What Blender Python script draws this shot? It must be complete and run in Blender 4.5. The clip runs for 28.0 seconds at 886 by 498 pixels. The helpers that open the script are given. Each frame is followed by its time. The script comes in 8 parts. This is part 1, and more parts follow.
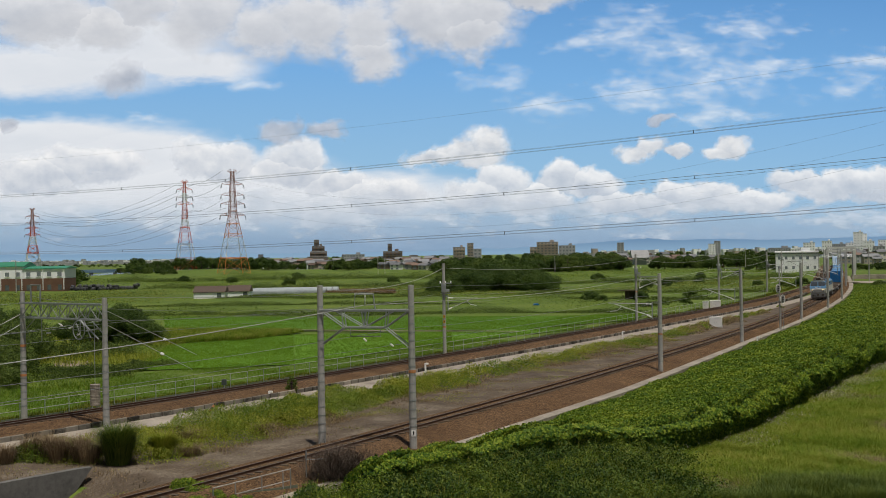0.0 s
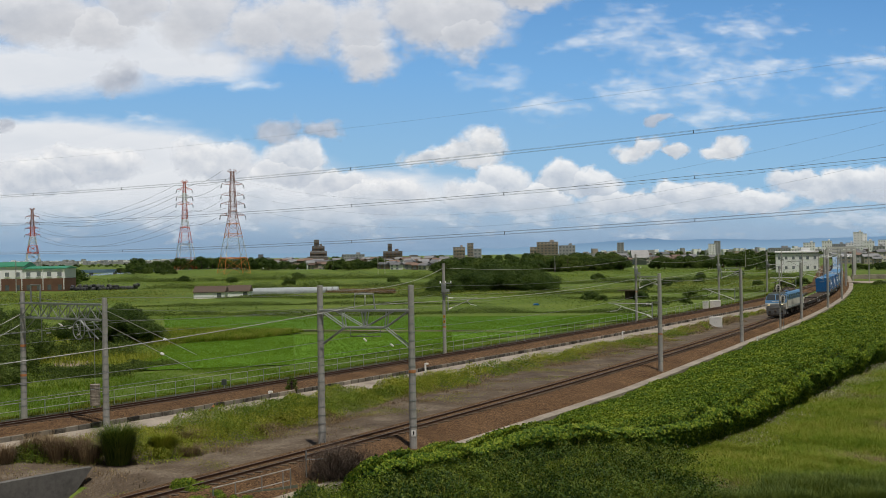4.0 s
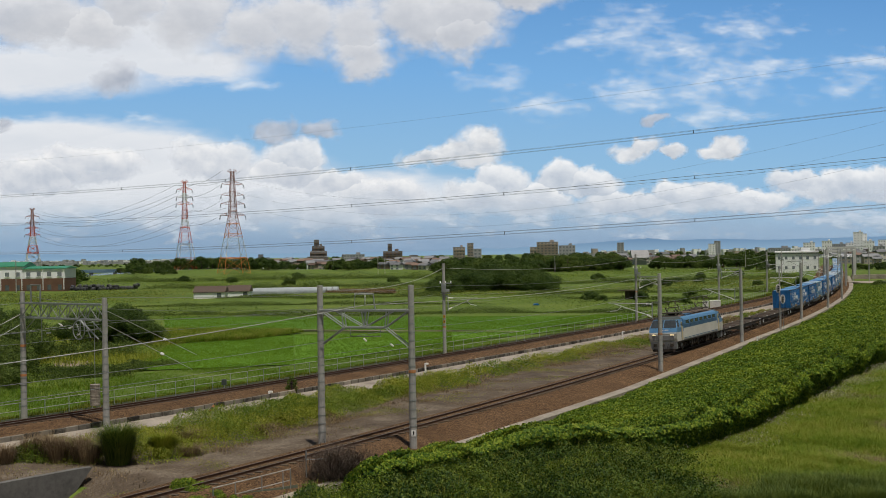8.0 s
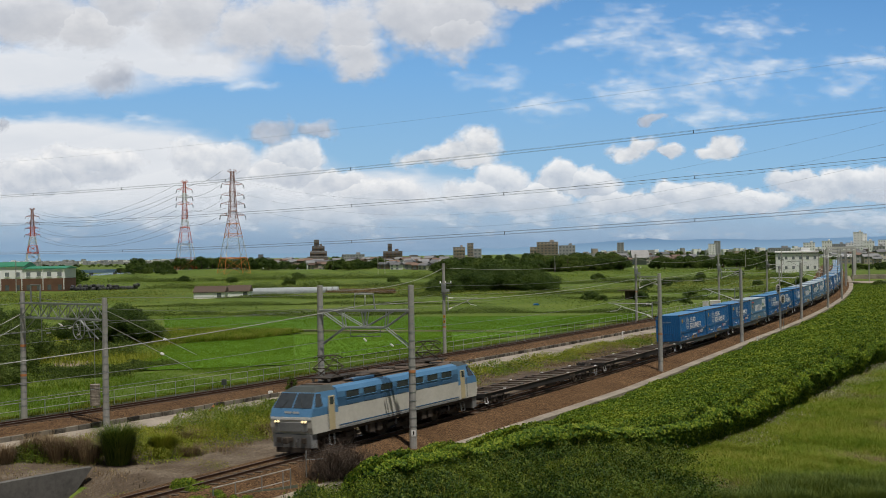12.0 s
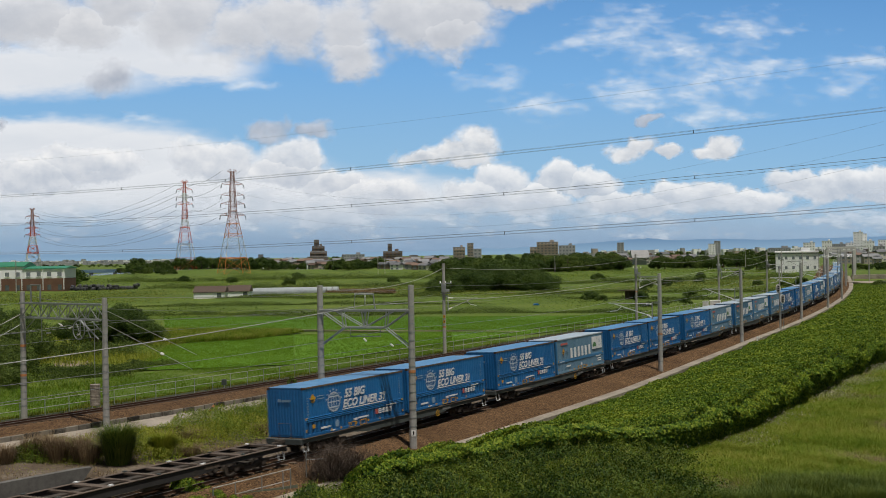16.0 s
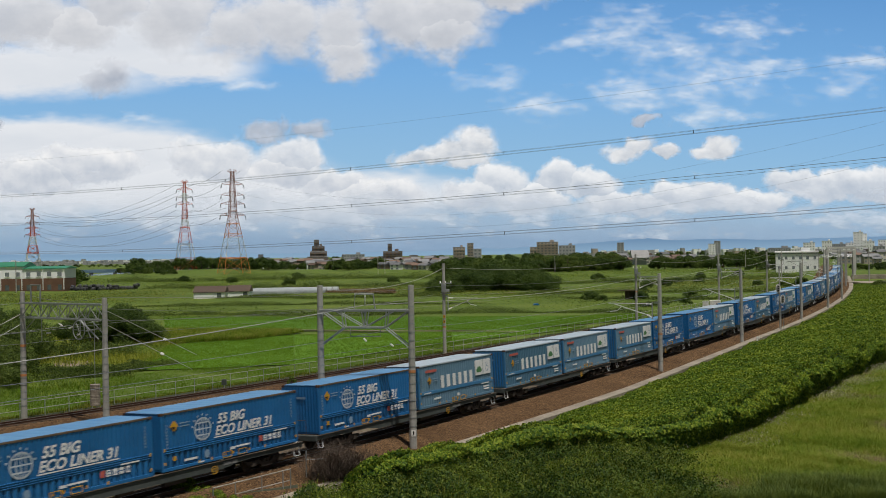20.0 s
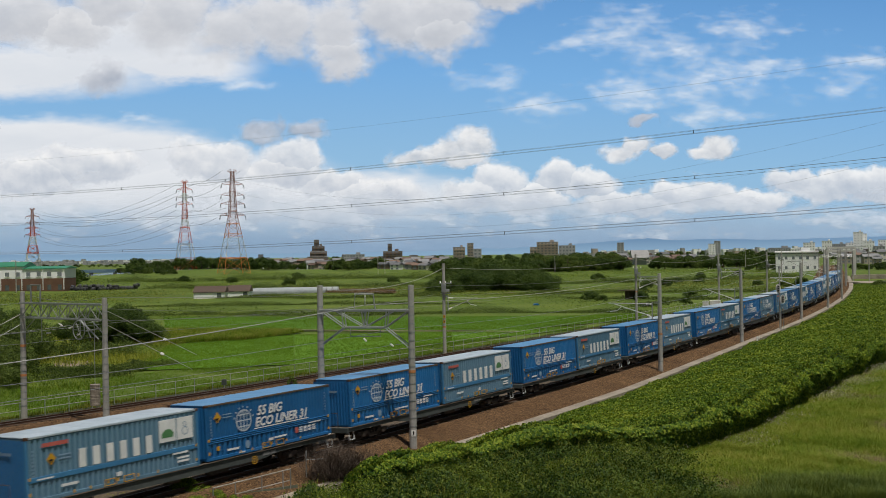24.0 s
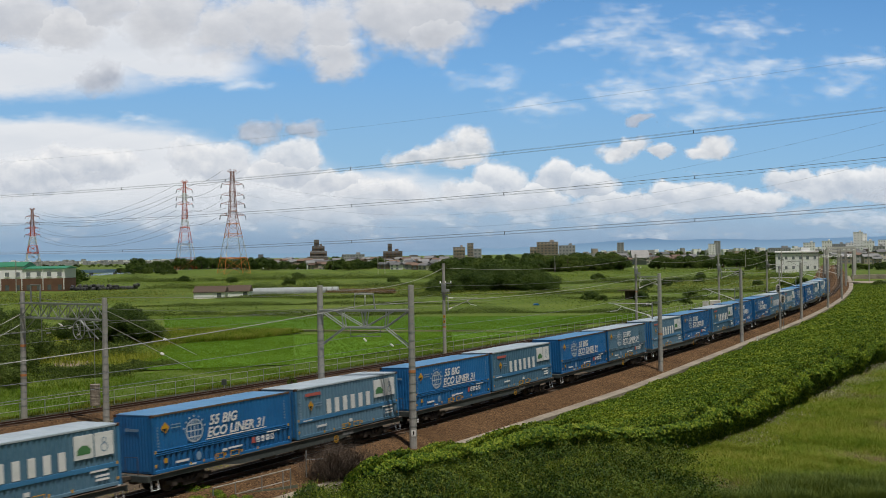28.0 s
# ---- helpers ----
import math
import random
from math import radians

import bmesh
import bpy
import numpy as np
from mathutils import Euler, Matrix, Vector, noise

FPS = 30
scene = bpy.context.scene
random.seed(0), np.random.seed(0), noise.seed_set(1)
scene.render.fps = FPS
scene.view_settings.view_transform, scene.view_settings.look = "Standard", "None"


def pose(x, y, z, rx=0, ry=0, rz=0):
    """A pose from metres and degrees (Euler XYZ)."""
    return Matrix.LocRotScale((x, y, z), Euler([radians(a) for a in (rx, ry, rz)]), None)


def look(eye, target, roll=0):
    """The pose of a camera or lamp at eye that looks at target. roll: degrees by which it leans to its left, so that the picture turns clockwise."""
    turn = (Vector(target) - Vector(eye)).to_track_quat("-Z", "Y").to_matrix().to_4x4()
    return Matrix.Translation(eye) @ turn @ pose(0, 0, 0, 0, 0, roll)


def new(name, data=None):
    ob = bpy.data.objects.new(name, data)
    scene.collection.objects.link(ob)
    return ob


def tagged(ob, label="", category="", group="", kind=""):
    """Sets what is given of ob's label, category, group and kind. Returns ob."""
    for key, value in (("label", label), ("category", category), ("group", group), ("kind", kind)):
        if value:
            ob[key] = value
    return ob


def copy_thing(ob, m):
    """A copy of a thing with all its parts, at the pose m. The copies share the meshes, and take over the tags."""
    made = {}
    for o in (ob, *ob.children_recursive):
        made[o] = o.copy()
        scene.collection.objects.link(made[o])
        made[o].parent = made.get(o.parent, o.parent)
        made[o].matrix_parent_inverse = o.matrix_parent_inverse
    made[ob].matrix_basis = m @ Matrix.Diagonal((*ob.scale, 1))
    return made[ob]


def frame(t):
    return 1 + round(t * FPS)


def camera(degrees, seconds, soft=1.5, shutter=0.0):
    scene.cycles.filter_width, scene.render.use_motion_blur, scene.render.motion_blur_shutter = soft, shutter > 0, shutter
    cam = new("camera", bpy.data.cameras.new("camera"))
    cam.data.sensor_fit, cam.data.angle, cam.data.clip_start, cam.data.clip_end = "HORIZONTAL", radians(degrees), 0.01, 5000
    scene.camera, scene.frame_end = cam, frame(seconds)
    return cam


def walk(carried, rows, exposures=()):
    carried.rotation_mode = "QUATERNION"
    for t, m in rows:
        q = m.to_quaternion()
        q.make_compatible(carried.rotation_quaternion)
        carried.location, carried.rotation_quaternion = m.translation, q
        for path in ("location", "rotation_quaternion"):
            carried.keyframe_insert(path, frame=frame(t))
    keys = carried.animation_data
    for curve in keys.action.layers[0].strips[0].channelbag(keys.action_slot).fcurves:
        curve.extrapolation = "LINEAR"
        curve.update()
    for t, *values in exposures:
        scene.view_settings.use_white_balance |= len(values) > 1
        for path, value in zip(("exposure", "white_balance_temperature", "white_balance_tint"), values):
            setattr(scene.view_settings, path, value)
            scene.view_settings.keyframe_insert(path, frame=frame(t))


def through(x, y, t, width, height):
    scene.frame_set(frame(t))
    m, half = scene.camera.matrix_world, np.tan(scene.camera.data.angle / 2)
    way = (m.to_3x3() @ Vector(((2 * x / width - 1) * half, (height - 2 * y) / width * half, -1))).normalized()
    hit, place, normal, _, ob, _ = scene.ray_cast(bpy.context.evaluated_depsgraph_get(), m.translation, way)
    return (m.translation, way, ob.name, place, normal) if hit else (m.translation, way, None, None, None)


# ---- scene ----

# ---- plan: the near track as a curve, s metres away from its foot, lat metres to its right ----
CANT = 2.61
GRADE = 0.005
_S = np.arange(-320.0, 901.0, 1.0)
_K = np.interp(_S, [-60, 0, 60, 120, 180, 250, 300], [-0.0013, -0.00129, -0.00074, -0.00089, -0.00093, -0.00069, 0])
_T = np.concatenate([[0], np.cumsum((_K[1:] + _K[:-1]) / 2)])
_T = _T - np.interp(0, _S, _T) + radians(33.432)
_X = np.concatenate([[0], np.cumsum((np.sin(_T[1:]) + np.sin(_T[:-1])) / 2)])
_Y = np.concatenate([[0], np.cumsum((np.cos(_T[1:]) + np.cos(_T[:-1])) / 2)])
_X = _X - np.interp(0, _S, _X) - 13.53
_Y = _Y - np.interp(0, _S, _Y) + 48.596
EYE = (0.0, 0.0, 10.653)


def lift(s):
    return GRADE * np.clip(s, -160, 320)


def place(s, lat=0.0, z=0.0):
    th = np.interp(s, _S, _T)
    return Vector((np.interp(s, _S, _X) + math.cos(th) * lat, np.interp(s, _S, _Y) - math.sin(th) * lat, z + lift(s)))


def heading(s):
    return float(np.interp(s, _S, _T))


def along(s, lat=0.0, z=0.0, lean=0.0):
    """The pose of a thing on the track: y away along it, x to its right."""
    return Matrix.Translation(place(s, lat, z)) @ pose(0, 0, 0, 0, -lean, -math.degrees(heading(s)))


def second(s):
    """lat of the far track."""
    return np.interp(s, [-320, -60, 0, 20, 40, 60, 75, 90, 105, 122, 140, 158, 175, 192, 210, 228, 245, 262, 280, 900],
                     [-38, -30.2, -25.2, -23.5, -21.9, -20.4, -19.2, -18.1, -16.9, -15.4, -13.6, -11.8, -10.3, -9.0, -7.8, -6.6, -5.5, -4.7, -4.2, -4.0])


def inner(s):
    """lat of the ballast's edge on the camera's side."""
    return np.interp(s, [-320, 45, 65, 90, 150, 900], [4.2, 4.2, 3.4, 2.75, 2.6, 2.6])


# ---- camera ----
cam = camera(44.593, 28.0, 0.9, 0.3)
STAND = pose(EYE[0], EYE[1], EYE[2], 90.1735) @ pose(0, 0, 0, 0, 0, -0.925)
EXPOSURE = 0.0
walk(cam, [(0.0, STAND), (28.0, STAND)], [(0.0, EXPOSURE), (28.0, EXPOSURE)])

# ---- light ----
SUN_AZ, SUN_EL = 157.0, 72.0
world = bpy.data.worlds.new("world")
scene.world = world
world.use_nodes = True
wn = world.node_tree.nodes
sky = wn.new("ShaderNodeTexSky")
sky.sky_type = "NISHITA"
sky.sun_disc = False
sky.sun_elevation = radians(SUN_EL)
sky.sun_rotation = radians(SUN_AZ)
sky.altitude = 20
sky.air_density, sky.dust_density, sky.ozone_density = 1.0, 0.1, 4.0
wn["Background"].inputs["Strength"].default_value = 0.032
hue = wn.new("ShaderNodeHueSaturation")
hue.inputs["Saturation"].default_value = 0.45
tint = wn.new("ShaderNodeMix")
tint.data_type, tint.blend_type = "RGBA", "MULTIPLY"
tint.inputs["Factor"].default_value = 1.0
tint.inputs["B"].default_value = (1.0, 1.0, 1.0, 1)
world.node_tree.links.new(sky.outputs[0], hue.inputs["Color"])
world.node_tree.links.new(hue.outputs[0], tint.inputs["A"])
world.node_tree.links.new(tint.outputs["Result"], wn["Background"].inputs[0])
sun = new("sun", bpy.data.lights.new("sun", "SUN"))
sun.data.energy, sun.data.angle, sun.data.color = 4.05, radians(1.2), (1.0, 0.945, 0.86)
_d = Vector((math.sin(radians(SUN_AZ)) * math.cos(radians(SUN_EL)), math.cos(radians(SUN_AZ)) * math.cos(radians(SUN_EL)), math.sin(radians(SUN_EL))))
sun.matrix_world = look(_d * 300, (0, 0, 0))


# ---- materials ----
class Nodes:
    def __init__(self, name):
        self.m = bpy.data.materials.new(name)
        self.m.use_nodes = True
        self.t = self.m.node_tree
        self.b = self.t.nodes["Principled BSDF"]

    def n(self, kind, **values):
        node = self.t.nodes.new(kind)
        for key, value in values.items():
            if key in ("operation", "blend_type", "data_type", "noise_dimensions", "feature", "interpolation_type", "wave_type", "bands_direction"):
                if key == "operation":
                    node.operation = value
                elif key == "blend_type":
                    node.blend_type = value
                elif key == "data_type":
                    node.data_type = value
                elif key == "feature":
                    node.feature = value
                elif key == "interpolation_type":
                    node.interpolation_type = value
                elif key == "bands_direction":
                    node.bands_direction = value
            else:
                node.inputs[key].default_value = value
        return node

    def link(self, a, b):
        self.t.links.new(a, b)

    def math(self, op, a, b=0.0, c=None):
        node = self.t.nodes.new("ShaderNodeMath")
        node.operation = op
        for i, v in enumerate((a, b) if c is None else (a, b, c)):
            if isinstance(v, (int, float)):
                node.inputs[i].default_value = v
            else:
                self.link(v, node.inputs[i])
        return node.outputs[0]

    def ramp(self, f, stops):
        node = self.t.nodes.new("ShaderNodeValToRGB")
        el = node.color_ramp.elements
        while len(el) < len(stops):
            el.new(0.5)
        for e, (p, col) in zip(el, stops):
            e.position, e.color = p, (*col, 1)
        self.link(f, node.inputs[0])
        return node.outputs[0]

    def noise(self, vec, scale, detail=4.0, rough=0.55):
        node = self.n("ShaderNodeTexNoise", Scale=scale, Detail=detail, Roughness=rough)
        self.link(vec, node.inputs["Vector"])
        return node.outputs[0]


def mat(name, dark, light, scale=0.6, fine=14.0, rough=0.8, metal=0.0, bump=0.25, depth=0.02, local=False, island=0.0, per=0.0, third=None, spec=0.3, glow=0.0, through=0.0):
    """Two tones mixed by coarse and fine grain, with relief; island, per: spread by loose piece or by object."""
    k = Nodes(name)
    if local:
        vec = k.n("ShaderNodeTexCoord").outputs["Object"]
    else:
        vec = k.n("ShaderNodeNewGeometry").outputs["Position"]
    a = k.noise(vec, scale, 5)
    f = k.noise(vec, fine, 3, 0.6)
    mix = k.math("ADD", k.math("MULTIPLY", a, 0.6), k.math("MULTIPLY", f, 0.4))
    if island:
        r = k.n("ShaderNodeNewGeometry").outputs["Random Per Island"]
        mix = k.math("ADD", mix, k.math("MULTIPLY", k.math("SUBTRACT", r, 0.5), island))
    if per:
        r = k.n("ShaderNodeObjectInfo").outputs["Random"]
        mix = k.math("ADD", mix, k.math("MULTIPLY", k.math("SUBTRACT", r, 0.5), per))
    stops = [(0.3, dark), (0.7, light)] if third is None else [(0.3, dark), (0.52, light), (0.72, third)]
    col = k.ramp(mix, stops)
    k.link(col, k.b.inputs["Base Color"])
    k.b.inputs["Roughness"].default_value = rough
    k.b.inputs["Metallic"].default_value = metal
    k.b.inputs["Specular IOR Level"].default_value = spec
    if through:
        k.b.inputs["Transmission Weight"].default_value = 0.0
        k.b.inputs["Subsurface Weight"].default_value = 0.0
        tr = k.n("ShaderNodeBsdfTranslucent")
        k.link(col, tr.inputs[0])
        ms = k.n("ShaderNodeMixShader", Fac=through)
        k.link(k.b.outputs[0], ms.inputs[1])
        k.link(tr.outputs[0], ms.inputs[2])
        k.link(ms.outputs[0], k.t.nodes["Material Output"].inputs[0])
    if bump:
        bn = k.n("ShaderNodeBump", Strength=bump, Distance=depth)
        k.link(f, bn.inputs["Height"])
        k.link(bn.outputs[0], k.b.inputs["Normal"])
    if glow:
        k.b.inputs["Emission Color"].default_value = (*light, 1)
        k.b.inputs["Emission Strength"].default_value = glow
    return k.m


M_GROUND = mat("rough_grass_ground", (0.040, 0.068, 0.008), (0.088, 0.135, 0.014), 0.05, 1.3, 0.95, bump=0.8, depth=0.2, third=(0.15, 0.165, 0.034))
M_RICE = mat("rice", (0.075, 0.175, 0.008), (0.115, 0.235, 0.012), 0.03, 3.0, 0.9, bump=0.5, depth=0.1)
M_RICE2 = mat("rice_dark", (0.055, 0.14, 0.008), (0.09, 0.20, 0.012), 0.03, 3.0, 0.9, bump=0.5, depth=0.1)
def stones(name, tones, scale, coarse=0.3, rough=0.95, deep=0.05):
    """Loose stone: each stone its own tone, with dark gaps and larger stained areas."""
    k = Nodes(name)
    vec = k.n("ShaderNodeNewGeometry").outputs["Position"]
    v = k.n("ShaderNodeTexVoronoi", Scale=scale)
    k.link(vec, v.inputs["Vector"])
    sep = k.n("ShaderNodeSeparateColor")
    k.link(v.outputs["Color"], sep.inputs[0])
    a = k.noise(vec, coarse, 4)
    f = k.math("ADD", k.math("MULTIPLY", sep.outputs[0], 0.62), k.math("MULTIPLY", a, 0.38))
    f = k.math("SUBTRACT", f, k.math("MULTIPLY", k.math("MAXIMUM", k.math("SUBTRACT", v.outputs["Distance"], 0.45), 0.0), 0.9))
    k.link(k.ramp(f, tones), k.b.inputs["Base Color"])
    k.b.inputs["Roughness"].default_value = rough
    k.b.inputs["Specular IOR Level"].default_value = 0.2
    bn = k.n("ShaderNodeBump", Strength=0.9, Distance=deep)
    bn.invert = True
    k.link(v.outputs["Distance"], bn.inputs["Height"])
    k.link(bn.outputs[0], k.b.inputs["Normal"])
    return k.m


M_DIRT = mat("gravel_dirt", (0.032, 0.022, 0.015), (0.098, 0.074, 0.051), 0.45, 5.5, 0.95, bump=1.0, depth=0.06, third=(0.215, 0.18, 0.138))
M_BALLAST = stones("ballast", [(0.12, (0.018, 0.009, 0.004)), (0.38, (0.085, 0.046, 0.020)), (0.62, (0.155, 0.088, 0.040)), (0.85, (0.30, 0.20, 0.115))], 17.0)
M_CONC = mat("weathered_concrete", (0.13, 0.108, 0.085), (0.275, 0.24, 0.196), 0.35, 5.0, 0.9, bump=0.3, depth=0.01, third=(0.37, 0.33, 0.275))
M_CONCD = mat("dark_stained_concrete", (0.022, 0.02, 0.017), (0.15, 0.135, 0.112), 0.9, 4.0, 0.9, bump=0.25, depth=0.01, per=0.3, third=(0.22, 0.2, 0.165))
M_POLE = mat("pole_concrete", (0.25, 0.243, 0.225), (0.40, 0.392, 0.37), 0.8, 9.0, 0.85, bump=0.2, depth=0.005)
M_STEEL = mat("galvanised_steel", (0.22, 0.235, 0.24), (0.36, 0.375, 0.375), 1.5, 20.0, 0.5, 0.6, bump=0.1, depth=0.003)
M_RUST = mat("rail_rust", (0.045, 0.025, 0.016), (0.11, 0.062, 0.04), 2.0, 20.0, 0.8, 0.2, bump=0.3, depth=0.004)
M_RAILTOP = mat("rail_head", (0.15, 0.125, 0.105), (0.24, 0.205, 0.18), 1.0, 20.0, 0.5, 0.7, bump=0.05, depth=0.002)
M_SLEEPER = mat("sleeper", (0.05, 0.038, 0.028), (0.12, 0.095, 0.07), 2.0, 20.0, 0.9, bump=0.3, depth=0.006)
M_WIRE = mat("aluminium_wire", (0.16, 0.17, 0.18), (0.26, 0.27, 0.28), 2.0, 20.0, 0.5, 0.5, bump=0)
M_CABLE = mat("pale_feeder_cable", (0.26, 0.26, 0.25), (0.38, 0.38, 0.365), 2.0, 20.0, 0.5, 0.2, bump=0)
M_PORC = mat("white_porcelain", (0.75, 0.75, 0.74), (0.85, 0.85, 0.84), 2.0, 20.0, 0.25, 0, bump=0)
M_ORANGE = mat("orange_band", (0.36, 0.15, 0.06), (0.52, 0.24, 0.10), 2.0, 20.0, 0.7, 0, bump=0)
M_WHITE = mat("white_paint", (0.62, 0.61, 0.58), (0.8, 0.79, 0.77), 0.7, 12.0, 0.6, bump=0.1, depth=0.004)


# ---- mesh helpers ----
class Mesh:
    """Gathers the faces of one mesh."""

    def __init__(self):
        self.v, self.f = [], []

    def add(self, verts, faces):
        k = len(self.v)
        self.v += [tuple(p) for p in verts]
        self.f += [tuple(i + k for i in face) for face in faces]
        return self

    def box(self, c, size, bev=0.0, m=None):
        hx, hy, hz = size[0] / 2, size[1] / 2, size[2] / 2
        b = min(bev, hx * 0.9, hy * 0.9, hz * 0.9)
        m = m or Matrix.Identity(4)
        c = Vector(c)
        if b <= 0:
            vs = [(x, y, z) for z in (-hz, hz) for y in (-hy, hy) for x in (-hx, hx)]
            fs = [(0, 2, 3, 1), (4, 5, 7, 6), (0, 1, 5, 4), (2, 6, 7, 3), (0, 4, 6, 2), (1, 3, 7, 5)]
            return self.add([m @ (c + Vector(p)) for p in vs], fs)
        vs, fs, idx = [], [], {}
        for sx in (-1, 1):
            for sy in (-1, 1):
                for sz in (-1, 1):
                    for ax in range(3):
                        p = [sx * (hx - b), sy * (hy - b), sz * (hz - b)]
                        p[ax] = (sx * hx, sy * hy, sz * hz)[ax]
                        idx[sx, sy, sz, ax] = len(vs)
                        vs.append(m @ (c + Vector(p)))
        q = ((-1, -1), (1, -1), (1, 1), (-1, 1))
        for s in (-1, 1):
            for ax in range(3):
                face = []
                for a, d in q:
                    k = [a, d]
                    k.insert(ax, s)
                    face.append(idx[(*k, ax)])
                flip = (s < 0) != (ax == 1)
                fs.append(tuple(face[::-1]) if flip else tuple(face))
        for ax in range(3):
            o = [i for i in range(3) if i != ax]
            for a in (-1, 1):
                for d in (-1, 1):
                    ends = []
                    for s in (-1, 1):
                        k = [0, 0, 0]
                        k[ax], k[o[0]], k[o[1]] = s, a, d
                        ends.append(tuple(k))
                    fs.append((idx[(*ends[0], o[0])], idx[(*ends[1], o[0])], idx[(*ends[1], o[1])], idx[(*ends[0], o[1])]))
        for sx in (-1, 1):
            for sy in (-1, 1):
                for sz in (-1, 1):
                    fs.append(tuple(idx[sx, sy, sz, i] for i in range(3)))
        return self.add(vs, fs)

    def cyl(self, p0, p1, r0, r1=None, n=8, caps=True):
        p0, p1 = Vector(p0), Vector(p1)
        r1 = r0 if r1 is None else r1
        w = (p1 - p0).normalized()
        u = w.cross(Vector((0, 0, 1)) if abs(w.z) < 0.9 else Vector((1, 0, 0))).normalized()
        v = w.cross(u)
        vs = [p + (u * math.cos(2 * math.pi * i / n) + v * math.sin(2 * math.pi * i / n)) * r for p, r in ((p0, r0), (p1, r1)) for i in range(n)]
        fs = [(i, (i + 1) % n, n + (i + 1) % n, n + i) for i in range(n)]
        if caps:
            fs += [tuple(range(n))[::-1], tuple(range(n, 2 * n))]
        return self.add(vs, fs)

    def path(self, pts, r, n=6):
        pts = [Vector(p) for p in pts]
        vs, fs = [], []
        for i, p in enumerate(pts):
            w = (pts[min(i + 1, len(pts) - 1)] - pts[max(i - 1, 0)]).normalized()
            u = w.cross(Vector((0, 0, 1)) if abs(w.z) < 0.9 else Vector((1, 0, 0))).normalized()
            v = w.cross(u)
            vs += [p + (u * math.cos(2 * math.pi * j / n) + v * math.sin(2 * math.pi * j / n)) * r for j in range(n)]
        for i in range(len(pts) - 1):
            fs += [(i * n + j, i * n + (j + 1) % n, (i + 1) * n + (j + 1) % n, (i + 1) * n + j) for j in range(n)]
        fs += [tuple(range(n))[::-1], tuple(range((len(pts) - 1) * n, len(pts) * n))]
        return self.add(vs, fs)

    def prism(self, outline, a, b, axis=1):
        """An outline of (u, w) drawn out along an axis from a to b."""
        n = len(outline)

        def at(u, w, t):
            return ((t, u, w), (u, t, w), (u, w, t))[axis]
        vs = [at(u, w, a) for u, w in outline] + [at(u, w, b) for u, w in outline]
        fs = [(i, (i + 1) % n, n + (i + 1) % n, n + i) for i in range(n)] + [tuple(range(n))[::-1], tuple(range(n, 2 * n))]
        return self.add(vs, fs)

    def lathe(self, profile, n=12, c=(0, 0, 0)):
        vs = [(c[0] + r * math.cos(2 * math.pi * i / n), c[1] + r * math.sin(2 * math.pi * i / n), c[2] + z) for r, z in profile for i in range(n)]
        fs = [(j * n + i, j * n + (i + 1) % n, (j + 1) * n + (i + 1) % n, (j + 1) * n + i) for j in range(len(profile) - 1) for i in range(n)]
        return self.add(vs, fs)

    def data(self, name, material, smooth=False):
        me = bpy.data.meshes.new(name)
        me.from_pydata(self.v, [], self.f)
        if material:
            me.materials.append(material)
        if smooth:
            me.polygons.foreach_set("use_smooth", [True] * len(me.polygons))
        me.update()
        bm = bmesh.new()
        bm.from_mesh(me)
        bmesh.ops.recalc_face_normals(bm, faces=bm.faces)
        bm.to_mesh(me)
        bm.free()
        return me


def part(name, mesh, material, parent, label="", m=None, smooth=False):
    """ONE mesh object under a thing or a part."""
    ob = new(name, mesh.data(name, material, smooth) if isinstance(mesh, Mesh) else mesh)
    ob.parent = parent
    if m is not None:
        ob.matrix_basis = m
    if label:
        ob["label"] = label
    return ob


def thing(name, label, category, m=None, group="", kind="", mesh=None, material=None, smooth=False):
    ob = new(name, mesh.data(name, material, smooth) if isinstance(mesh, Mesh) else mesh)
    if m is not None:
        ob.matrix_basis = m
    return tagged(ob, label, category, group, kind)


def raw(name, verts, faces, material):
    """A big mesh from arrays: verts (n, 3), faces (m, 3 or 4)."""
    me = bpy.data.meshes.new(name)
    k = faces.shape[1]
    me.vertices.add(len(verts))
    me.vertices.foreach_set("co", np.ascontiguousarray(verts, dtype=np.float32).ravel())
    me.loops.add(faces.size)
    me.loops.foreach_set("vertex_index", np.ascontiguousarray(faces, dtype=np.int32).ravel())
    me.polygons.add(len(faces))
    me.polygons.foreach_set("loop_start", np.arange(0, faces.size, k, dtype=np.int32))
    me.update(calc_edges=True)
    me.validate()
    if material:
        me.materials.append(material)
    return me


def ribbon(s0, s1, step, profile, base=None, close=True):
    """A band along the track: profile(s) gives its (lat, z) points."""
    m = Mesh()
    ss = np.arange(s0, s1 + step / 2, step)
    rows = [[place(s, la, z) for la, z in profile(s)] for s in ss]
    n = len(rows[0])
    vs = [p for row in rows for p in row]
    fs = []
    for i in range(len(rows) - 1):
        for j in range(n if close else n - 1):
            a, b = i * n + j, i * n + (j + 1) % n
            fs.append((a, b, b + n, a + n))
    if close:
        fs += [tuple(range(n)), tuple(range(len(vs) - n, len(vs)))[::-1]]
    return m.add(vs, fs)


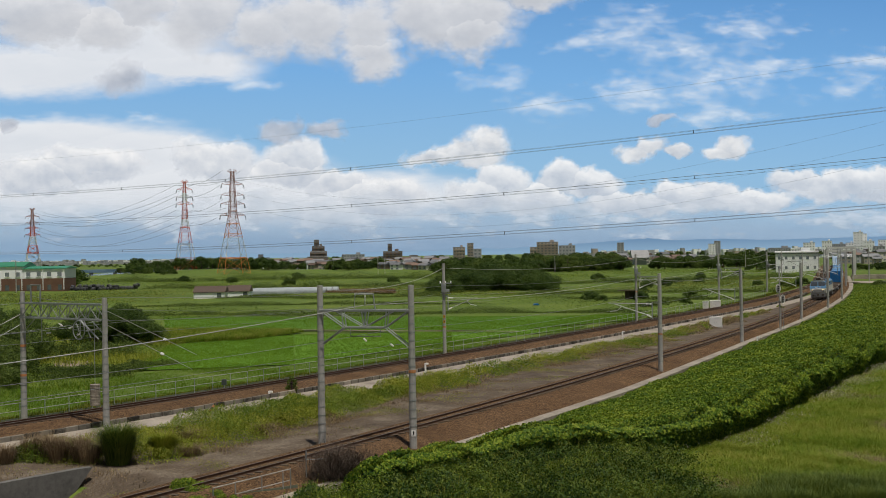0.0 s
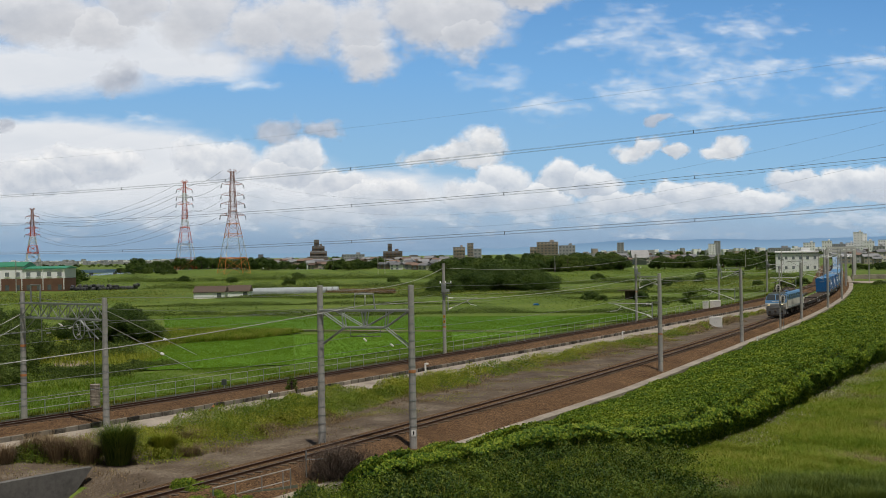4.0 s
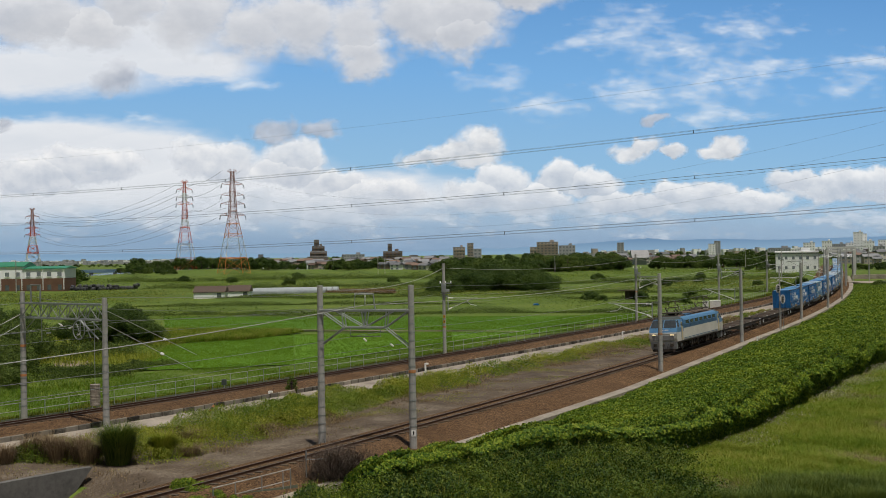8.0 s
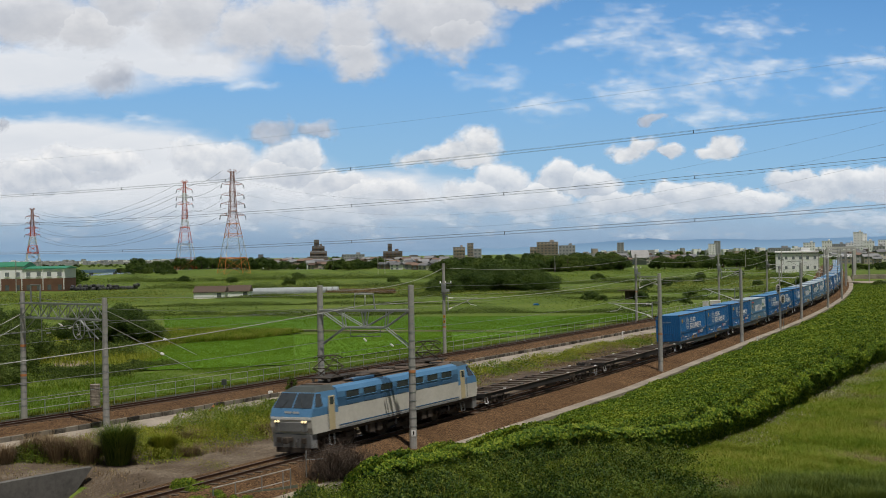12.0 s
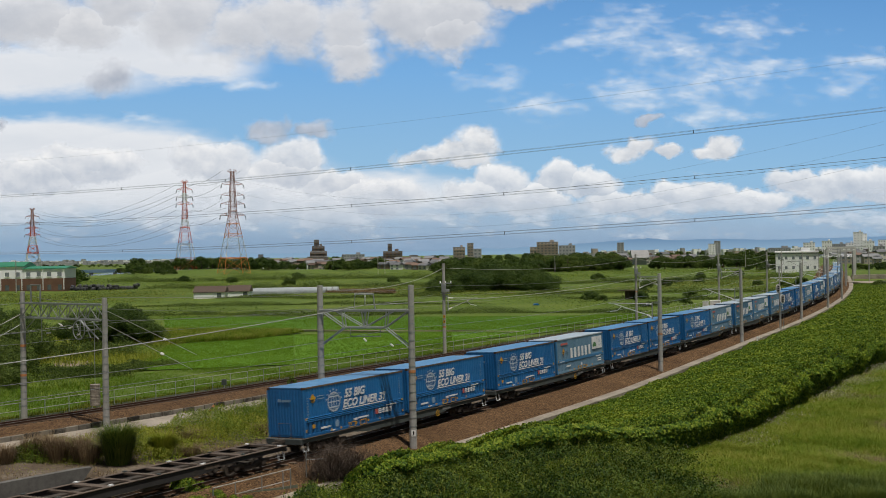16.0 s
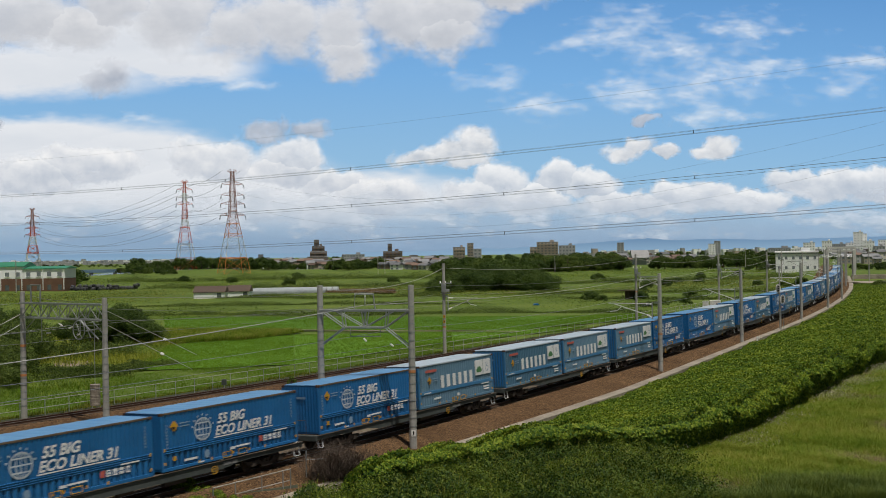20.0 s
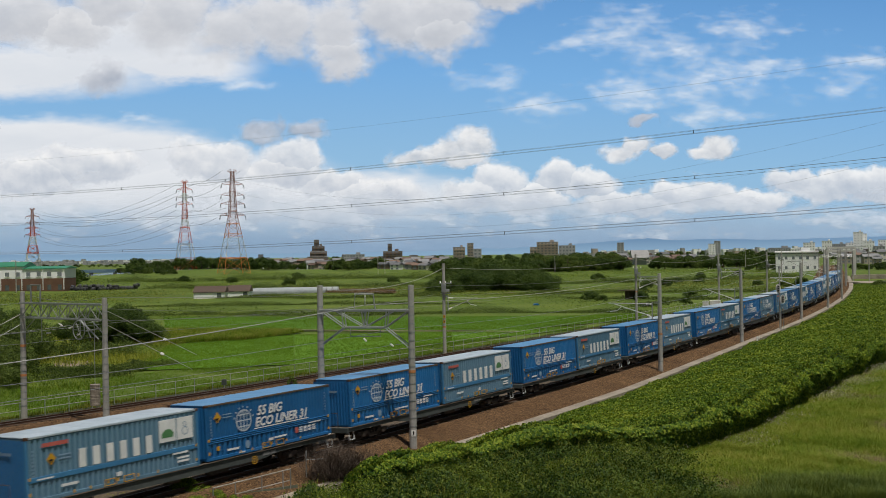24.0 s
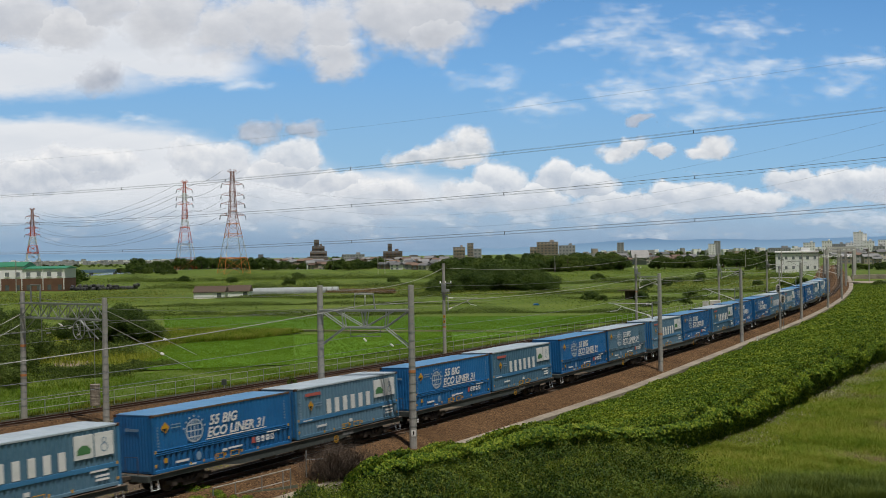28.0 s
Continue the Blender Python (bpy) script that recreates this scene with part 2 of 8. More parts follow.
# ---- ground ----
def foot(x, y):
    """s and lat of points of the plan."""
    x, y = np.asarray(x, float), np.asarray(y, float)
    shape = x.shape
    x, y = x.ravel(), y.ravel()
    s, la = np.empty_like(x), np.empty_like(x)
    gx, gy, gt = _X[::4], _Y[::4], _T[::4]
    for i in range(0, len(x), 20000):
        sl = slice(i, i + 20000)
        j = np.argmin((x[sl, None] - gx) ** 2 + (y[sl, None] - gy) ** 2, axis=1)
        dx, dy = x[sl] - gx[j], y[sl] - gy[j]
        s[sl] = _S[::4][j] + dx * np.sin(gt[j]) + dy * np.cos(gt[j])
        la[sl] = dx * np.cos(gt[j]) - dy * np.sin(gt[j])
    return s.reshape(shape), la.reshape(shape)


FIELD = -1.3


def smooth01(a):
    a = np.clip(a, 0, 1)
    return a * a * (3 - 2 * a)


def land(x, y):
    """Height of the ground."""
    s, la = foot(x, y)
    x, y = np.asarray(x, float), np.asarray(y, float)
    form = lift(s) - 0.75
    left = second(s) - 4.6
    w = smooth01((la - (left - 3.2)) / 3.0) * smooth01((95 - la) / 30) * smooth01((520 - s) / 100) * smooth01((s + 300) / 40)
    z = FIELD + (form - FIELD) * w
    mound = 4.6 * np.exp(-(((x + 185) / 55) ** 2 + ((y - 720) / 60) ** 2)) + 1.0 * np.exp(-(((x + 60) / 260) ** 2 + ((y - 760) / 45) ** 2))
    ripple = 0.18 * np.sin(x * 0.11 + 1.3 * np.sin(y * 0.07)) * smooth01((y - 190) / 40) * (1 - w)
    river = 3.0 * np.exp(-(((x + 255 + 0.0 * y) / 60) ** 2)) * smooth01((y - 640) / 60) * smooth01((1250 - y) / 60)
    pit = 1.5 * smooth01((4.0 - s) / 2.0) * smooth01((s + 40) / 5) * smooth01((-3.3 - la) / 1.6) * smooth01((la + 9.6) / 1.0)
    return z + mound + ripple - river * (1 - w) - pit


def axis_lines(fine0, fine1, step, lo, hi, grow=1.25):
    a = list(np.arange(fine0, fine1 + step / 2, step))
    d, p = step, fine0
    while p > lo:
        d *= grow
        p -= d
        a.insert(0, p)
    d, p = step, a[-1]
    while p < hi:
        d *= grow
        p += d
        a.append(p)
    return np.array(a)


gx = axis_lines(-120, 140, 2.0, -4500, 4500)
gy = axis_lines(-30, 330, 2.0, -4500, 5000)
GX, GY = np.meshgrid(gx, gy)
GZ = land(GX, GY)
_gs, _gl = foot(GX.ravel(), GY.ravel())
_gs, _gl = _gs.reshape(GX.shape), _gl.reshape(GX.shape)
GZ = GZ - 0.45 * smooth01((_gs + 58) / 4) * smooth01((320 - _gs) / 6) * smooth01((-1.2 - _gl) / 1.0) * smooth01((_gl - second(_gs) - 4.2) / 1.0)
nv, nu = GX.shape
ids = np.arange(nv * nu).reshape(nv, nu)
quads = np.stack([ids[:-1, :-1], ids[:-1, 1:], ids[1:, 1:], ids[1:, :-1]], -1).reshape(-1, 4)
ground_me = raw("ground", np.stack([GX, GY, GZ], -1).reshape(-1, 3), quads, M_GROUND)
thing("ground", "rough green grass and weeds on flat farmland", "ground", kind="structure", mesh=ground_me)


# ---- railway ----
def track(name, lat_of, s0, s1, lean, near_edge, far_edge, label):
    bed = ribbon(s0, s1, 4.0, lambda s: [(lat_of(s) + far_edge - 0.5, -0.95), (lat_of(s) + far_edge, -0.55), (lat_of(s) - 1.55, -0.17), (lat_of(s) + 1.5, -0.14),
                                         (lat_of(s) + near_edge(s) - 0.05, -0.5), (lat_of(s) + near_edge(s), -0.95)])
    t = thing(name, label, "railway track", kind="structure")
    part("ballast", bed, M_BALLAST, t)
    for side in (-1, 1):
        def web(s, side=side):
            c = lat_of(s) + side * 0.566
            z = side * 0.566 * math.tan(radians(lean))
            return [(c - 0.065, z - 0.16), (c - 0.02, z - 0.135), (c - 0.02, z - 0.04), (c - 0.034, z - 0.03), (c - 0.034, z - 0.003),
                    (c + 0.034, z - 0.003), (c + 0.034, z - 0.03), (c + 0.02, z - 0.04), (c + 0.02, z - 0.135), (c + 0.065, z - 0.16)]
        rail = part("rail", ribbon(s0, s1, 2.0, web), M_RUST, t, "rusty steel rail with a worn bright head")
        part("rail_head", ribbon(s0, s1, 2.0, lambda s, side=side: [(lat_of(s) + side * 0.566 - 0.03, side * 0.566 * math.tan(radians(lean)) - 0.002), (lat_of(s) + side * 0.566 - 0.026, side * 0.566 * math.tan(radians(lean)) + 0.004),
             (lat_of(s) + side * 0.566 + 0.026, side * 0.566 * math.tan(radians(lean)) + 0.004), (lat_of(s) + side * 0.566 + 0.03, side * 0.566 * math.tan(radians(lean)) - 0.002)]), M_RAILTOP, rail)
    sl = Mesh()
    for s in np.arange(s0 + 0.3, s1, 0.62):
        sl.box((0, 0, -0.2), (2.0, 0.22, 0.12), 0.0, along(s, float(lat_of(s)), 0, lean))
    tagged(part("sleepers", sl, M_SLEEPER, t), kind="stuff")
    return t


track("railway_track_near", lambda s: 0.0, -310, 520, CANT, lambda s: float(inner(s)), -2.3, "railway track on red-brown ballast with rusty rails")
track("railway_track_far", lambda s: float(second(s)), -310, 520, CANT, lambda s: 4.6 if s < 150 else float(np.interp(s, [150, 230, 270], [4.6, 2.4, 1.9])), -2.6, "second railway track on brown ballast behind a low kerb")
thing("pavement_path", "pale worn concrete maintenance path beside the ballast", "path", kind="structure",
      mesh=ribbon(-100, 330, 3.0, lambda s: [(float(inner(s)) + 0.004, -0.8), (float(inner(s)) + 0.004, -0.46), (float(inner(s)) + 0.95, -0.44), (float(inner(s)) + 0.95, -0.8)]), material=M_CONC)
thing("pavement_strip", "sloping pale concrete strip along the far track", "pavement", kind="structure",
      mesh=ribbon(-100, 215, 3.0, lambda s: [(float(second(s)) + 4.95, -0.9), (float(second(s)) + 4.95, -0.36), (float(second(s)) + float(np.interp(s, [-100, 12, 45, 100, 215], [7.6, 7.6, 8.8, 8.6, 5.6])), -0.5),
                                             (float(second(s)) + float(np.interp(s, [-100, 12, 45, 100, 215], [7.6, 7.6, 8.8, 8.6, 5.6])), -0.9)]), material=M_CONC)
gs_, gt_ = np.meshgrid(np.arange(-60, 331, 1.5), np.linspace(0, 1, 21), indexing="ij")
gl_ = -2.7 + (second(gs_) + 5.4 + 2.7) * gt_
_th = np.interp(gs_, _S, _T)
gx_, gy_ = np.interp(gs_, _S, _X) + np.cos(_th) * gl_, np.interp(gs_, _S, _Y) - np.sin(_th) * gl_
gz_ = land(gx_, gy_) + 0.16 - 0.14 * smooth01((-5.5 - gl_) / 3) + 0.05 * np.sin(gx_ * 1.3 + np.sin(gy_)) * np.sin(gy_ * 1.1)
ids = np.arange(gs_.size).reshape(gs_.shape)
gq_ = np.stack([ids[:-1, :-1], ids[1:, :-1], ids[1:, 1:], ids[:-1, 1:]], -1).reshape(-1, 4)
thing("ground_gravel", "bare grey-brown gravel and dirt beside the near track", "gravel", kind="structure", mesh=raw("ground_gravel", np.stack([gx_, gy_, gz_], -1).reshape(-1, 3), gq_, M_DIRT))

# ---- train ----
M_BLUE = mat("container_blue_paint", (0.008, 0.088, 0.24), (0.014, 0.136, 0.36), 0.5, 6.0, 0.42, 0, bump=0.06, depth=0.004, local=True, per=0.45, spec=0.5)
M_ROOFB = mat("container_roof_paint", (0.045, 0.16, 0.34), (0.105, 0.27, 0.48), 0.6, 5.0, 0.45, 0, bump=0.08, depth=0.004, local=True, spec=0.5)
M_TEAL = mat("faded_grey_blue_paint", (0.055, 0.135, 0.21), (0.115, 0.21, 0.295), 0.5, 6.0, 0.5, 0, bump=0.08, depth=0.004, local=True, per=0.7, spec=0.4)
M_ROOFT = mat("faded_pale_roof_paint", (0.24, 0.31, 0.37), (0.42, 0.48, 0.54), 0.6, 5.0, 0.55, 0, bump=0.08, depth=0.004, local=True)
M_TEALBAND = mat("container_band_blue", (0.03, 0.14, 0.29), (0.05, 0.19, 0.37), 0.5, 6.0, 0.45, 0, bump=0.05, local=True, spec=0.5)
M_MARK = mat("white_marking", (0.52, 0.54, 0.55), (0.74, 0.75, 0.76), 1.0, 14.0, 0.55, 0, bump=0, local=True)
M_MARKWORN = mat("worn_white_marking", (0.26, 0.34, 0.43), (0.50, 0.55, 0.60), 1.0, 9.0, 0.55, 0, bump=0, local=True)
M_MARKDIM = mat("worn_grey_marking", (0.14, 0.24, 0.36), (0.24, 0.33, 0.44), 1.0, 14.0, 0.6, 0, bump=0, local=True)
M_YELLOW = mat("yellow_paint", (0.42, 0.22, 0.015), (0.58, 0.32, 0.03), 1.0, 14.0, 0.55, 0, bump=0, local=True)
M_BLACK = mat("black_paint", (0.012, 0.012, 0.013), (0.03, 0.03, 0.03), 1.0, 14.0, 0.55, 0, bump=0.1, local=True)
M_RED = mat("red_paint", (0.34, 0.07, 0.06), (0.48, 0.13, 0.11), 1.0, 14.0, 0.55, 0, bump=0, local=True)
M_GREENLOGO = mat("green_mark", (0.05, 0.16, 0.06), (0.1, 0.24, 0.1), 1.0, 14.0, 0.6, 0, bump=0, local=True)
M_UNDER = mat("grimy_underframe", (0.026, 0.022, 0.019), (0.09, 0.074, 0.060), 1.2, 10.0, 0.8, 0.2, bump=0.3, depth=0.01, local=True)
M_SOLE = mat("grey_blue_sole_bar", (0.030, 0.038, 0.038), (0.085, 0.098, 0.095), 0.8, 9.0, 0.65, 0.1, bump=0.15, depth=0.006, local=True)
M_GRIME = mat("grimy_dark_frame", (0.016, 0.016, 0.017), (0.045, 0.042, 0.040), 0.9, 9.0, 0.75, 0.1, bump=0.2, depth=0.008, local=True)
M_DECK = mat("dusty_brown_deck", (0.06, 0.045, 0.035), (0.15, 0.115, 0.09), 0.8, 9.0, 0.8, 0.1, bump=0.2, depth=0.008, local=True)
M_LBLUE = mat("loco_light_blue", (0.06, 0.165, 0.31), (0.10, 0.235, 0.41), 0.6, 8.0, 0.4, 0, bump=0.05, local=True, spec=0.5)
M_LDARK = mat("loco_dark_blue", (0.03, 0.085, 0.17), (0.05, 0.125, 0.23), 0.6, 8.0, 0.4, 0, bump=0.05, local=True, spec=0.5)
M_LWHITE = mat("loco_pale_grey", (0.40, 0.39, 0.345), (0.58, 0.565, 0.51), 0.5, 6.0, 0.5, 0, bump=0.06, local=True, spec=0.5)
M_LGREY = mat("loco_grey_skirt", (0.13, 0.135, 0.135), (0.24, 0.245, 0.245), 0.7, 8.0, 0.6, 0, bump=0.1, local=True)
M_LROOF = mat("loco_dusty_brown_roof", (0.07, 0.052, 0.04), (0.15, 0.115, 0.09), 0.7, 8.0, 0.8, 0, bump=0.15, local=True)
M_CREAM = mat("cream_yellow_door", (0.42, 0.35, 0.21), (0.52, 0.44, 0.27), 0.7, 8.0, 0.55, 0, bump=0.05, local=True)
M_GLASS = mat("dark_window_glass", (0.03, 0.037, 0.043), (0.06, 0.07, 0.078), 0.5, 4.0, 0.08, 0, bump=0, local=True, spec=0.8)
M_SIDEGLASS = mat("grey_louvre_glass", (0.022, 0.028, 0.034), (0.05, 0.06, 0.07), 2.0, 10.0, 0.25, 0, bump=0, local=True, spec=0.6)
M_LAMP = mat("lit_headlamp", (1.0, 0.70, 0.32), (1.0, 0.78, 0.42), 1.0, 8.0, 0.3, 0, bump=0, local=True, glow=1.4)

CL, CW, CH, FLOOR = 9.1, 2.49, 2.6, 1.0


def lettering(text, size, bold=0.0, slant=0.0, depth=0.004):
    cu = bpy.data.curves.new("lettering", "FONT")
    cu.body, cu.size, cu.shear, cu.offset, cu.extrude = text, size, slant, bold, depth
    cu.resolution_u = 3
    ob = new("lettering_form", cu)
    me = bpy.data.meshes.new_from_object(ob.evaluated_get(bpy.context.evaluated_depsgraph_get()))
    bpy.data.objects.remove(ob)
    return me


# a mark on the camera's side of a container: u along it (0 at its front), w up
SIDE = Matrix(((0, 0, 1, CW / 2 + 0.012), (1, 0, 0, -CL / 2), (0, 1, 0, FLOOR), (0, 0, 0, 1)))
FRONT = Matrix(((1, 0, 0, -CW / 2), (0, 0, -1, -CL / 2 - 0.01), (0, 1, 0, FLOOR), (0, 0, 0, 1)))


def bars(items, d=0.006):
    m = Mesh()
    for u, w, du, dw in items:
        m.box((u + du / 2, w + dw / 2, 0.004), (du, dw, d), 0.0)
    return m


def poly_mark(pts):
    m = Mesh()
    n = len(pts)
    return m.add([(u, w, 0.006) for u, w in pts] + [(u, w, 0.0) for u, w in pts], [tuple(range(n))] + [(i, n + i, n + (i + 1) % n, (i + 1) % n) for i in range(n)])


def ring_mark(m, u, w, r, thick, sx=1.0, n=28, a0=0.0, a1=1.0):
    k = len(m.v)
    cnt = int(n * (a1 - a0)) + 1
    for i in range(cnt):
        a = 2 * math.pi * (a0 + (a1 - a0) * i / (cnt - 1))
        for rr in (r - thick / 2, r + thick / 2):
            m.v.append((u + math.cos(a) * (rr if sx == 1 else (r * sx + (rr - r))), w + math.sin(a) * rr, 0.006))
    for i in range(cnt - 1):
        m.f.append((k + 2 * i, k + 2 * i + 1, k + 2 * i + 3, k + 2 * i + 2))
    return m


def corrugated(u0, u1, w0, w1, pitch, deep, x):
    """A ribbed sheet facing +x, between u0 and u1 along y and w0 and w1 up."""
    prof, u = [], u0
    while u < u1 - 0.01:
        for du, dx in ((0, 0), (0.35, 0), (0.5, -deep), (0.85, -deep)):
            if u + du * pitch < u1:
                prof.append((u + du * pitch, x + dx))
        u += pitch
    prof.append((u1, x))
    m = Mesh()
    n = len(prof)
    m.add([(p[1], p[0], w) for w in (w0, w1) for p in prof], [(i, i + 1, n + i + 1, n + i) for i in range(n - 1)])
    return m


LATCH = Mesh().box((0, 0, 0), (0.09, 0.13, 0.03), 0.008)


def container(name, kindof):
    """A 31 foot container; its own origin under its middle at rail height."""
    blue = kindof != "teal"
    skin, roofm = (M_BLUE, M_ROOFB) if kindof == "blue" else (M_TEAL, M_ROOFT)
    label = {"blue": "blue 31-foot steel container with a white globe and white lettering", "teal": "faded grey-blue ribbed container with white block letters and a pale panel",
             "pale": "faded grey-blue 31-foot container with a white globe and lettering"}[kindof]
    c = thing(name, label, "container", group="containers on the freight train")
    h, z0 = CL / 2, FLOOR
    body = Mesh().box((0, 0, z0 + CH / 2), (CW - 0.10, CL - 0.08, CH - 0.04), 0.0)
    part("body", body, skin, c)
    if blue:
        wall = corrugated(-h + 0.14, h - 0.14, z0 + 1.0, z0 + CH - 0.09, 0.23, 0.035, CW / 2 - 0.004)
        low_ = corrugated(-h + 0.14, h - 0.14, z0 + 0.1, z0 + 0.8, 0.34, 0.04, CW / 2 - 0.01)
        for turn in (0, 180):
            part("lower_panel", low_.data("lower_panel", skin), None, c, m=pose(0, 0, 0, 0, 0, turn))
            for w in (0.80, 0.89, 0.98):
                part("side_rail", Mesh().box((CW / 2 - 0.02, 0, z0 + w), (0.06, CL - 0.28, 0.05), 0.012), skin, c, m=pose(0, 0, 0, 0, 0, turn))
    else:
        wall = corrugated(-h + 0.16, h - 0.16, z0 + 0.12, z0 + CH - 0.12, 0.27, 0.05, CW / 2 - 0.01)
    part("side_panel", wall, skin, c)
    part("side_panel", wall.data("side_panel", skin), skin, c, m=pose(0, 0, 0, 0, 0, 180))
    band = Mesh()
    band.box((CW / 2 - 0.012, 0, z0 + 0.9), (0.05, CL - 0.3, 0.2), 0.01)
    if not blue:
        part("band", band, M_TEALBAND, c, "blue painted band")
    end = Mesh()
    u = -CW / 2 + 0.22
    fold = [(-CW / 2 + 0.12, -h + 0.08)]
    while u < CW / 2 - 0.15:
        fold += [(u - 0.07, -h + 0.06), (u - 0.04, -h + 0.01), (u + 0.04, -h + 0.01), (u + 0.07, -h + 0.06)]
        u += 0.2
    fold.append((CW / 2 - 0.12, -h + 0.08))
    nf = len(fold)
    end.add([(px, py, z0 + 0.12) for px, py in fold] + [(px, py, z0 + CH - 0.12) for px, py in fold], [(i, i + 1, nf + i + 1, nf + i) for i in range(nf - 1)])
    part("end_wall", end, M_BLUE, c, "blue ribbed end wall")
    part("end_wall", end.data("end_wall", M_BLUE), M_BLUE, c, m=pose(0, 0, 0, 0, 0, 180))
    prof = [(-h + 0.03, z0 + CH - 0.03), (-h + 0.03, z0 + CH)]
    for i in range(12):
        u0 = -h + 0.2 + i * (CL - 0.4) / 12
        prof += [(u0, z0 + CH), (u0 + 0.08, z0 + CH + 0.008), (u0 + 0.5, z0 + CH + 0.008), (u0 + 0.58, z0 + CH)]
    prof += [(h - 0.03, z0 + CH), (h - 0.03, z0 + CH - 0.03)]
    roof = Mesh().prism(prof, -CW / 2 + 0.03, CW / 2 - 0.03, axis=0)
    part("roof", roof, roofm, c)
    for x in (-1, 1):
        for y in (-1, 1):
            part("corner_post", Mesh().box((x * (CW / 2 - 0.06), y * (h - 0.06), z0 + CH / 2), (0.13, 0.13, CH), 0.015), M_BLUE if blue else M_TEALBAND, c)
            part("corner_casting", Mesh().box((x * (CW / 2 - 0.075), y * (h - 0.08), z0 + CH - 0.06), (0.17, 0.18, 0.13), 0.015), M_RUST, c, "rusty corner casting")
        part("top_rail", Mesh().box((x * (CW / 2 - 0.035), 0, z0 + CH - 0.045), (0.08, CL - 0.28, 0.09), 0.012), M_DECK if blue else M_ROOFT, c, "scuffed top rail")
        part("bottom_rail", Mesh().box((x * (CW / 2 - 0.04), 0, z0 + 0.075), (0.09, CL - 0.28, 0.15), 0.012), skin, c)
    for u, w in ((0.14, 0.35), (0.14, 0.95), (2.2, 0.14), (3.0, 0.14), (3.9, 0.2), (4.4, 0.2), (5.5, 0.2), (6.6, 0.16), (8.9, 0.3), (8.9, 0.95)):
        part("latch", LATCH.data("latch", M_YELLOW), None, c, m=SIDE @ pose(u, w, 0))
    for u in (4.0, 5.0):
        pocket = Mesh()
        ring = [(u - 0.28, 0.05), (u + 0.28, 0.05), (u + 0.28, 0.3), (u - 0.28, 0.3)]
        for (a, b), (d, e) in zip(ring, ring[1:] + ring[:1]):
            pocket.box(((a + d) / 2, (b + e) / 2, 0.02), (abs(a - d) + 0.03, abs(b - e) + 0.03, 0.03), 0.0)
        part("fork_pocket", pocket, M_YELLOW, c, "yellow-edged fork pocket", m=SIDE)
    part("diamond_mark", poly_mark([(0.50, 1.96), (0.75, 1.70), (1.00, 1.96), (0.75, 2.22)] if blue else [(0.95, 1.62), (1.17, 1.36), (1.39, 1.62), (1.17, 1.88)]), M_YELLOW, c, "yellow and black diamond", m=SIDE)
    part("diamond_letter", poly_mark([(0.57, 1.93), (0.75, 1.75), (0.83, 1.93)] if blue else [(1.02, 1.6), (1.17, 1.42), (1.25, 1.6)]), M_BLACK, c, m=SIDE @ pose(0, 0, 0.006))
    wd = 1.9 if blue else 1.56
    part("small_print", bars([(1.08 if blue else 1.5, wd + 0.12, 0.6, 0.05), (1.08 if blue else 1.5, wd - 0.02, 0.6, 0.05)] + [(0.28, 1.0 + 0.14 * i, 0.06, 0.09) for i in range(8)] + [(8.62, 1.3 + 0.14 * i, 0.06, 0.09) for i in range(7)], 0.004), M_MARKDIM, c, m=SIDE)
    if kindof != "teal":
        g = Mesh()
        u, w, r = 2.50, 1.60, 0.50
        ring_mark(g, u, w, r, 0.075)
        ring_mark(g, u, w, r, 0.055, 0.45)
        for dy in (-0.28, 0.0, 0.28):
            hw = math.sqrt(r * r - dy * dy)
            g.add([(u - hw, w + dy - 0.03, 0.007), (u + hw, w + dy - 0.03, 0.007), (u + hw, w + dy + 0.03, 0.007), (u - hw, w + dy + 0.03, 0.007)], [(0, 1, 2, 3)])
        g.add([(u - 0.03, w - r, 0.008), (u + 0.03, w - r, 0.008), (u + 0.03, w + r, 0.008), (u - 0.03, w + r, 0.008)], [(0, 1, 2, 3)])
        for i in range(7):
            a = math.pi * (0.08 + 0.84 * i / 6)
            ring_mark(g, u + math.cos(a) * 0.66, w + math.sin(a) * 0.66, 0.03, 0.045, n=8)
        part("globe_mark", g, M_MARKWORN, c, "worn white globe ringed by dots", m=SIDE)
        for text, uu, ww, size in (("55 BIG", 3.42, 1.72, 0.62), ("ECO LINER 31", 3.25, 1.18, 0.60)):
            me = lettering(text, size, 0.018, 0.28)
            me.materials.append(M_MARK)
            wide = max(v.co.x for v in me.vertices)
            goal = 1.9 if text == "55 BIG" else 3.95
            part("lettering", me, M_MARK, c, "white slanted lettering", m=SIDE @ Matrix.Translation((uu, ww, 0.01)) @ Matrix.Diagonal((goal / wide, 1, 1, 1)))
        part("underline", bars([(3.2, 1.06, 4.05, 0.05), (7.3, 0.78, 0.95, 0.06)], 0.006), M_MARK, c, m=SIDE)
        part("maker_marks", bars([(6.2, 0.43, 0.24, 0.28)]), M_RED, c, "red square mark", m=SIDE)
        part("maker_print", bars([(6.52, 0.43, 0.24, 0.27), (6.86, 0.43, 0.24, 0.27), (7.2, 0.43, 0.24, 0.27), (7.54, 0.43, 0.24, 0.27)]), M_MARK, c, "white company lettering as blocks", m=SIDE)
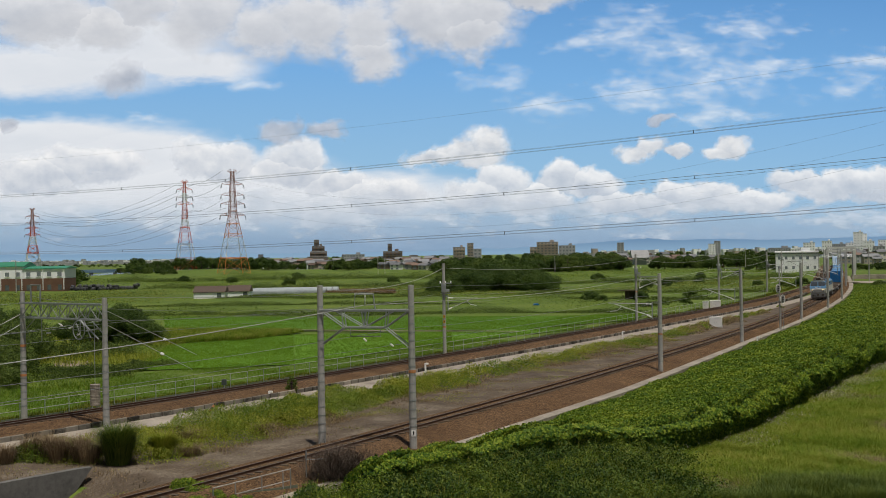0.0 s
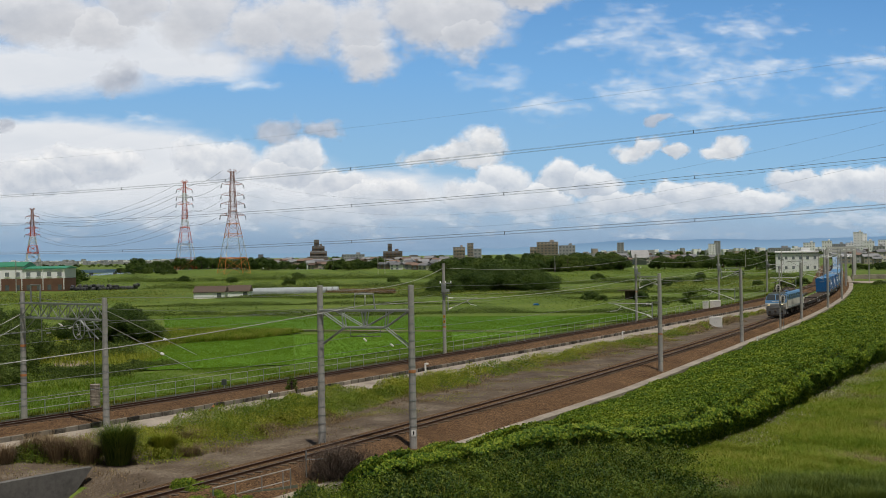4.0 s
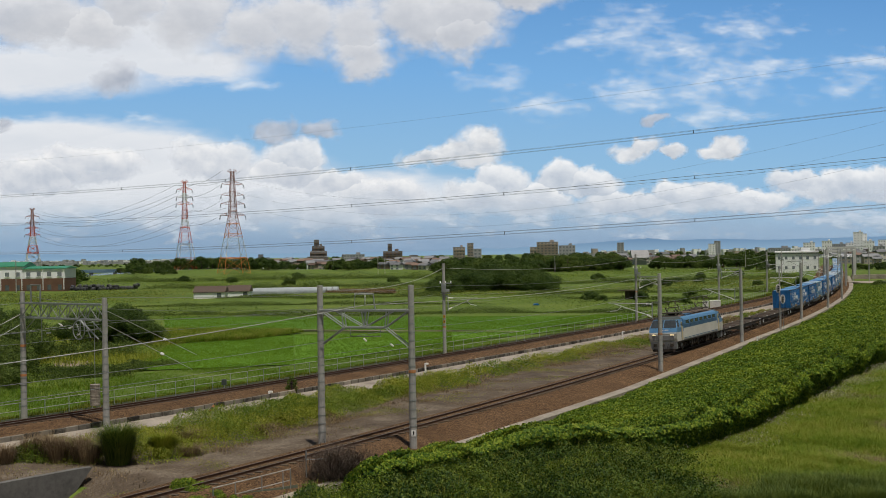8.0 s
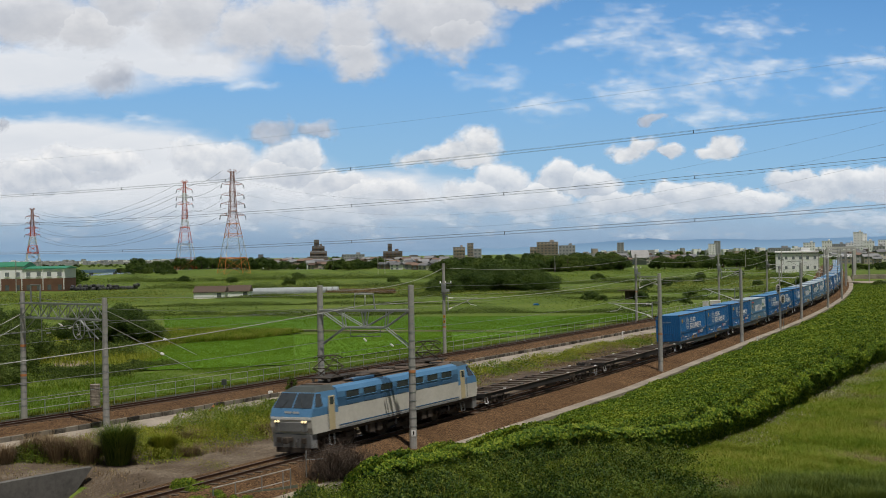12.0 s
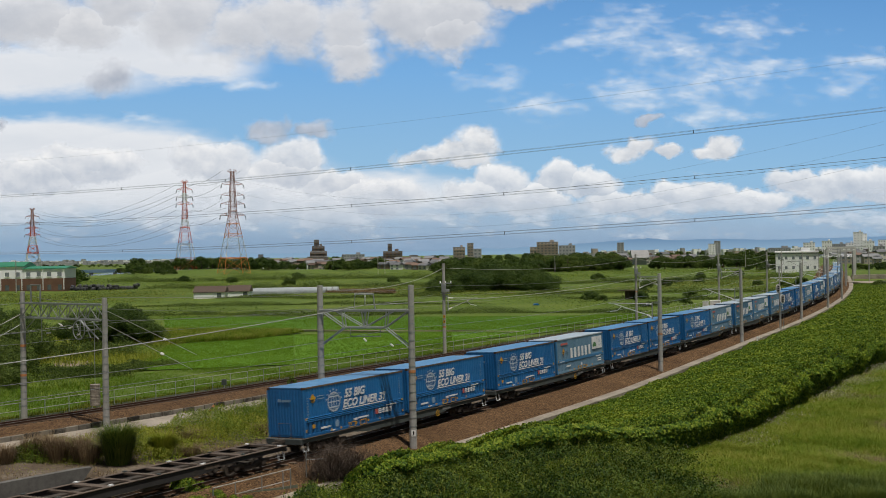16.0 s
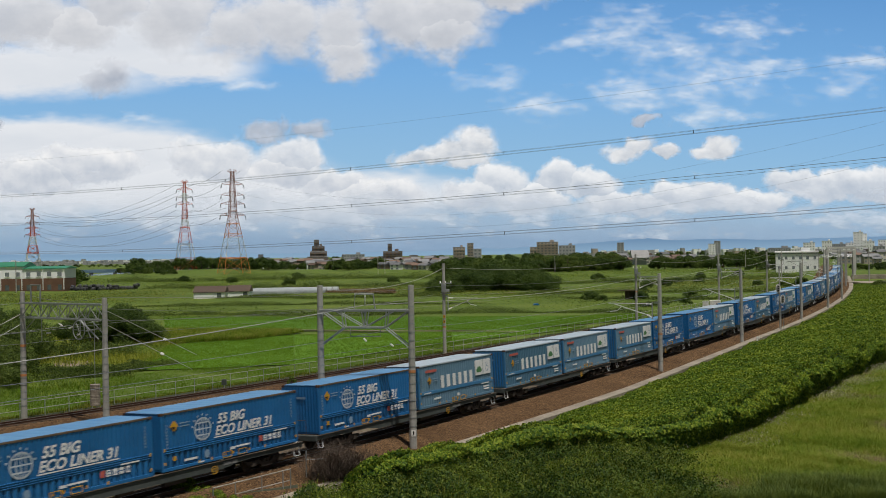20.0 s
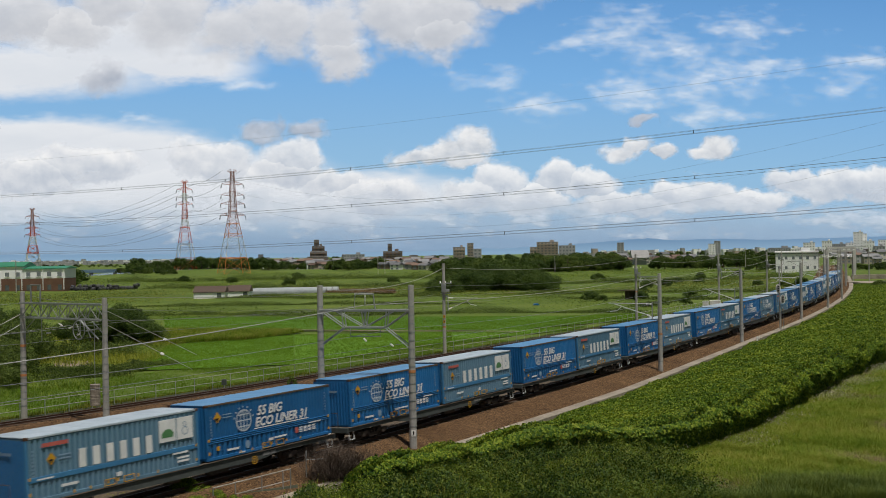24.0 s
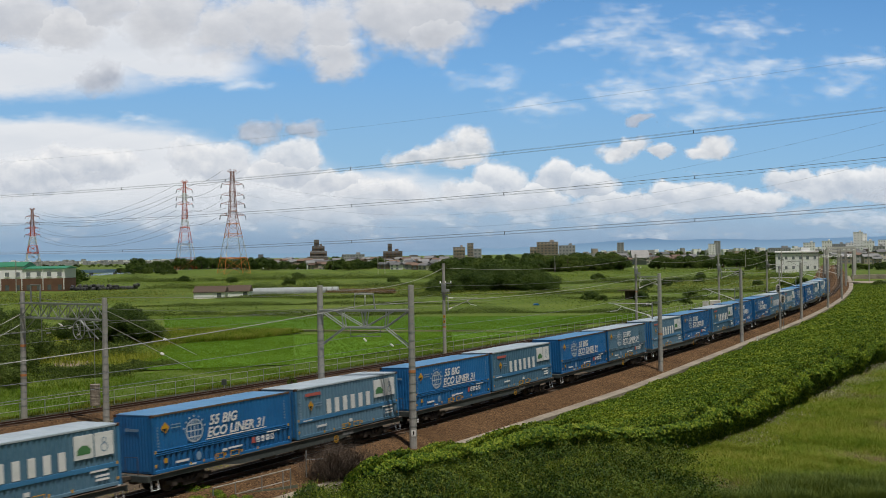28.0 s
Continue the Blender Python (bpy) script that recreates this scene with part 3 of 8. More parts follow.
        part("maker_print_gap", bars([(6.57, 0.48, 0.14, 0.05), (6.57, 0.6, 0.14, 0.05), (6.9, 0.48, 0.05, 0.1), (7.02, 0.48, 0.05, 0.1), (7.23, 0.55, 0.18, 0.04), (7.59, 0.48, 0.05, 0.17), (7.7, 0.48, 0.05, 0.17)], 0.012), skin, c, m=SIDE)
        for item in ((1.3, 0.3, 0.8, 0.1), (4.2, 0.36, 0.34, 0.12), (4.6, 0.41, 0.95, 0.08), (2.1, 0.07, 0.4, 0.07)):
            part("notice", bars([item]), M_MARK, c, m=SIDE)
        part("seal_mark", poly_mark([(2.7 + 0.16 * math.cos(a * 0.5236), 0.42 + 0.2 * math.sin(a * 0.5236)) for a in range(12)]), M_MARKDIM, c, m=SIDE)
        part("warning_plate", bars([(0.62, 0.42, 0.2, 0.2)]), M_YELLOW, c, m=SIDE)
    else:
        block = Mesh()
        for i in range(6):
            u = 2.50 + i * 0.70
            w0, w1 = 1.04, 1.80
            block.add([(u, w0, 0.008), (u + 0.34, w0, 0.008), (u + 0.34, w1, 0.008), (u, w1, 0.008), (u, w0, -0.02), (u + 0.34, w0, -0.02), (u + 0.34, w1, -0.02), (u, w1, -0.02)],
                      [(0, 1, 2, 3), (0, 4, 5, 1), (1, 5, 6, 2), (2, 6, 7, 3), (3, 7, 4, 0)])
        part("block_letters", block, M_MARK, c, "row of six white block shapes", m=SIDE)
        part("panel_mark", bars([(6.75, 1.36, 0.95, 0.98), (7.78, 1.36, 0.95, 0.98)], 0.03), M_MARK, c, "two pale square panels", m=SIDE)
        tree = poly_mark([(6.88, 1.55), (7.53, 1.55), (7.58, 1.72), (7.4, 1.9), (7.13, 1.92), (6.9, 1.75)])
        part("tree_mark", tree, M_GREENLOGO, c, "dark green rounded mark", m=SIDE @ pose(0, 0, 0.02))
        part("outline_mark", ring_mark(ring_mark(Mesh(), 8.25, 1.72, 0.17, 0.04), 8.25, 2.02, 0.1, 0.035), M_MARKDIM, c, m=SIDE @ pose(0, 0, 0.02))
        part("print_lines", bars([(7.5, 0.72, 0.9, 0.08), (7.75, 0.5, 0.7, 0.09), (7.75, 0.34, 0.7, 0.09), (0.5, 0.86, 0.75, 0.06), (1.6, 0.42, 0.8, 0.11), (4.35, 0.34, 0.28, 0.18)]), M_MARK, c, m=SIDE)
        part("red_print", bars([(0.75, 2.12, 1.25, 0.16)]), M_RED, c, "faded red lettering as a bar", m=SIDE)
    part("end_print", bars([(0.75, 1.86, 0.22, 0.14), (1.02, 1.86, 0.6, 0.12)]), M_MARKDIM, c, m=FRONT)
    return c


def wheel(parent, x, y, r, name="wheel"):
    w = Mesh()
    prof = [(0.05, -0.09), (0.12, -0.1), (0.13, -0.05), (r - 0.1, -0.03), (r - 0.08, -0.07), (r, -0.07), (r, 0.05), (r + 0.025, 0.06), (r + 0.025, 0.08), (r - 0.08, 0.08), (r - 0.1, 0.03), (0.13, 0.05), (0.05, 0.06)]
    w.lathe(prof, 20)
    m = Matrix(((0, 0, -1 if x > 0 else 1, x), (0, 1 if x > 0 else -1, 0, y), (1, 0, 0, r + 0.0), (0, 0, 0, 1)))
    return part(name, w, M_UNDER, parent, m=m, smooth=False)


def bogie(parent, y, axles, r, half=0.72):
    b = Mesh()
    span = max(axles) - min(axles)
    for x in (-1, 1):
        b.prism([(y - span / 2 - 0.45, r - 0.02), (y - span / 2 - 0.45, r + 0.14), (y - 0.5, r + 0.16), (y - 0.3, r - 0.04), (y + 0.3, r - 0.04), (y + 0.5, r + 0.16), (y + span / 2 + 0.45, r + 0.14),
                 (y + span / 2 + 0.45, r - 0.02), (y + 0.45, r - 0.06), (y + 0.35, r - 0.22), (y - 0.35, r - 0.22), (y - 0.45, r - 0.06)], x * 0.98 - 0.07, x * 0.98 + 0.07, axis=0)
        for a in axles:
            b.box((x * 1.02, y + a, r), (0.2, 0.3, 0.28), 0.03)
        b.cyl((x * 0.98, y - 0.14, r - 0.16), (x * 0.98, y - 0.14, r + 0.14), 0.085, n=8)
        b.cyl((x * 0.98, y + 0.14, r - 0.16), (x * 0.98, y + 0.14, r + 0.14), 0.085, n=8)
    b.box((0, y, r + 0.02), (1.9, 0.5, 0.22), 0.02)
    f = part("bogie_frame", b, M_UNDER, parent)
    for a in axles:
        for x in (-1, 1):
            wheel(parent, x * 0.60, y + a, r)
        part("axle", Mesh().cyl((-0.6, y + a, r), (0.6, y + a, r), 0.075, n=8), M_UNDER, parent)
    return f


def wagon(name, label, sole):
    """A container flat wagon, 20.4 m over its couplers."""
    w = thing(name, label, "railway wagon", group="wagons of the freight train")
    L = 19.1
    for x in (-1, 1):
        part("sole_bar", Mesh().prism([(-L / 2, 0.74), (-L / 2, 0.94), (L / 2, 0.94), (L / 2, 0.74), (5.2, 0.72), (3.9, 0.55), (-3.9, 0.55), (-5.2, 0.72)], x * 1.16 - 0.05, x * 1.16 + 0.05, axis=0), sole, w, "fish-bellied sole bar")
        part("top_flange", Mesh().box((x * 1.16, 0, 0.955), (0.22, L, 0.035), 0.008), M_DECK, w)
    part("centre_sill", Mesh().box((0, 0, 0.72), (0.45, L, 0.34), 0.02), M_UNDER, w)
    n = 15
    for i in range(n):
        part("cross_member", Mesh().box((0, -L / 2 + 0.12 + i * (L - 0.24) / (n - 1), 0.90), (2.2, 0.2 if i % 3 else 0.42, 0.11), 0.012), M_DECK, w)
    for x in (-1, 1):
        for i in range(8):
            part("lock_casting", Mesh().box((x * 1.13, -9.2 + i * 18.4 / 7, 1.0), (0.15, 0.18, 0.07), 0.012), M_MARK if i % 2 else M_SOLE, w)
        part("brake_reservoir", Mesh().box((x * 0.85, 1.2, 0.5), (0.35, 1.3, 0.35), 0.03), M_UNDER, w)
        part("brake_cylinder", Mesh().cyl((x * 0.85, -2.0, 0.5), (x * 0.85, -1.2, 0.5), 0.16, n=10), M_UNDER, w)
        part("brake_wheel", ring_mark(ring_mark(Mesh(), 0, 0, 0.18, 0.05), 0, 0, 0.08, 0.04), M_YELLOW if sole is M_SOLE else M_UNDER, w, "round hand wheel", m=Matrix(((0, 0, x, x * 1.225), (1, 0, 0, 3.4), (0, 1, 0, 0.6), (0, 0, 0, 1))))
        part("side_print", bars([(0, 0, 0.5, 0.16), (0.56, 0, 0.35, 0.16)]), M_LGREY if sole is M_SOLE else M_DECK, w, m=Matrix(((0, 0, x, x * 1.215), (1, 0, 0, 4.0), (0, 1, 0, 0.7), (0, 0, 0, 1))))
    for y in (-1, 1):
        part("headstock", Mesh().box((0, y * (L / 2 + 0.04), 0.82), (2.4, 0.14, 0.3), 0.02), sole, w)
        part("coupler", Mesh().box((0, y * (L / 2 + 0.32), 0.86), (0.2, 0.64, 0.2), 0.03).box((0, y * (L / 2 + 0.55), 0.86), (0.34, 0.22, 0.3), 0.04), M_UNDER, w)
        for x in (-1, 1):
            st = Mesh()
            q = [(x * 1.1, y * (L / 2 - 0.1), 0.75), (x * 1.16, y * (L / 2 - 0.1), 0.3), (x * 1.16, y * (L / 2 - 0.5), 0.3), (x * 1.1, y * (L / 2 - 0.5), 0.75)]
            st.path(q, 0.028, 5)
            part("step", st, M_MARK, w, "white step iron")
        part("end_rail", Mesh().path([(-0.3, y * (L / 2 + 0.06), 0.95), (-0.3, y * (L / 2 + 0.06), 1.75), (0.5, y * (L / 2 + 0.06), 1.75), (0.5, y * (L / 2 + 0.06), 0.95)], 0.02, 5) if y < 0 else
             Mesh().path([(-0.9, y * (L / 2 + 0.06), 0.9), (-0.9, y * (L / 2 + 0.06), 1.2), (-0.5, y * (L / 2 + 0.06), 1.2), (-0.5, y * (L / 2 + 0.06), 0.9)], 0.02, 5), M_UNDER, w)
        bogie(w, y * 7.1, (-0.95, 0.95), 0.40)
    return w


def locomotive():
    """A six-axle electric locomotive, its front towards -y."""
    e = thing("electric_locomotive", "electric freight locomotive in pale blue and off-white with brown roof", "locomotive")
    L, W2 = 17.0, 1.40
    h = L / 2
    # cross-section of the body, drawn out between the cabs
    low = [(-W2, 1.12), (-W2, 2.28), (W2, 2.28), (W2, 1.12)]
    part("lower_body", Mesh().prism(low, -h + 2.3, h - 2.3), M_LWHITE, e, "off-white lower body side")
    part("window_band", Mesh().prism([(-W2, 2.28), (-W2, 2.78), (W2, 2.78), (W2, 2.28)], -h + 2.3, h - 2.3), M_LDARK, e, "dark blue window band")
    part("upper_body", Mesh().prism([(-W2, 2.78), (-W2, 3.08), (-W2 + 0.1, 3.3), (-W2 + 0.45, 3.42), (W2 - 0.45, 3.42), (W2 - 0.1, 3.3), (W2, 3.08), (W2, 2.78)], -h + 2.3, h - 2.3), M_LBLUE, e, "light blue upper body side")
    part("roof", Mesh().prism([(-W2 + 0.42, 3.41), (-W2 + 0.7, 3.53), (W2 - 0.7, 3.53), (W2 - 0.42, 3.41)], -h + 1.9, h - 1.9), M_LROOF, e, "dusty brown roof")
    for x in (-1, 1):
        part("stripe", Mesh().box((x * (W2 + 0.004), 0, 1.3), (0.02, L - 4.6, 0.06), 0.0), M_LDARK, e)
        for i in range(14):
            part("bogie_pipe", Mesh().cyl((x * 1.12, -h + 2.2 + i * 0.97, 0.55), (x * 1.12, -h + 2.2 + i * 0.97, 0.95), 0.05, n=5), M_UNDER if i % 3 else M_LGREY, e)
        part("body_seam", Mesh().box((x * (W2 + 0.003), 0, 1.16), (0.02, L - 4.6, 0.1), 0.0), M_LGREY, e)
        for i in range(7):
            y = -h + 3.6 + i * 1.62
            wdw = part("side_window", Mesh().box((x * (W2 + 0.003), y, 2.86), (0.03, 1.18, 0.36), 0.012), M_SIDEGLASS, e, "grey louvred side window")
            part("frame", Mesh().box((x * (W2 + 0.003), y, 3.06), (0.06, 1.26, 0.045), 0.008).box((x * (W2 + 0.003), y, 2.66), (0.06, 1.26, 0.045), 0.008).box((x * (W2 + 0.003), y - 0.61, 2.86), (0.06, 0.045, 0.4), 0.008).box((x * (W2 + 0.003), y + 0.61, 2.86), (0.06, 0.045, 0.4), 0.008), M_LBLUE, wdw, "light blue window frame")
            part("louvre", Mesh().box((x * (W2 + 0.003), y, 2.42), (0.03, 1.1, 0.22), 0.01), M_LDARK, e)
    for d in (-1, 1):
        # a cab: y runs from the body's end to the nose
        def cab(pts, x0, x1, mat_, name, label=""):
            return part(name, Mesh().prism([(d * y, z) for y, z in pts], x0, x1, axis=0), mat_, e, label)
        a, b = h - 2.3, h
        nose = [(a, 1.12), (b - 0.12, 1.12), (b - 0.02, 1.45), (b, 2.02), (a, 2.02)]
        cab(nose, -W2, W2, M_LWHITE, "cab_lower", "off-white cab front")
        cab([(a, 2.02), (b, 2.02), (b - 0.16, 2.42), (a, 2.42)], -W2, W2, M_LBLUE, "cab_band", "blue band under the windscreen")
        # windscreen block, drawn in at its top
        up = Mesh()
        y0, y1, y2 = d * a, d * (b - 0.16), d * (b - 0.72)
        up.add([(-W2, y0, 2.42), (W2, y0, 2.42), (W2, y1, 2.42), (-W2, y1, 2.42), (-W2 + 0.14, y0, 3.22), (W2 - 0.14, y0, 3.22), (W2 - 0.26, y2, 3.22), (-W2 + 0.26, y2, 3.22)],
               [(0, 1, 2, 3), (4, 5, 6, 7), (0, 1, 5, 4), (1, 2, 6, 5), (2, 3, 7, 6), (3, 0, 4, 7)])
        part("cab_upper", up, M_LBLUE, e)
        cr = Mesh()
        cr.add([(-W2 + 0.14, y0, 3.22), (W2 - 0.14, y0, 3.22), (W2 - 0.26, y2, 3.22), (-W2 + 0.26, y2, 3.22), (-W2 + 0.5, y0, 3.5), (W2 - 0.5, y0, 3.5), (W2 - 0.6, d * (b - 1.15), 3.46), (-W2 + 0.6, d * (b - 1.15), 3.46)],
               [(0, 1, 2, 3), (4, 5, 6, 7), (0, 1, 5, 4), (1, 2, 6, 5), (2, 3, 7, 6), (3, 0, 4, 7)])
        part("cab_roof", cr, M_SOLE, e, "dark grey cab roof")
        # panes of the windscreen, a little proud of the slope
        t = Vector((0, y2 - y1, 0.8)).normalized()
        for sx in (-1, 1):
            pane = Mesh()
            q = []
            for u, k in ((0.04, 0.05), (1.3, 0.05), (1.14, 0.95), (0.04, 0.95)):
                q.append((sx * (u + 0.0 * k), y1 + (y2 - y1) * k + d * 0.02, 2.42 + 0.8 * k + 0.01))
            o = Vector((0, d * 0.02, 0.01))
            pane.add(q + [Vector(p) - o * 1.5 for p in q], [(0, 1, 2, 3), (0, 4, 5, 1), (1, 5, 6, 2), (2, 6, 7, 3), (3, 7, 4, 0), (4, 7, 6, 5)])
            part("windscreen", pane, M_GLASS, e, "dark windscreen pane")
            wiper = Mesh().path([(sx * 0.75, y1 + d * 0.05, 2.4), (sx * 0.45, y1 + (y2 - y1) * 0.5 + d * 0.05, 2.84)], 0.015, 4)
            part("wiper", wiper, M_BLACK, e)
            side = Mesh()
            xs = sx * (W2 - 0.015)
            q = [(xs + sx * 0.02, d * (b - 0.36), 2.5), (xs + sx * 0.02, d * (b - 1.0), 2.5), (xs - sx * 0.11, d * (b - 1.0), 3.14), (xs - sx * 0.17, d * (b - 0.72), 3.14)]
            side.add(q + [(p[0] - sx * 0.05, p[1], p[2]) for p in q], [(0, 1, 2, 3), (0, 4, 5, 1), (1, 5, 6, 2), (2, 6, 7, 3), (3, 7, 4, 0)])
            part("side_pane", side, M_GLASS, e)
            part("cab_door", Mesh().box((sx * (W2 - 0.005), d * (b - 1.75), 2.05), (0.05, 0.52, 1.82), 0.02), M_CREAM, e, "cream yellow cab door")
            part("door_window", Mesh().box((sx * (W2 + 0.012), d * (b - 1.75), 2.7), (0.05, 0.34, 0.4), 0.02), M_GLASS, e)
            part("handrail", Mesh().cyl((sx * (W2 + 0.06), d * (b - 1.36), 1.2), (sx * (W2 + 0.06), d * (b - 1.36), 2.6), 0.018, n=5), M_STEEL, e)
            part("cab_step", Mesh().path([(sx * 1.25, d * (b - 1.55), 1.1), (sx * 1.33, d * (b - 1.55), 0.35), (sx * 1.33, d * (b - 1.95), 0.35), (sx * 1.25, d * (b - 1.95), 1.1)], 0.025, 5), M_STEEL, e)
            lamp = part("headlight", Mesh().box((sx * 0.92, d * (b + 0.01), 1.78), (0.44, 0.06, 0.2), 0.03), M_LGREY, e)
            for k in (-0.1, 0.1):
                ln = Mesh().lathe([(0.0, 0.03), (0.045, 0.028), (0.062, 0.015), (0.066, -0.02)], 12)
                part("lens", ln, M_LAMP if d < 0 else M_GLASS, lamp, m=Matrix.Translation((sx * 0.92 + k, d * (b + 0.045), 1.78)) @ pose(0, 0, 0, 90 if d < 0 else -90))
            part("cab_rail", Mesh().path([(sx * 0.8, d * (b + 0.06), 1.15), (sx * 0.8, d * (b + 0.06), 1.62)], 0.016, 5), M_STEEL, e)
        part("front_band", Mesh().box((0, d * (b - 0.0), 1.93), (2.76, 0.03, 0.14), 0.01), M_MARK, e, "white band across the nose")
        part("front_print", bars([(-0.45, 0, 0.5, 0.1), (0.15, 0, 0.4, 0.1)]), M_MARK, e, m=Matrix(((1, 0, 0, 0), (0, 0, d, d * (b - 0.05)), (0, 1, 0, 2.2), (0, 0, 0, 1))))
        part("nose_panel", Mesh().box((0, d * (b + 0.0), 1.5), (2.2, 0.05, 0.5), 0.02), M_LGREY, e, "darker grey lower nose")
        part("skirt", Mesh().prism([(d * (b - 0.5), 0.35), (d * (b - 0.05), 0.42), (d * (b - 0.0), 1.1), (d * (b - 0.5), 1.1)], -1.3, 1.3, axis=0), M_LGREY, e, "grey front skirt")
        part("coupler", Mesh().box((0, d * (b + 0.25), 0.87), (0.22, 0.6, 0.22), 0.03).box((0, d * (b + 0.45), 0.87), (0.36, 0.25, 0.34), 0.05), M_UNDER, e)
        part("snow_plough", Mesh().box((0, d * (b - 0.1), 0.27), (2.3, 0.1, 0.26), 0.03), M_UNDER, e)
        for sx in (-1, 1):
            part("air_hose", Mesh().path([(sx * 0.5, d * (b + 0.03), 0.9), (sx * 0.5, d * (b + 0.2), 0.75), (sx * 0.45, d * (b + 0.2), 0.5)], 0.035, 6), M_BLACK, e)
            part("buffer_beam_plate", Mesh().box((sx * 0.85, d * (b + 0.02), 0.8), (0.35, 0.06, 0.3), 0.02), M_UNDER, e)
        # pantograph
        pb = d * (h - 3.4)
        pan = part("pantograph", Mesh().box((0, pb, 3.78), (1.5, 1.9, 0.08), 0.02), M_UNDER, e, "raised diamond pantograph")
        for x in (-0.55, 0.55):
            for y in (-0.7, 0.7):
                part("insulator", Mesh().lathe([(0.05, 0), (0.09, 0.03), (0.05, 0.06), (0.09, 0.1), (0.05, 0.14)], 8, (x, pb + y, 3.6)), M_PORC, pan)
            for s2 in (-1, 1):
                part("lower_arm", Mesh().cyl((x, pb + s2 * 0.3, 3.82), (x * 0.9, pb - s2 * 0.72, 4.3), 0.042, n=6), M_UNDER, pan)
                part("upper_arm", Mesh().cyl((x * 0.9, pb - s2 * 0.72, 4.3), (x * 0.6, pb + s2 * 0.3, 4.92), 0.034, n=6), M_UNDER, pan)
        for s2 in (-1, 1):
            part("knee", Mesh().cyl((-0.5, pb + s2 * 0.72, 4.3), (0.5, pb + s2 * 0.72, 4.3), 0.03, n=6), M_UNDER, pan)
            part("collector", Mesh().path([(-0.85, pb + s2 * 0.18, 4.8), (-0.6, pb + s2 * 0.18, 4.95), (0.6, pb + s2 * 0.18, 4.95), (0.85, pb + s2 * 0.18, 4.8)], 0.036, 6), M_UNDER, pan)
    part("roof_hatch", Mesh().box((0.0, -1.5, 3.6), (1.5, 3.2, 0.2), 0.04), M_LROOF, e)
    for y in (-4.4, -3.0, 0.6, 2.4, 4.3):
        part("roof_equipment", Mesh().box((-0.15, y, 3.64), (0.9, 0.7, 0.26), 0.05), M_UNDER, e)
    for x in (-0.75, 0.75):
        part("roof_walkway", Mesh().box((x, 0, 3.56), (0.35, 9.5, 0.04), 0.01), M_LROOF, e)
    part("roof_grille", Mesh().box((0.75, -3.2, 3.52), (0.5, 2.0, 0.16), 0.03), M_LDARK, e)
    part("roof_hatch", Mesh().box((0.0, 2.6, 3.58), (1.6, 2.6, 0.14), 0.04), M_LROOF, e)
    busb = Mesh()
    for y in (-2.8, -0.8, 1.2, 3.2):
        busb.cyl((-0.5, y, 3.62), (-0.5, y, 3.9), 0.05, n=6)
    part("roof_busbar", busb.path([(-0.5, -3.2, 3.92), (-0.5, 3.6, 3.92)], 0.025, 5), M_UNDER, e)
    part("underframe", Mesh().box((0, 0, 1.03), (2.6, L - 1.2, 0.2), 0.02), M_UNDER, e)
    for y in (-5.6, 0.0, 5.6):
        bogie(e, y, (-1.2, 1.2), 0.56)
    for x in (-1, 1):
        for y in (-3.0, -2.3, 2.3, 3.0):
            part("equipment_box", Mesh().box((x * 1.05, y, 0.7), (0.45, 0.5, 0.5), 0.03), M_UNDER, e)
    return e


# the loaded wagons in order, front and rear container
ORDER = "bb bt bb bt tt tb bt bt bt bt bp tb tb bt tb bt tb".split()
KINDS = {"b": "blue", "t": "teal", "p": "pale"}
PITCH, GAP = 20.4, 0.46


def head(t):
    """s of the first container's front at t seconds."""
    u = t - 14.0
    return 39.527 - 14.919 * u - 0.0401 * u ** 2 + 0.004352 * u ** 3 + 3.807e-5 * u ** 4


loco = locomotive()
empty = wagon("flat_wagon", "empty container flat wagon with grimy dark frame", M_GRIME)
empties = [empty, copy_thing(empty, Matrix.Identity(4))]
loaded_first = wagon("flat_wagon", "grey-blue container flat wagon loaded with two containers", M_SOLE)
loaded = [loaded_first] + [copy_thing(loaded_first, Matrix.Identity(4)) for _ in ORDER[1:]]
masters = {k: container("container", v) for k, v in KINDS.items()}
boxes, used = [], set()
for i, pair in enumerate(ORDER):
    for j, k in enumerate(pair):
        box = copy_thing(masters[k], Matrix.Identity(4)) if k in used else masters[k]
        used.add(k)
        boxes.append((box, i * PITCH + j * (CL + GAP) + CL / 2))


def drive_train():
    times = [i * 0.5 for i in range(57)]
    middle = CL + GAP / 2

    def drive(ob, offset):
        walk(ob, [(t, along(head(t) + offset, 0, 0, CANT)) for t in times])
    drive(loco, middle - 2.5 * PITCH - 9.1)
    for i, w in enumerate(empties):
        drive(w, middle + (i - 2) * PITCH)
    for i, w in enumerate(loaded):
        drive(w, middle + i * PITCH)
    for box, off in boxes:
        drive(box, off)

# ---- lineside ----
def base_z(x, y):
    return float(land(np.array([x]), np.array([y]))[0])


RING = Mesh().lathe([(0.0, -0.02), (0.205, -0.02), (0.205, 0.02), (0.0, 0.02)], 12).data("band", M_STEEL)


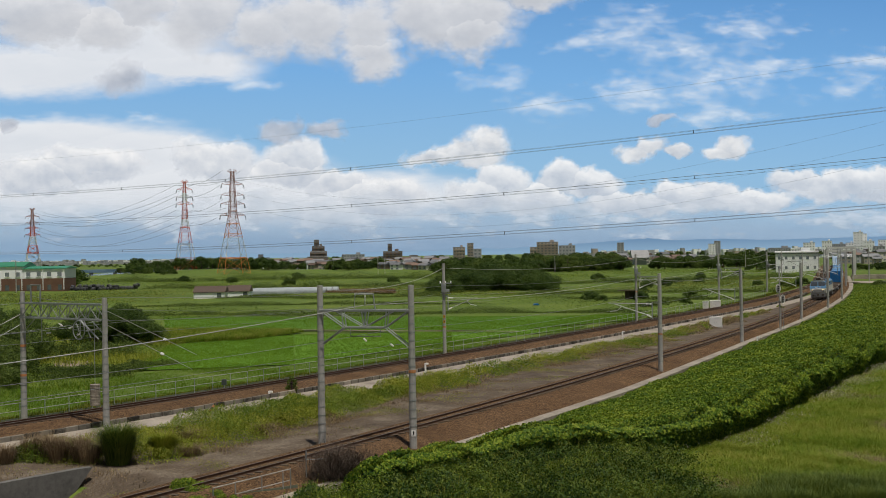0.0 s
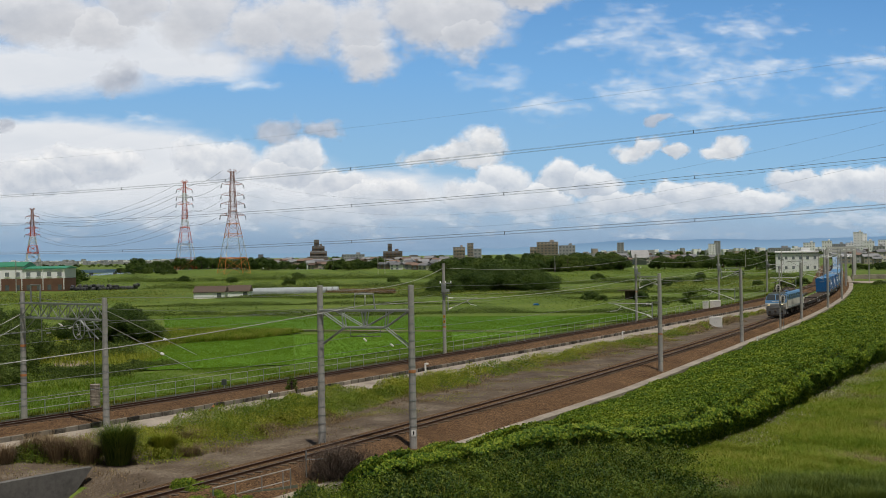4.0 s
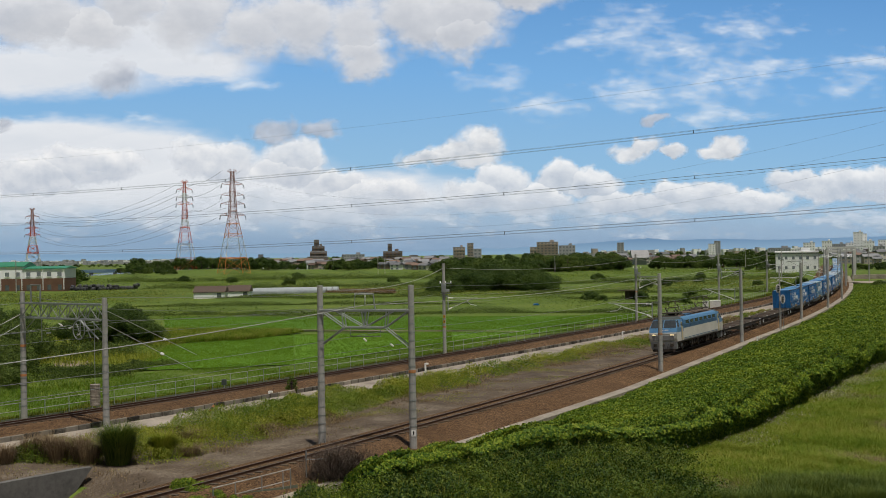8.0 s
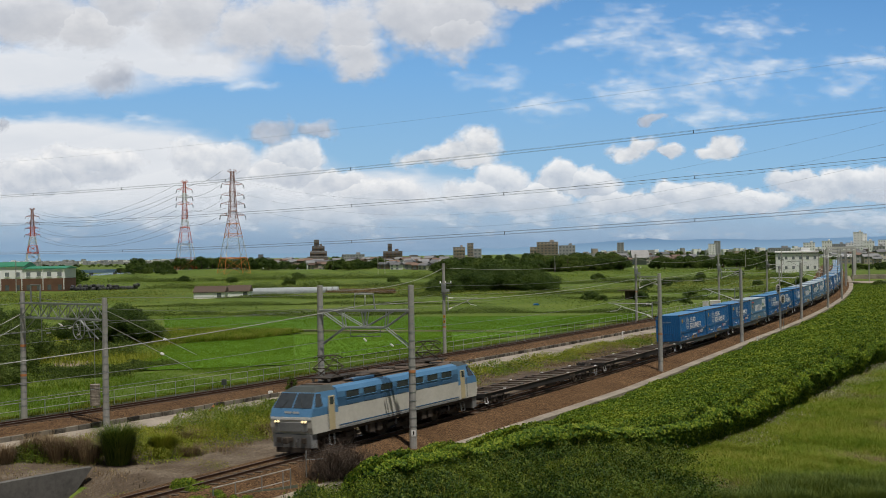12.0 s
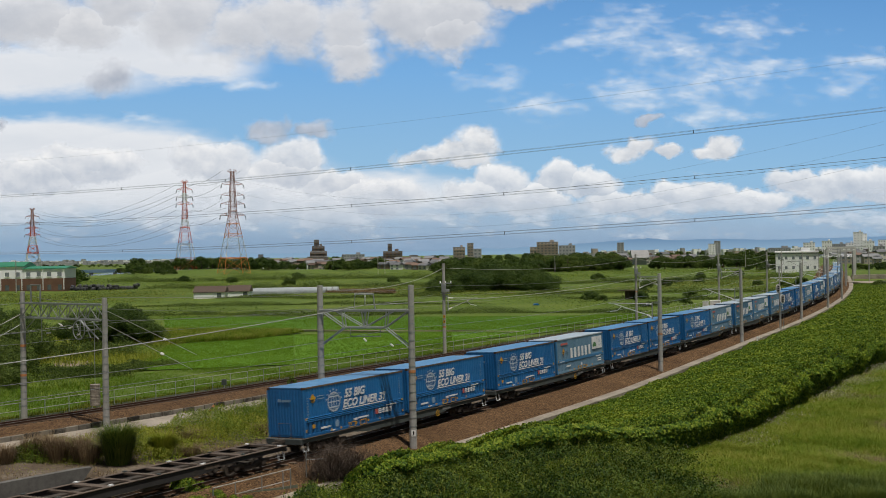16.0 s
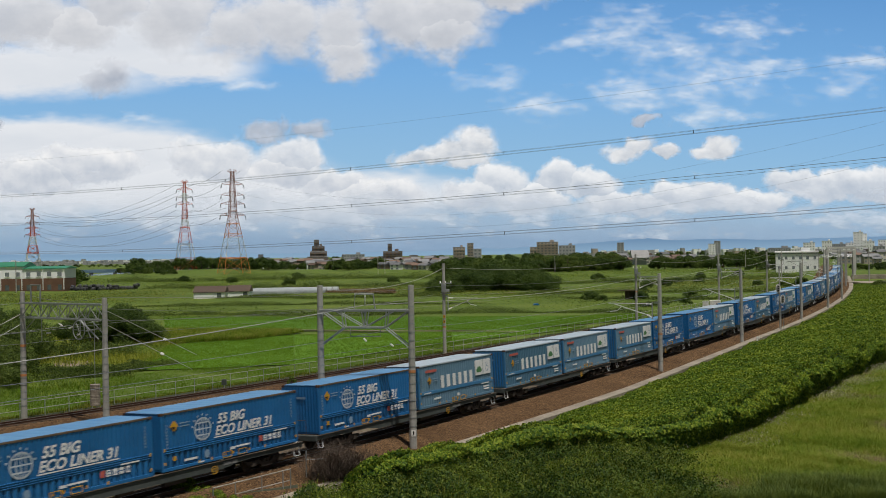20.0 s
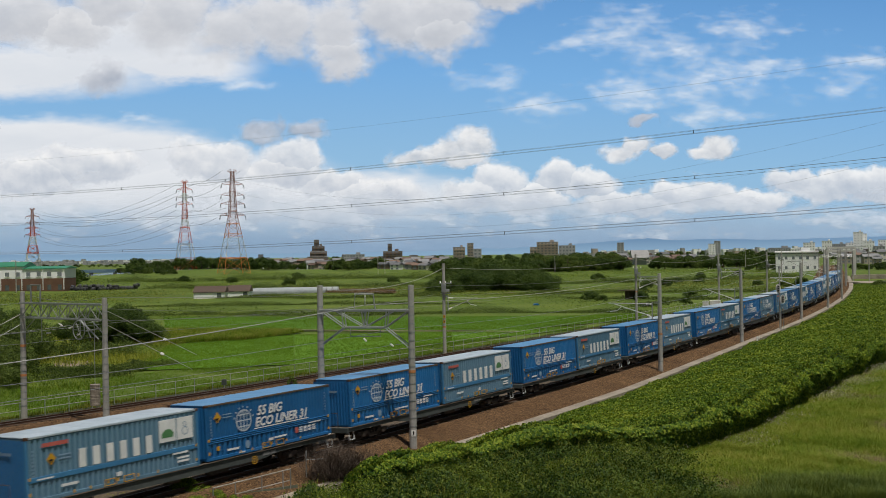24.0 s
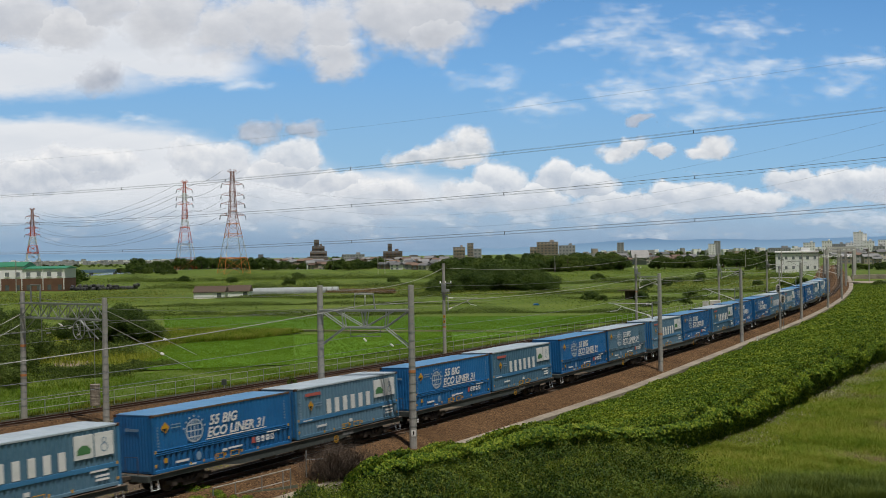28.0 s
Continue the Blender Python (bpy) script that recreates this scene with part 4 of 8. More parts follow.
def pole(x, y, h, z, label="tall round concrete pole with steel bands, beside the track", r=0.19, bands=True, orange=None):
    p = thing("catenary_pole", label, "pole", Matrix.Translation((x, y, z)), group="catenary poles")
    part("shaft", Mesh().lathe([(0.0, -0.3), (r * 1.15, -0.3), (r * 0.86, h - 0.03), (r * 0.82, h), (0.0, h)], 14), M_POLE, p, smooth=False)
    if bands:
        k = 1.0
        while k < h - 0.8:
            f = 1.15 - 0.29 * k / h
            part("band", RING, None, p, m=Matrix.Translation((0, 0, k)) @ Matrix.Diagonal((f * r / 0.19, f * r / 0.19, 1, 1)))
            k += 0.48
    for o in orange or ():
        part("orange_band", Mesh().lathe([(r * 1.06, -0.08), (r * 1.09, -0.08), (r * 1.07, 0.08), (r * 1.04, 0.08)], 14), M_ORANGE, p, "orange band", m=Matrix.Translation((0, 0, o)))
    return p


def insulator(parent, a, b, r=0.065, n=4):
    a, b = Vector(a), Vector(b)
    m = Mesh().cyl(a, b, 0.02, n=6)
    for i in range(n):
        c = a.lerp(b, (i + 0.5) / n)
        w = (b - a).normalized() * 0.03
        m.cyl(c - w, c + w, r, r * 0.5, n=10)
    return part("insulator", m, M_PORC, parent, "white porcelain insulator")


def wire(name, pts, r, label, sag=None, material=None, n=10):
    """A wire through its holders, hanging between each two."""
    out = []
    for i, (a, b) in enumerate(zip(pts, pts[1:])):
        a, b = Vector(a), Vector(b)
        d = (b - a).length
        g = d * d / 2600 if sag is None else sag
        for k in range(n + (i == len(pts) - 2)):
            t = k / n
            p = a.lerp(b, t)
            p.z -= 4 * g * t * (1 - t)
            out.append(p)
    return thing(name, label, "wire", mesh=Mesh().path(out, r, 4), material=material or M_WIRE)


M_TUBE = mat("bright_galvanised_tube", (0.42, 0.43, 0.42), (0.58, 0.59, 0.58), 1.5, 20.0, 0.45, 0.2, bump=0)
# near portal over the near track
PA, PB = (-7.13, 62.23), (-1.84, 60.68)
pz = -0.55
portal_left = pole(*PA, 9.4, pz, "concrete portal pole carrying a steel truss beam", orange=())
portal_right = pole(*PB, 9.4, pz, "concrete portal pole with orange band and white plate", orange=(4.55,))
part("number_plate", Mesh().box((0.03, -0.21, 1.1), (0.26, 0.02, 0.34), 0.0), M_WHITE, portal_right, "white plate")
part("plate_bar", Mesh().box((0.03, -0.224, 1.12), (0.08, 0.01, 0.2), 0.0), M_BLACK, portal_right)


def truss_frame(a, b):
    ax = (Vector((*b, 0)) - Vector((*a, 0)))
    span = ax.length
    ax.normalize()
    return Matrix.Translation((*a, 0)) @ Matrix(((ax.x, -ax.y, 0, 0), (ax.y, ax.x, 0, 0), (0, 0, 1, 0), (0, 0, 0, 1))), span


fr, span = truss_frame(PA, PB)
beam = thing("portal_beam", "galvanised steel truss beam between two concrete poles", "portal beam", fr)
for y in (-0.22, 0.22):
    part("top_chord", Mesh().box((span / 2, y, 7.42), (span - 0.1, 0.1, 0.12), 0.01), M_STEEL, beam)
    part("bottom_chord", Mesh().box((span / 2, y, 6.45), (2.5, 0.08, 0.09), 0.01), M_STEEL, beam)
    x1, x2 = span / 2 - 1.25, span / 2 + 1.25
    for p, q in (((0.15, 7.38), (x1, 6.47)), ((0.1, 5.45), (x1, 6.45)), ((span - 0.15, 7.38), (x2, 6.47)), ((span - 0.1, 5.35), (x2, 6.45)), ((1.0, 7.4), (span / 2, 6.47)), ((span - 1.0, 7.4), (span / 2, 6.47)),
                 ((x1, 6.47), (x1 - 0.1, 7.4)), ((x2, 6.47), (x2 + 0.1, 7.4)), ((span / 2, 6.47), (span / 2 + 0.15, 7.4)), ((span / 2, 6.47), (span / 2 - 0.15, 7.4))):
        part("brace", Mesh().cyl((p[0], y, p[1]), (q[0], y, q[1]), 0.035, n=6), M_STEEL, beam)
part("feeder_frame", Mesh().path([(span / 2 - 0.65, 0, 7.45), (span / 2 - 0.6, 0, 8.35), (span / 2 + 0.5, 0, 8.35), (span / 2 + 0.6, 0, 7.45)], 0.05, 6), M_STEEL, beam, "steel frame on the beam")
part("hanger", Mesh().path([(span / 2 - 0.9, 0, 6.4), (span / 2 - 0.9, 0, 5.95), (span / 2 + 0.9, 0, 5.95), (span / 2 + 0.9, 0, 6.4)], 0.03, 5), M_STEEL, beam)
insulator(beam, (span / 2, 0, 8.3), (span / 2, 0, 7.75))
insulator(beam, (span / 2 + 0.0, -0.3, 5.85), (span / 2 + 0.18, -0.3, 5.68))
insulator(beam, (span / 2 + 1.6, -0.3, 5.55), (span / 2 + 1.78, -0.3, 5.42))

# portal over the far track
PC, PD = (-29.26, 75.04), (-21.89, 69.71)
pole(*PC, 8.9, -0.5, "concrete portal pole with orange bands", orange=(3.1, 5.15))
portal_d = pole(*PD, 8.6, -0.55, "concrete portal pole with a tension weight")
fr, span = truss_frame(PC, PD)
beam2 = thing("portal_beam", "deep lattice steel beam with insulators and a tension wheel", "portal beam", fr)
for y in (-0.28, 0.28):
    for z in (7.62, 6.62):
        part("chord", Mesh().box((span / 2, y, z), (span - 0.1, 0.09, 0.1), 0.01), M_STEEL, beam2)
    n = 8
    for i in range(n):
        u0, u1 = 0.3 + i * (span - 0.6) / n, 0.3 + (i + 1) * (span - 0.6) / n
        a, b = ((u0, y, 7.6), (u1, y, 6.64)) if i % 2 else ((u0, y, 6.64), (u1, y, 7.6))
        part("brace", Mesh().cyl(a, b, 0.035, n=6), M_STEEL, beam2)
        part("brace", Mesh().cyl((u1, y, 6.64), (u1 + 0.25, y, 7.6), 0.025, n=5), M_STEEL, beam2)
for i in range(5):
    part("tie", Mesh().cyl((0.6 + i * 1.8, -0.28, 7.6), (1.5 + i * 1.8, 0.28, 7.6), 0.025, n=5), M_STEEL, beam2)
for u in (1.0, 2.1):
    part("top_frame", Mesh().cyl((u, 0, 7.65), (u, 0, 8.9), 0.06, n=6), M_STEEL, beam2)
part("top_frame", Mesh().cyl((0.95, 0, 8.85), (2.15, 0, 8.85), 0.05, n=6), M_STEEL, beam2)
for p, q in (((0.1, 5.6), (1.6, 6.65)), ((span - 0.1, 5.7), (span - 1.5, 6.65))):
    part("knee_brace", Mesh().cyl((p[0], 0, p[1]), (q[0], 0, q[1]), 0.04, n=6), M_STEEL, beam2)
wheel_m = Mesh()
for a in range(20):
    t0, t1 = a * math.pi / 10, (a + 1) * math.pi / 10
    wheel_m.cyl((6.9 + 0.62 * math.cos(t0), -0.4, 5.95 + 0.62 * math.sin(t0)), (6.9 + 0.62 * math.cos(t1), -0.4, 5.95 + 0.62 * math.sin(t1)), 0.035, n=5)
for a in range(6):
    t0 = a * math.pi / 3
    wheel_m.cyl((6.9, -0.4, 5.95), (6.9 + 0.6 * math.cos(t0), -0.4, 5.95 + 0.6 * math.sin(t0)), 0.022, n=4)
part("tension_wheel", wheel_m, M_STEEL, beam2, "round steel tension wheel")
part("tension_bracket", Mesh().cyl((7.0, -0.35, 6.6), (8.7, -0.2, 5.4), 0.05, n=6).cyl((7.6, -0.35, 5.9), (8.9, -0.2, 6.1), 0.05, n=6).cyl((7.3, -0.3, 6.6), (8.0, -0.3, 5.5), 0.04, n=6), M_STEEL, beam2)
for a, b in (((4.3, -0.1, 6.3), (4.7, -0.1, 6.15)), ((5.4, -0.1, 6.0), (5.9, -0.1, 6.15)), ((2.9, -0.1, 5.6), (3.4, -0.1, 5.65)), ((6.3, -0.1, 5.6), (6.6, -0.1, 5.65))):
    insulator(beam2, a, b, 0.06)
part("strap", Mesh().path([(6.5, 0, 6.6), (6.5, 0, 5.6)], 0.03, 5).path([(2.2, 0, 6.6), (2.2, 0, 5.0), (1.9, 0, 5.0)], 0.03, 5), M_STEEL, beam2)
wt = thing("tension_weight", "grey stacked concrete tension weight hanging from the portal", "tension weight", Matrix.Translation((-22.45, 69.3, 1.2)))
for i in range(8):
    part("disc", Mesh().lathe([(0.0, 0.0), (0.30, 0.0), (0.32, 0.03), (0.32, 0.14), (0.30, 0.165), (0.0, 0.165)], 14, (0, 0, i * 0.17)), M_CONC, wt)
part("rod", Mesh().cyl((0, 0, 1.3), (0, 0, 6.0), 0.02, n=5), M_STEEL, wt)


def cantilever(x, y, z, toward, reach, top=True, frame_out=0.7, label="hinged steel arm with insulators holding the contact wire"):
    """An arm on a pole, its x towards the track."""
    t = Vector((*toward, 0)).normalized()
    m = Matrix(((t.x, -t.y, 0, x), (t.y, t.x, 0, y), (0, 0, 1, z), (0, 0, 0, 1)))
    c = thing("catenary_bracket", label, "bracket", m, group="catenary brackets")
    f = frame_out
    part("bracket_frame", Mesh().path([(0.15, 0, 5.75), (f, 0, 5.75), (f, 0, 4.25), (0.15, 0, 4.25)], 0.06, 6), M_STEEL, c)
    insulator(c, (f, 0, 5.6), (f + 0.6, 0, 5.6), 0.09, 5)
    insulator(c, (f, 0, 4.4), (f + 0.5, 0, 4.62), 0.09, 5)
    part("top_tube", Mesh().cyl((f + 0.6, 0, 5.6), (reach + 0.3, 0, 5.62), 0.045, n=6), M_TUBE, c, "pale steel tube")
    part("stay_tube", Mesh().cyl((f + 0.5, 0, 4.62), (reach - 0.2, 0, 5.58), 0.045, n=6), M_TUBE, c, "pale steel tube")
    part("register_arm", Mesh().path([(reach - 0.9, 0, 5.3), (reach - 0.5, 0, 4.95), (reach + 0.2, 0, 4.85)], 0.035, 5), M_TUBE, c)
    if top:
        part("top_arm", Mesh().box((0.9, 0, 8.0), (2.0, 0.09, 0.1), 0.01).cyl((0.1, 0, 7.2), (1.5, 0, 7.95), 0.03, n=5), M_STEEL, c)
        insulator(c, (1.7, 0, 7.95), (1.7, 0, 7.5), 0.09, 4)
    return c


near_poles = [(19.07, 95.47, 8.75, (3.4,)), (33.56, 121.97, 8.3, ()), (51.91, 156.97, 8.25, ()), (64.6, 181.7, 8.3, ()), (76.4, 207.4, 8.4, ()), (97.5, 262.0, 8.4, ()), (112.5, 308.0, 8.4, ())]
for i, (x, y, h, o) in enumerate(near_poles):
    s, la = foot(np.array([x]), np.array([y]))
    z = float(lift(s[0])) - 0.55
    pole(x, y, h, z, orange=o)
    th = heading(s[0])
    cantilever(x, y, z + 0.45, (-math.cos(th), math.sin(th)), float(la[0]) + 1.3, top=i < 3)
for i, (x, y, h, o) in enumerate([(0.01, 114.31, 9.7, (3.0,)), (28.54, 160.23, 9.9, (4.3,)), (50.3, 197.5, 9.3, ()), (75.0, 250.5, 9.0, ()), (97.0, 310.0, 9.0, ())]):
    s, la = foot(np.array([x]), np.array([y]))
    z = float(lift(s[0])) - 0.55
    p = pole(x, y, h, z, "slender concrete pole beyond the far track with brackets", r=0.17, bands=False, orange=o)
    th = heading(s[0])
    cantilever(x, y, z + 0.45, (math.cos(th), -math.sin(th)), 3.7, top=False, frame_out=0.5)
    part("switch_box", Mesh().box((0.0, -0.3, h - 2.6), (0.5, 0.3, 0.9), 0.03).box((0.35, -0.2, h - 2.9), (0.5, 0.25, 0.3), 0.02), M_STEEL, p, "grey switch gear")
    part("cross_arm", Mesh().box((0.2, 0, h - 2.1), (1.3, 0.08, 0.08), 0.01).box((0.2, 0, h - 3.2), (1.1, 0.08, 0.08), 0.01), M_STEEL, p)
    for k in (-0.35, 0.2, 0.75):
        part("insulator", Mesh().lathe([(0.03, 0), (0.08, 0.04), (0.05, 0.1), (0.08, 0.14), (0.03, 0.2)], 8, (k, 0, h - 2.06)), M_PORC, p)
    if i == 0:
        for q, kind in ((3.55, M_YELLOW), (4.1, M_YELLOW)):
            part("warning_plate", Mesh().box((0, -0.2, q), (0.24, 0.02, 0.28), 0.0), kind, p, "yellow warning plate")
            part("warning_bar", Mesh().box((0, -0.214, q), (0.1, 0.01, 0.13), 0.0), M_BLACK, p)

# contact wires and their droppers
for name, lat_of in (("near", lambda s: 0.0), ("far", lambda s: float(second(s)))):
    ss = np.arange(-180, 420, 20.0)
    wire("contact_wire", [place(s, lat_of(s) - 0.2, 5.0) for s in ss], 0.012, "thin copper contact wire over the track", 0.0, M_WIRE, 2)
    wire("messenger_wire", [place(s, lat_of(s) - 0.2, 5.95) for s in np.arange(-180, 420, 40.0)], 0.014, "thin messenger wire over the track", 0.35, M_WIRE, 6)
# feeders
wire("feeder_cable", [(-34.0, 30.0, 5.6), (-4.5, 61.45, 7.72), (27.6, 159.9, 6.15), (49.5, 197.0, 7.0), (74.5, 250.0, 7.4)], 0.024, "thick pale feeder cable between the poles", 0.5, M_CABLE, 14)
wire("feeder_cable", [(-7.0, 62.2, 8.6), (0.01, 114.3, 9.0), (28.5, 160.2, 9.2), (50.3, 197.5, 8.9), (75.0, 250.5, 9.0), (97.0, 310.0, 9.0)], 0.02, "pale upper cable between pole tops", 0.7, M_CABLE, 14)
wire("feeder_cable", [(-29.2, 75.0, 8.3), (-21.9, 69.7, 8.1), (0.0, 114.2, 7.1), (28.5, 160.1, 6.9)], 0.014, "thin grey cable between portals", 0.4, M_WIRE, 14)
wire("feeder_cable", [(-60.0, 50.0, 7.4), (-29.2, 75.0, 7.6), (-7.1, 62.2, 7.5)], 0.012, "thin grey cable between portals", 0.3, M_WIRE, 14)
wire("feeder_cable", [(-52.0, 62.0, 5.2), (-21.9, 69.7, 6.6), (-1.0, 114.0, 6.2)], 0.012, "thin grey cable between portals", 0.6, M_WIRE, 14)
wire("feeder_cable", [(19.1, 95.4, 7.9), (33.6, 121.9, 7.8), (51.9, 156.9, 8.0), (64.6, 181.6, 8.1), (76.4, 207.3, 8.3), (97.5, 261.9, 8.5)], 0.016, "thin cable along the near poles", 0.4, M_CABLE, 10)
guy = [((-21.9, 69.7, 7.3), (-17.8, 77.5, 3.6)), ((-21.9, 69.7, 6.4), (-18.0, 77.0, 2.6)), ((-29.26, 75.0, 6.9), (-33.5, 67.5, 3.6)), ((-29.26, 75.0, 6.2), (-33.0, 67.0, 2.9))]
for a, b in guy:
    w = wire("guy_wire", [a, b], 0.022, "taut pale stay wire with an insulator", 0.0, M_CABLE, 2)
    a, b = Vector(a), Vector(b)
    c = a.lerp(b, 0.62)
    insulator(w, c, c + (b - a).normalized() * 0.3, 0.09, 3)

for zl, zr, sag in ((50.0, 38.7, 17.0), (42.0, 34.0, 16.4), (58.0, 45.0, 17.0)):
    wire("transmission_wire", [(-127.0, 666, zl), (123.0, 300, zr)], 0.022, "thin sagging transmission wire far above the fields", sag, M_WIRE, 30)

# fence along the far track
M_MESHP = mat("grey_fence_sheet", (0.085, 0.10, 0.07), (0.15, 0.165, 0.125), 1.0, 20.0, 0.8, bump=0.2)
post_me = Mesh().cyl((0, 0, -0.5), (0, 0, 1.12), 0.03, n=6).data("post", M_STEEL)
panel_n = 0
for s0 in np.arange(-40, 200, 12.0):
    la0 = float(second(s0)) - 4.2
    f = thing("fence", "low grey steel pipe fence with mesh sheets along the far track", "fence", group="fence lengths along the far track")
    for s in np.arange(s0, s0 + 11.9, 2.0):
        p = place(s, float(second(s)) - 4.2, -0.55)
        part("post", post_me, None, f, m=Matrix.Translation(p))
    for z in (0.55, 0.0):
        part("rail", Mesh().path([place(s, float(second(s)) - 4.2, z) for s in np.arange(s0, s0 + 12.01, 3.0)], 0.026, 5), M_CABLE, f, "pale pipe rail")
    if s0 < 160:
        part("sheet", ribbon(s0, s0 + 11.96, 3.0, lambda s: [(float(second(s)) - 4.27, -0.75), (float(second(s)) - 4.27, -0.5), (float(second(s)) - 4.24, -0.5), (float(second(s)) - 4.24, -0.75)]), M_MESHP, f, "dull grey sheet")

# kerb of dark and pale blocks at the far track's ballast
block = Mesh().box((0, 0, 0), (0.22, 0.92, 0.42), 0.02)
kerb_dark, kerb_pale = block.data("kerb_block", M_CONCD), block.data("kerb_block", M_CONC)
kerb = thing("kerb_far", "low kerb of stained concrete blocks at the ballast's edge", "kerb", kind="structure")
rk = random.Random(5)
for s in np.arange(-40, 205, 0.95):
    la = float(second(s)) + 4.78 if s < 150 else float(second(s)) + float(np.interp(s, [150, 205], [4.78, 3.2]))
    part("kerb_block", kerb_pale if rk.random() < 0.12 else kerb_dark, None, kerb, m=along(s, la, -0.28 + rk.uniform(-0.015, 0.015)) @ pose(0, 0, 0, 0, 0, rk.uniform(-1, 1)))


# cabinets, signal, small posts
def cabinet(x, y, w, d, h, z, turn=0.0):
    c = thing("equipment_cabinet", "white steel equipment cabinet on a concrete plinth beside the track", "cabinet", Matrix.Translation((x, y, z)) @ pose(0, 0, 0, 0, 0, turn))
    part("plinth", Mesh().box((0, 0, 0.05), (w + 0.2, d + 0.2, 0.5), 0.02), M_CONC, c)
    part("body", Mesh().box((0, 0, 0.3 + h / 2), (w, d, h), 0.03), M_WHITE, c)
    part("roof", Mesh().box((0, 0, 0.32 + h), (w + 0.1, d + 0.1, 0.06), 0.02), M_WHITE, c)
    for k in (-1, 1):
        dr = part("door", Mesh().box((k * w / 4, -d / 2 - 0.012, 0.3 + h / 2), (w / 2 - 0.06, 0.03, h - 0.14), 0.01), M_WHITE, c)
        part("handle", Mesh().box((k * 0.09, -d / 2 - 0.04, 0.3 + h / 2), (0.03, 0.03, 0.18), 0.0), M_STEEL, dr)


cabinet(36.6, 145.6, 1.65, 0.9, 1.35, -0.35, -18)
cabinet(46.2, 184.0, 1.7, 0.9, 1.35, 0.0, -22)
cabinet(44.7, 184.6, 0.9, 0.8, 1.25, 0.0, -22)
sig = thing("railway_signal", "colour-light railway signal on a slim post with two heads", "signal", Matrix.Translation((42.8, 137.7, 0.0)))
part("post", Mesh().cyl((0, 0, -0.4), (0, 0, 8.0), 0.09, n=8), M_POLE, sig)
for x, z in ((-0.25, 5.35), (0.3, 4.0)):
    hd = part("head", Mesh().prism([(0.32 * math.cos(a * math.pi / 8), (0.75 if math.sin(a * math.pi / 8) >= 0 else 0.75) * math.sin(a * math.pi / 8)) for a in range(16)], -0.03, 0.03), M_POLE, sig, "oval head with a pale rim", m=Matrix.Translation((x, -0.25, z)) @ Matrix.Diagonal((0.85, 0.85, 0.72, 1)))
    rim = Mesh()
    for a in range(16):
        t0, t1 = a * math.pi / 8, (a + 1) * math.pi / 8
        rim.cyl((0.33 * math.cos(t0), 0, 0.76 * math.sin(t0)), (0.33 * math.cos(t1), 0, 0.76 * math.sin(t1)), 0.045, n=5)
    part("rim", rim, M_WHITE, hd)
    for k in (-0.35, 0.0, 0.35):
        part("lens_hood", Mesh().cyl((0, -0.03, k), (0, -0.25, k), 0.11, n=10), M_BLACK, hd)
part("ladder", Mesh().path([(0.2, 0.1, 0), (0.2, 0.1, 4.5)], 0.02, 4).path([(0.45, 0.1, 0), (0.45, 0.1, 4.5)], 0.02, 4), M_STEEL, sig)


def marker(x, y, z, h, label):
    k = thing("marker_post", label, "post", Matrix.Translation((x, y, z)))
    part("post", Mesh().box((0, 0, h / 2), (0.16, 0.16, h), 0.03), M_WHITE, k)
    part("head", Mesh().box((0.1, 0, h), (0.36, 0.18, 0.16), 0.03), M_WHITE, k)


for px, py, h in ((35.4, 122.3, 0.45), (-1.75, 97.0, 0.9), (21.6, 131.0, 0.7), (-13.5, 82.8, 0.5)):
    marker(px, py, base_z(px, py) + 0.28, h, "small white marker post beside the track")
fb = thing("junction_box", "small grey junction box on a fence post", "box", Matrix.Translation((-18.2, 89.0, -0.1)))
part("box", Mesh().box((0, 0, 0.35), (0.4, 0.25, 0.5), 0.03), M_SOLE, fb)
part("stand", Mesh().cyl((0, 0, -1.2), (0, 0, 0.1), 0.04, n=6), M_STEEL, fb)

for x, y, turn in ((-16.7, 75.4, 38), (-13.6, 76.6, 60)):
    bs = thing("striped_stub", "short black and yellow striped post leaning on the strip", "post", Matrix.Translation((x, y, base_z(x, y) + 0.15)) @ pose(0, 0, 0, 0, turn, 20))
    for i in range(5):
        part("stripe", Mesh().box((0, 0, 0.1 + i * 0.18), (0.14, 0.14, 0.18), 0.0), M_UNDER if i % 2 else M_ORANGE, bs)
# foot of the bridge: wall, railing, slabs
M_WALL = mat("mottled_grey_wall", (0.05, 0.05, 0.047), (0.115, 0.112, 0.105), 0.35, 4.0, 0.9, bump=0.3, depth=0.01, third=(0.16, 0.155, 0.145))
wall = thing("wing_wall", "grey concrete wing wall with a sloping top", "wall")
wa, wb = Vector((-28.5, 45.4, 0)), Vector((-18.5, 56.5, 0))
wd_ = (wb - wa).normalized()
wn__ = Vector((-wd_.y, wd_.x, 0)) * 0.4
face = [wa + Vector((0, 0, -2.6)), wb - wd_ * 2.0 + Vector((0, 0, -2.6)), wb + Vector((0, 0, -0.28)), wb - wd_ * 0.9 + Vector((0, 0, -0.25)), wa + Vector((0, 0, -0.4))]
part("slab", Mesh().add(face + [p + wn__ for p in face], [(0, 1, 2, 3, 4), (9, 8, 7, 6, 5), (0, 5, 6, 1), (1, 6, 7, 2), (2, 7, 8, 3), (3, 8, 9, 4), (4, 9, 5, 0)]), M_WALL, wall)
rl = thing("pipe_railing", "galvanised pipe railing above a culvert", "railing")
a, b = Vector((-10.6, 49.0, -1.0)), Vector((-7.4, 51.2, -0.62))
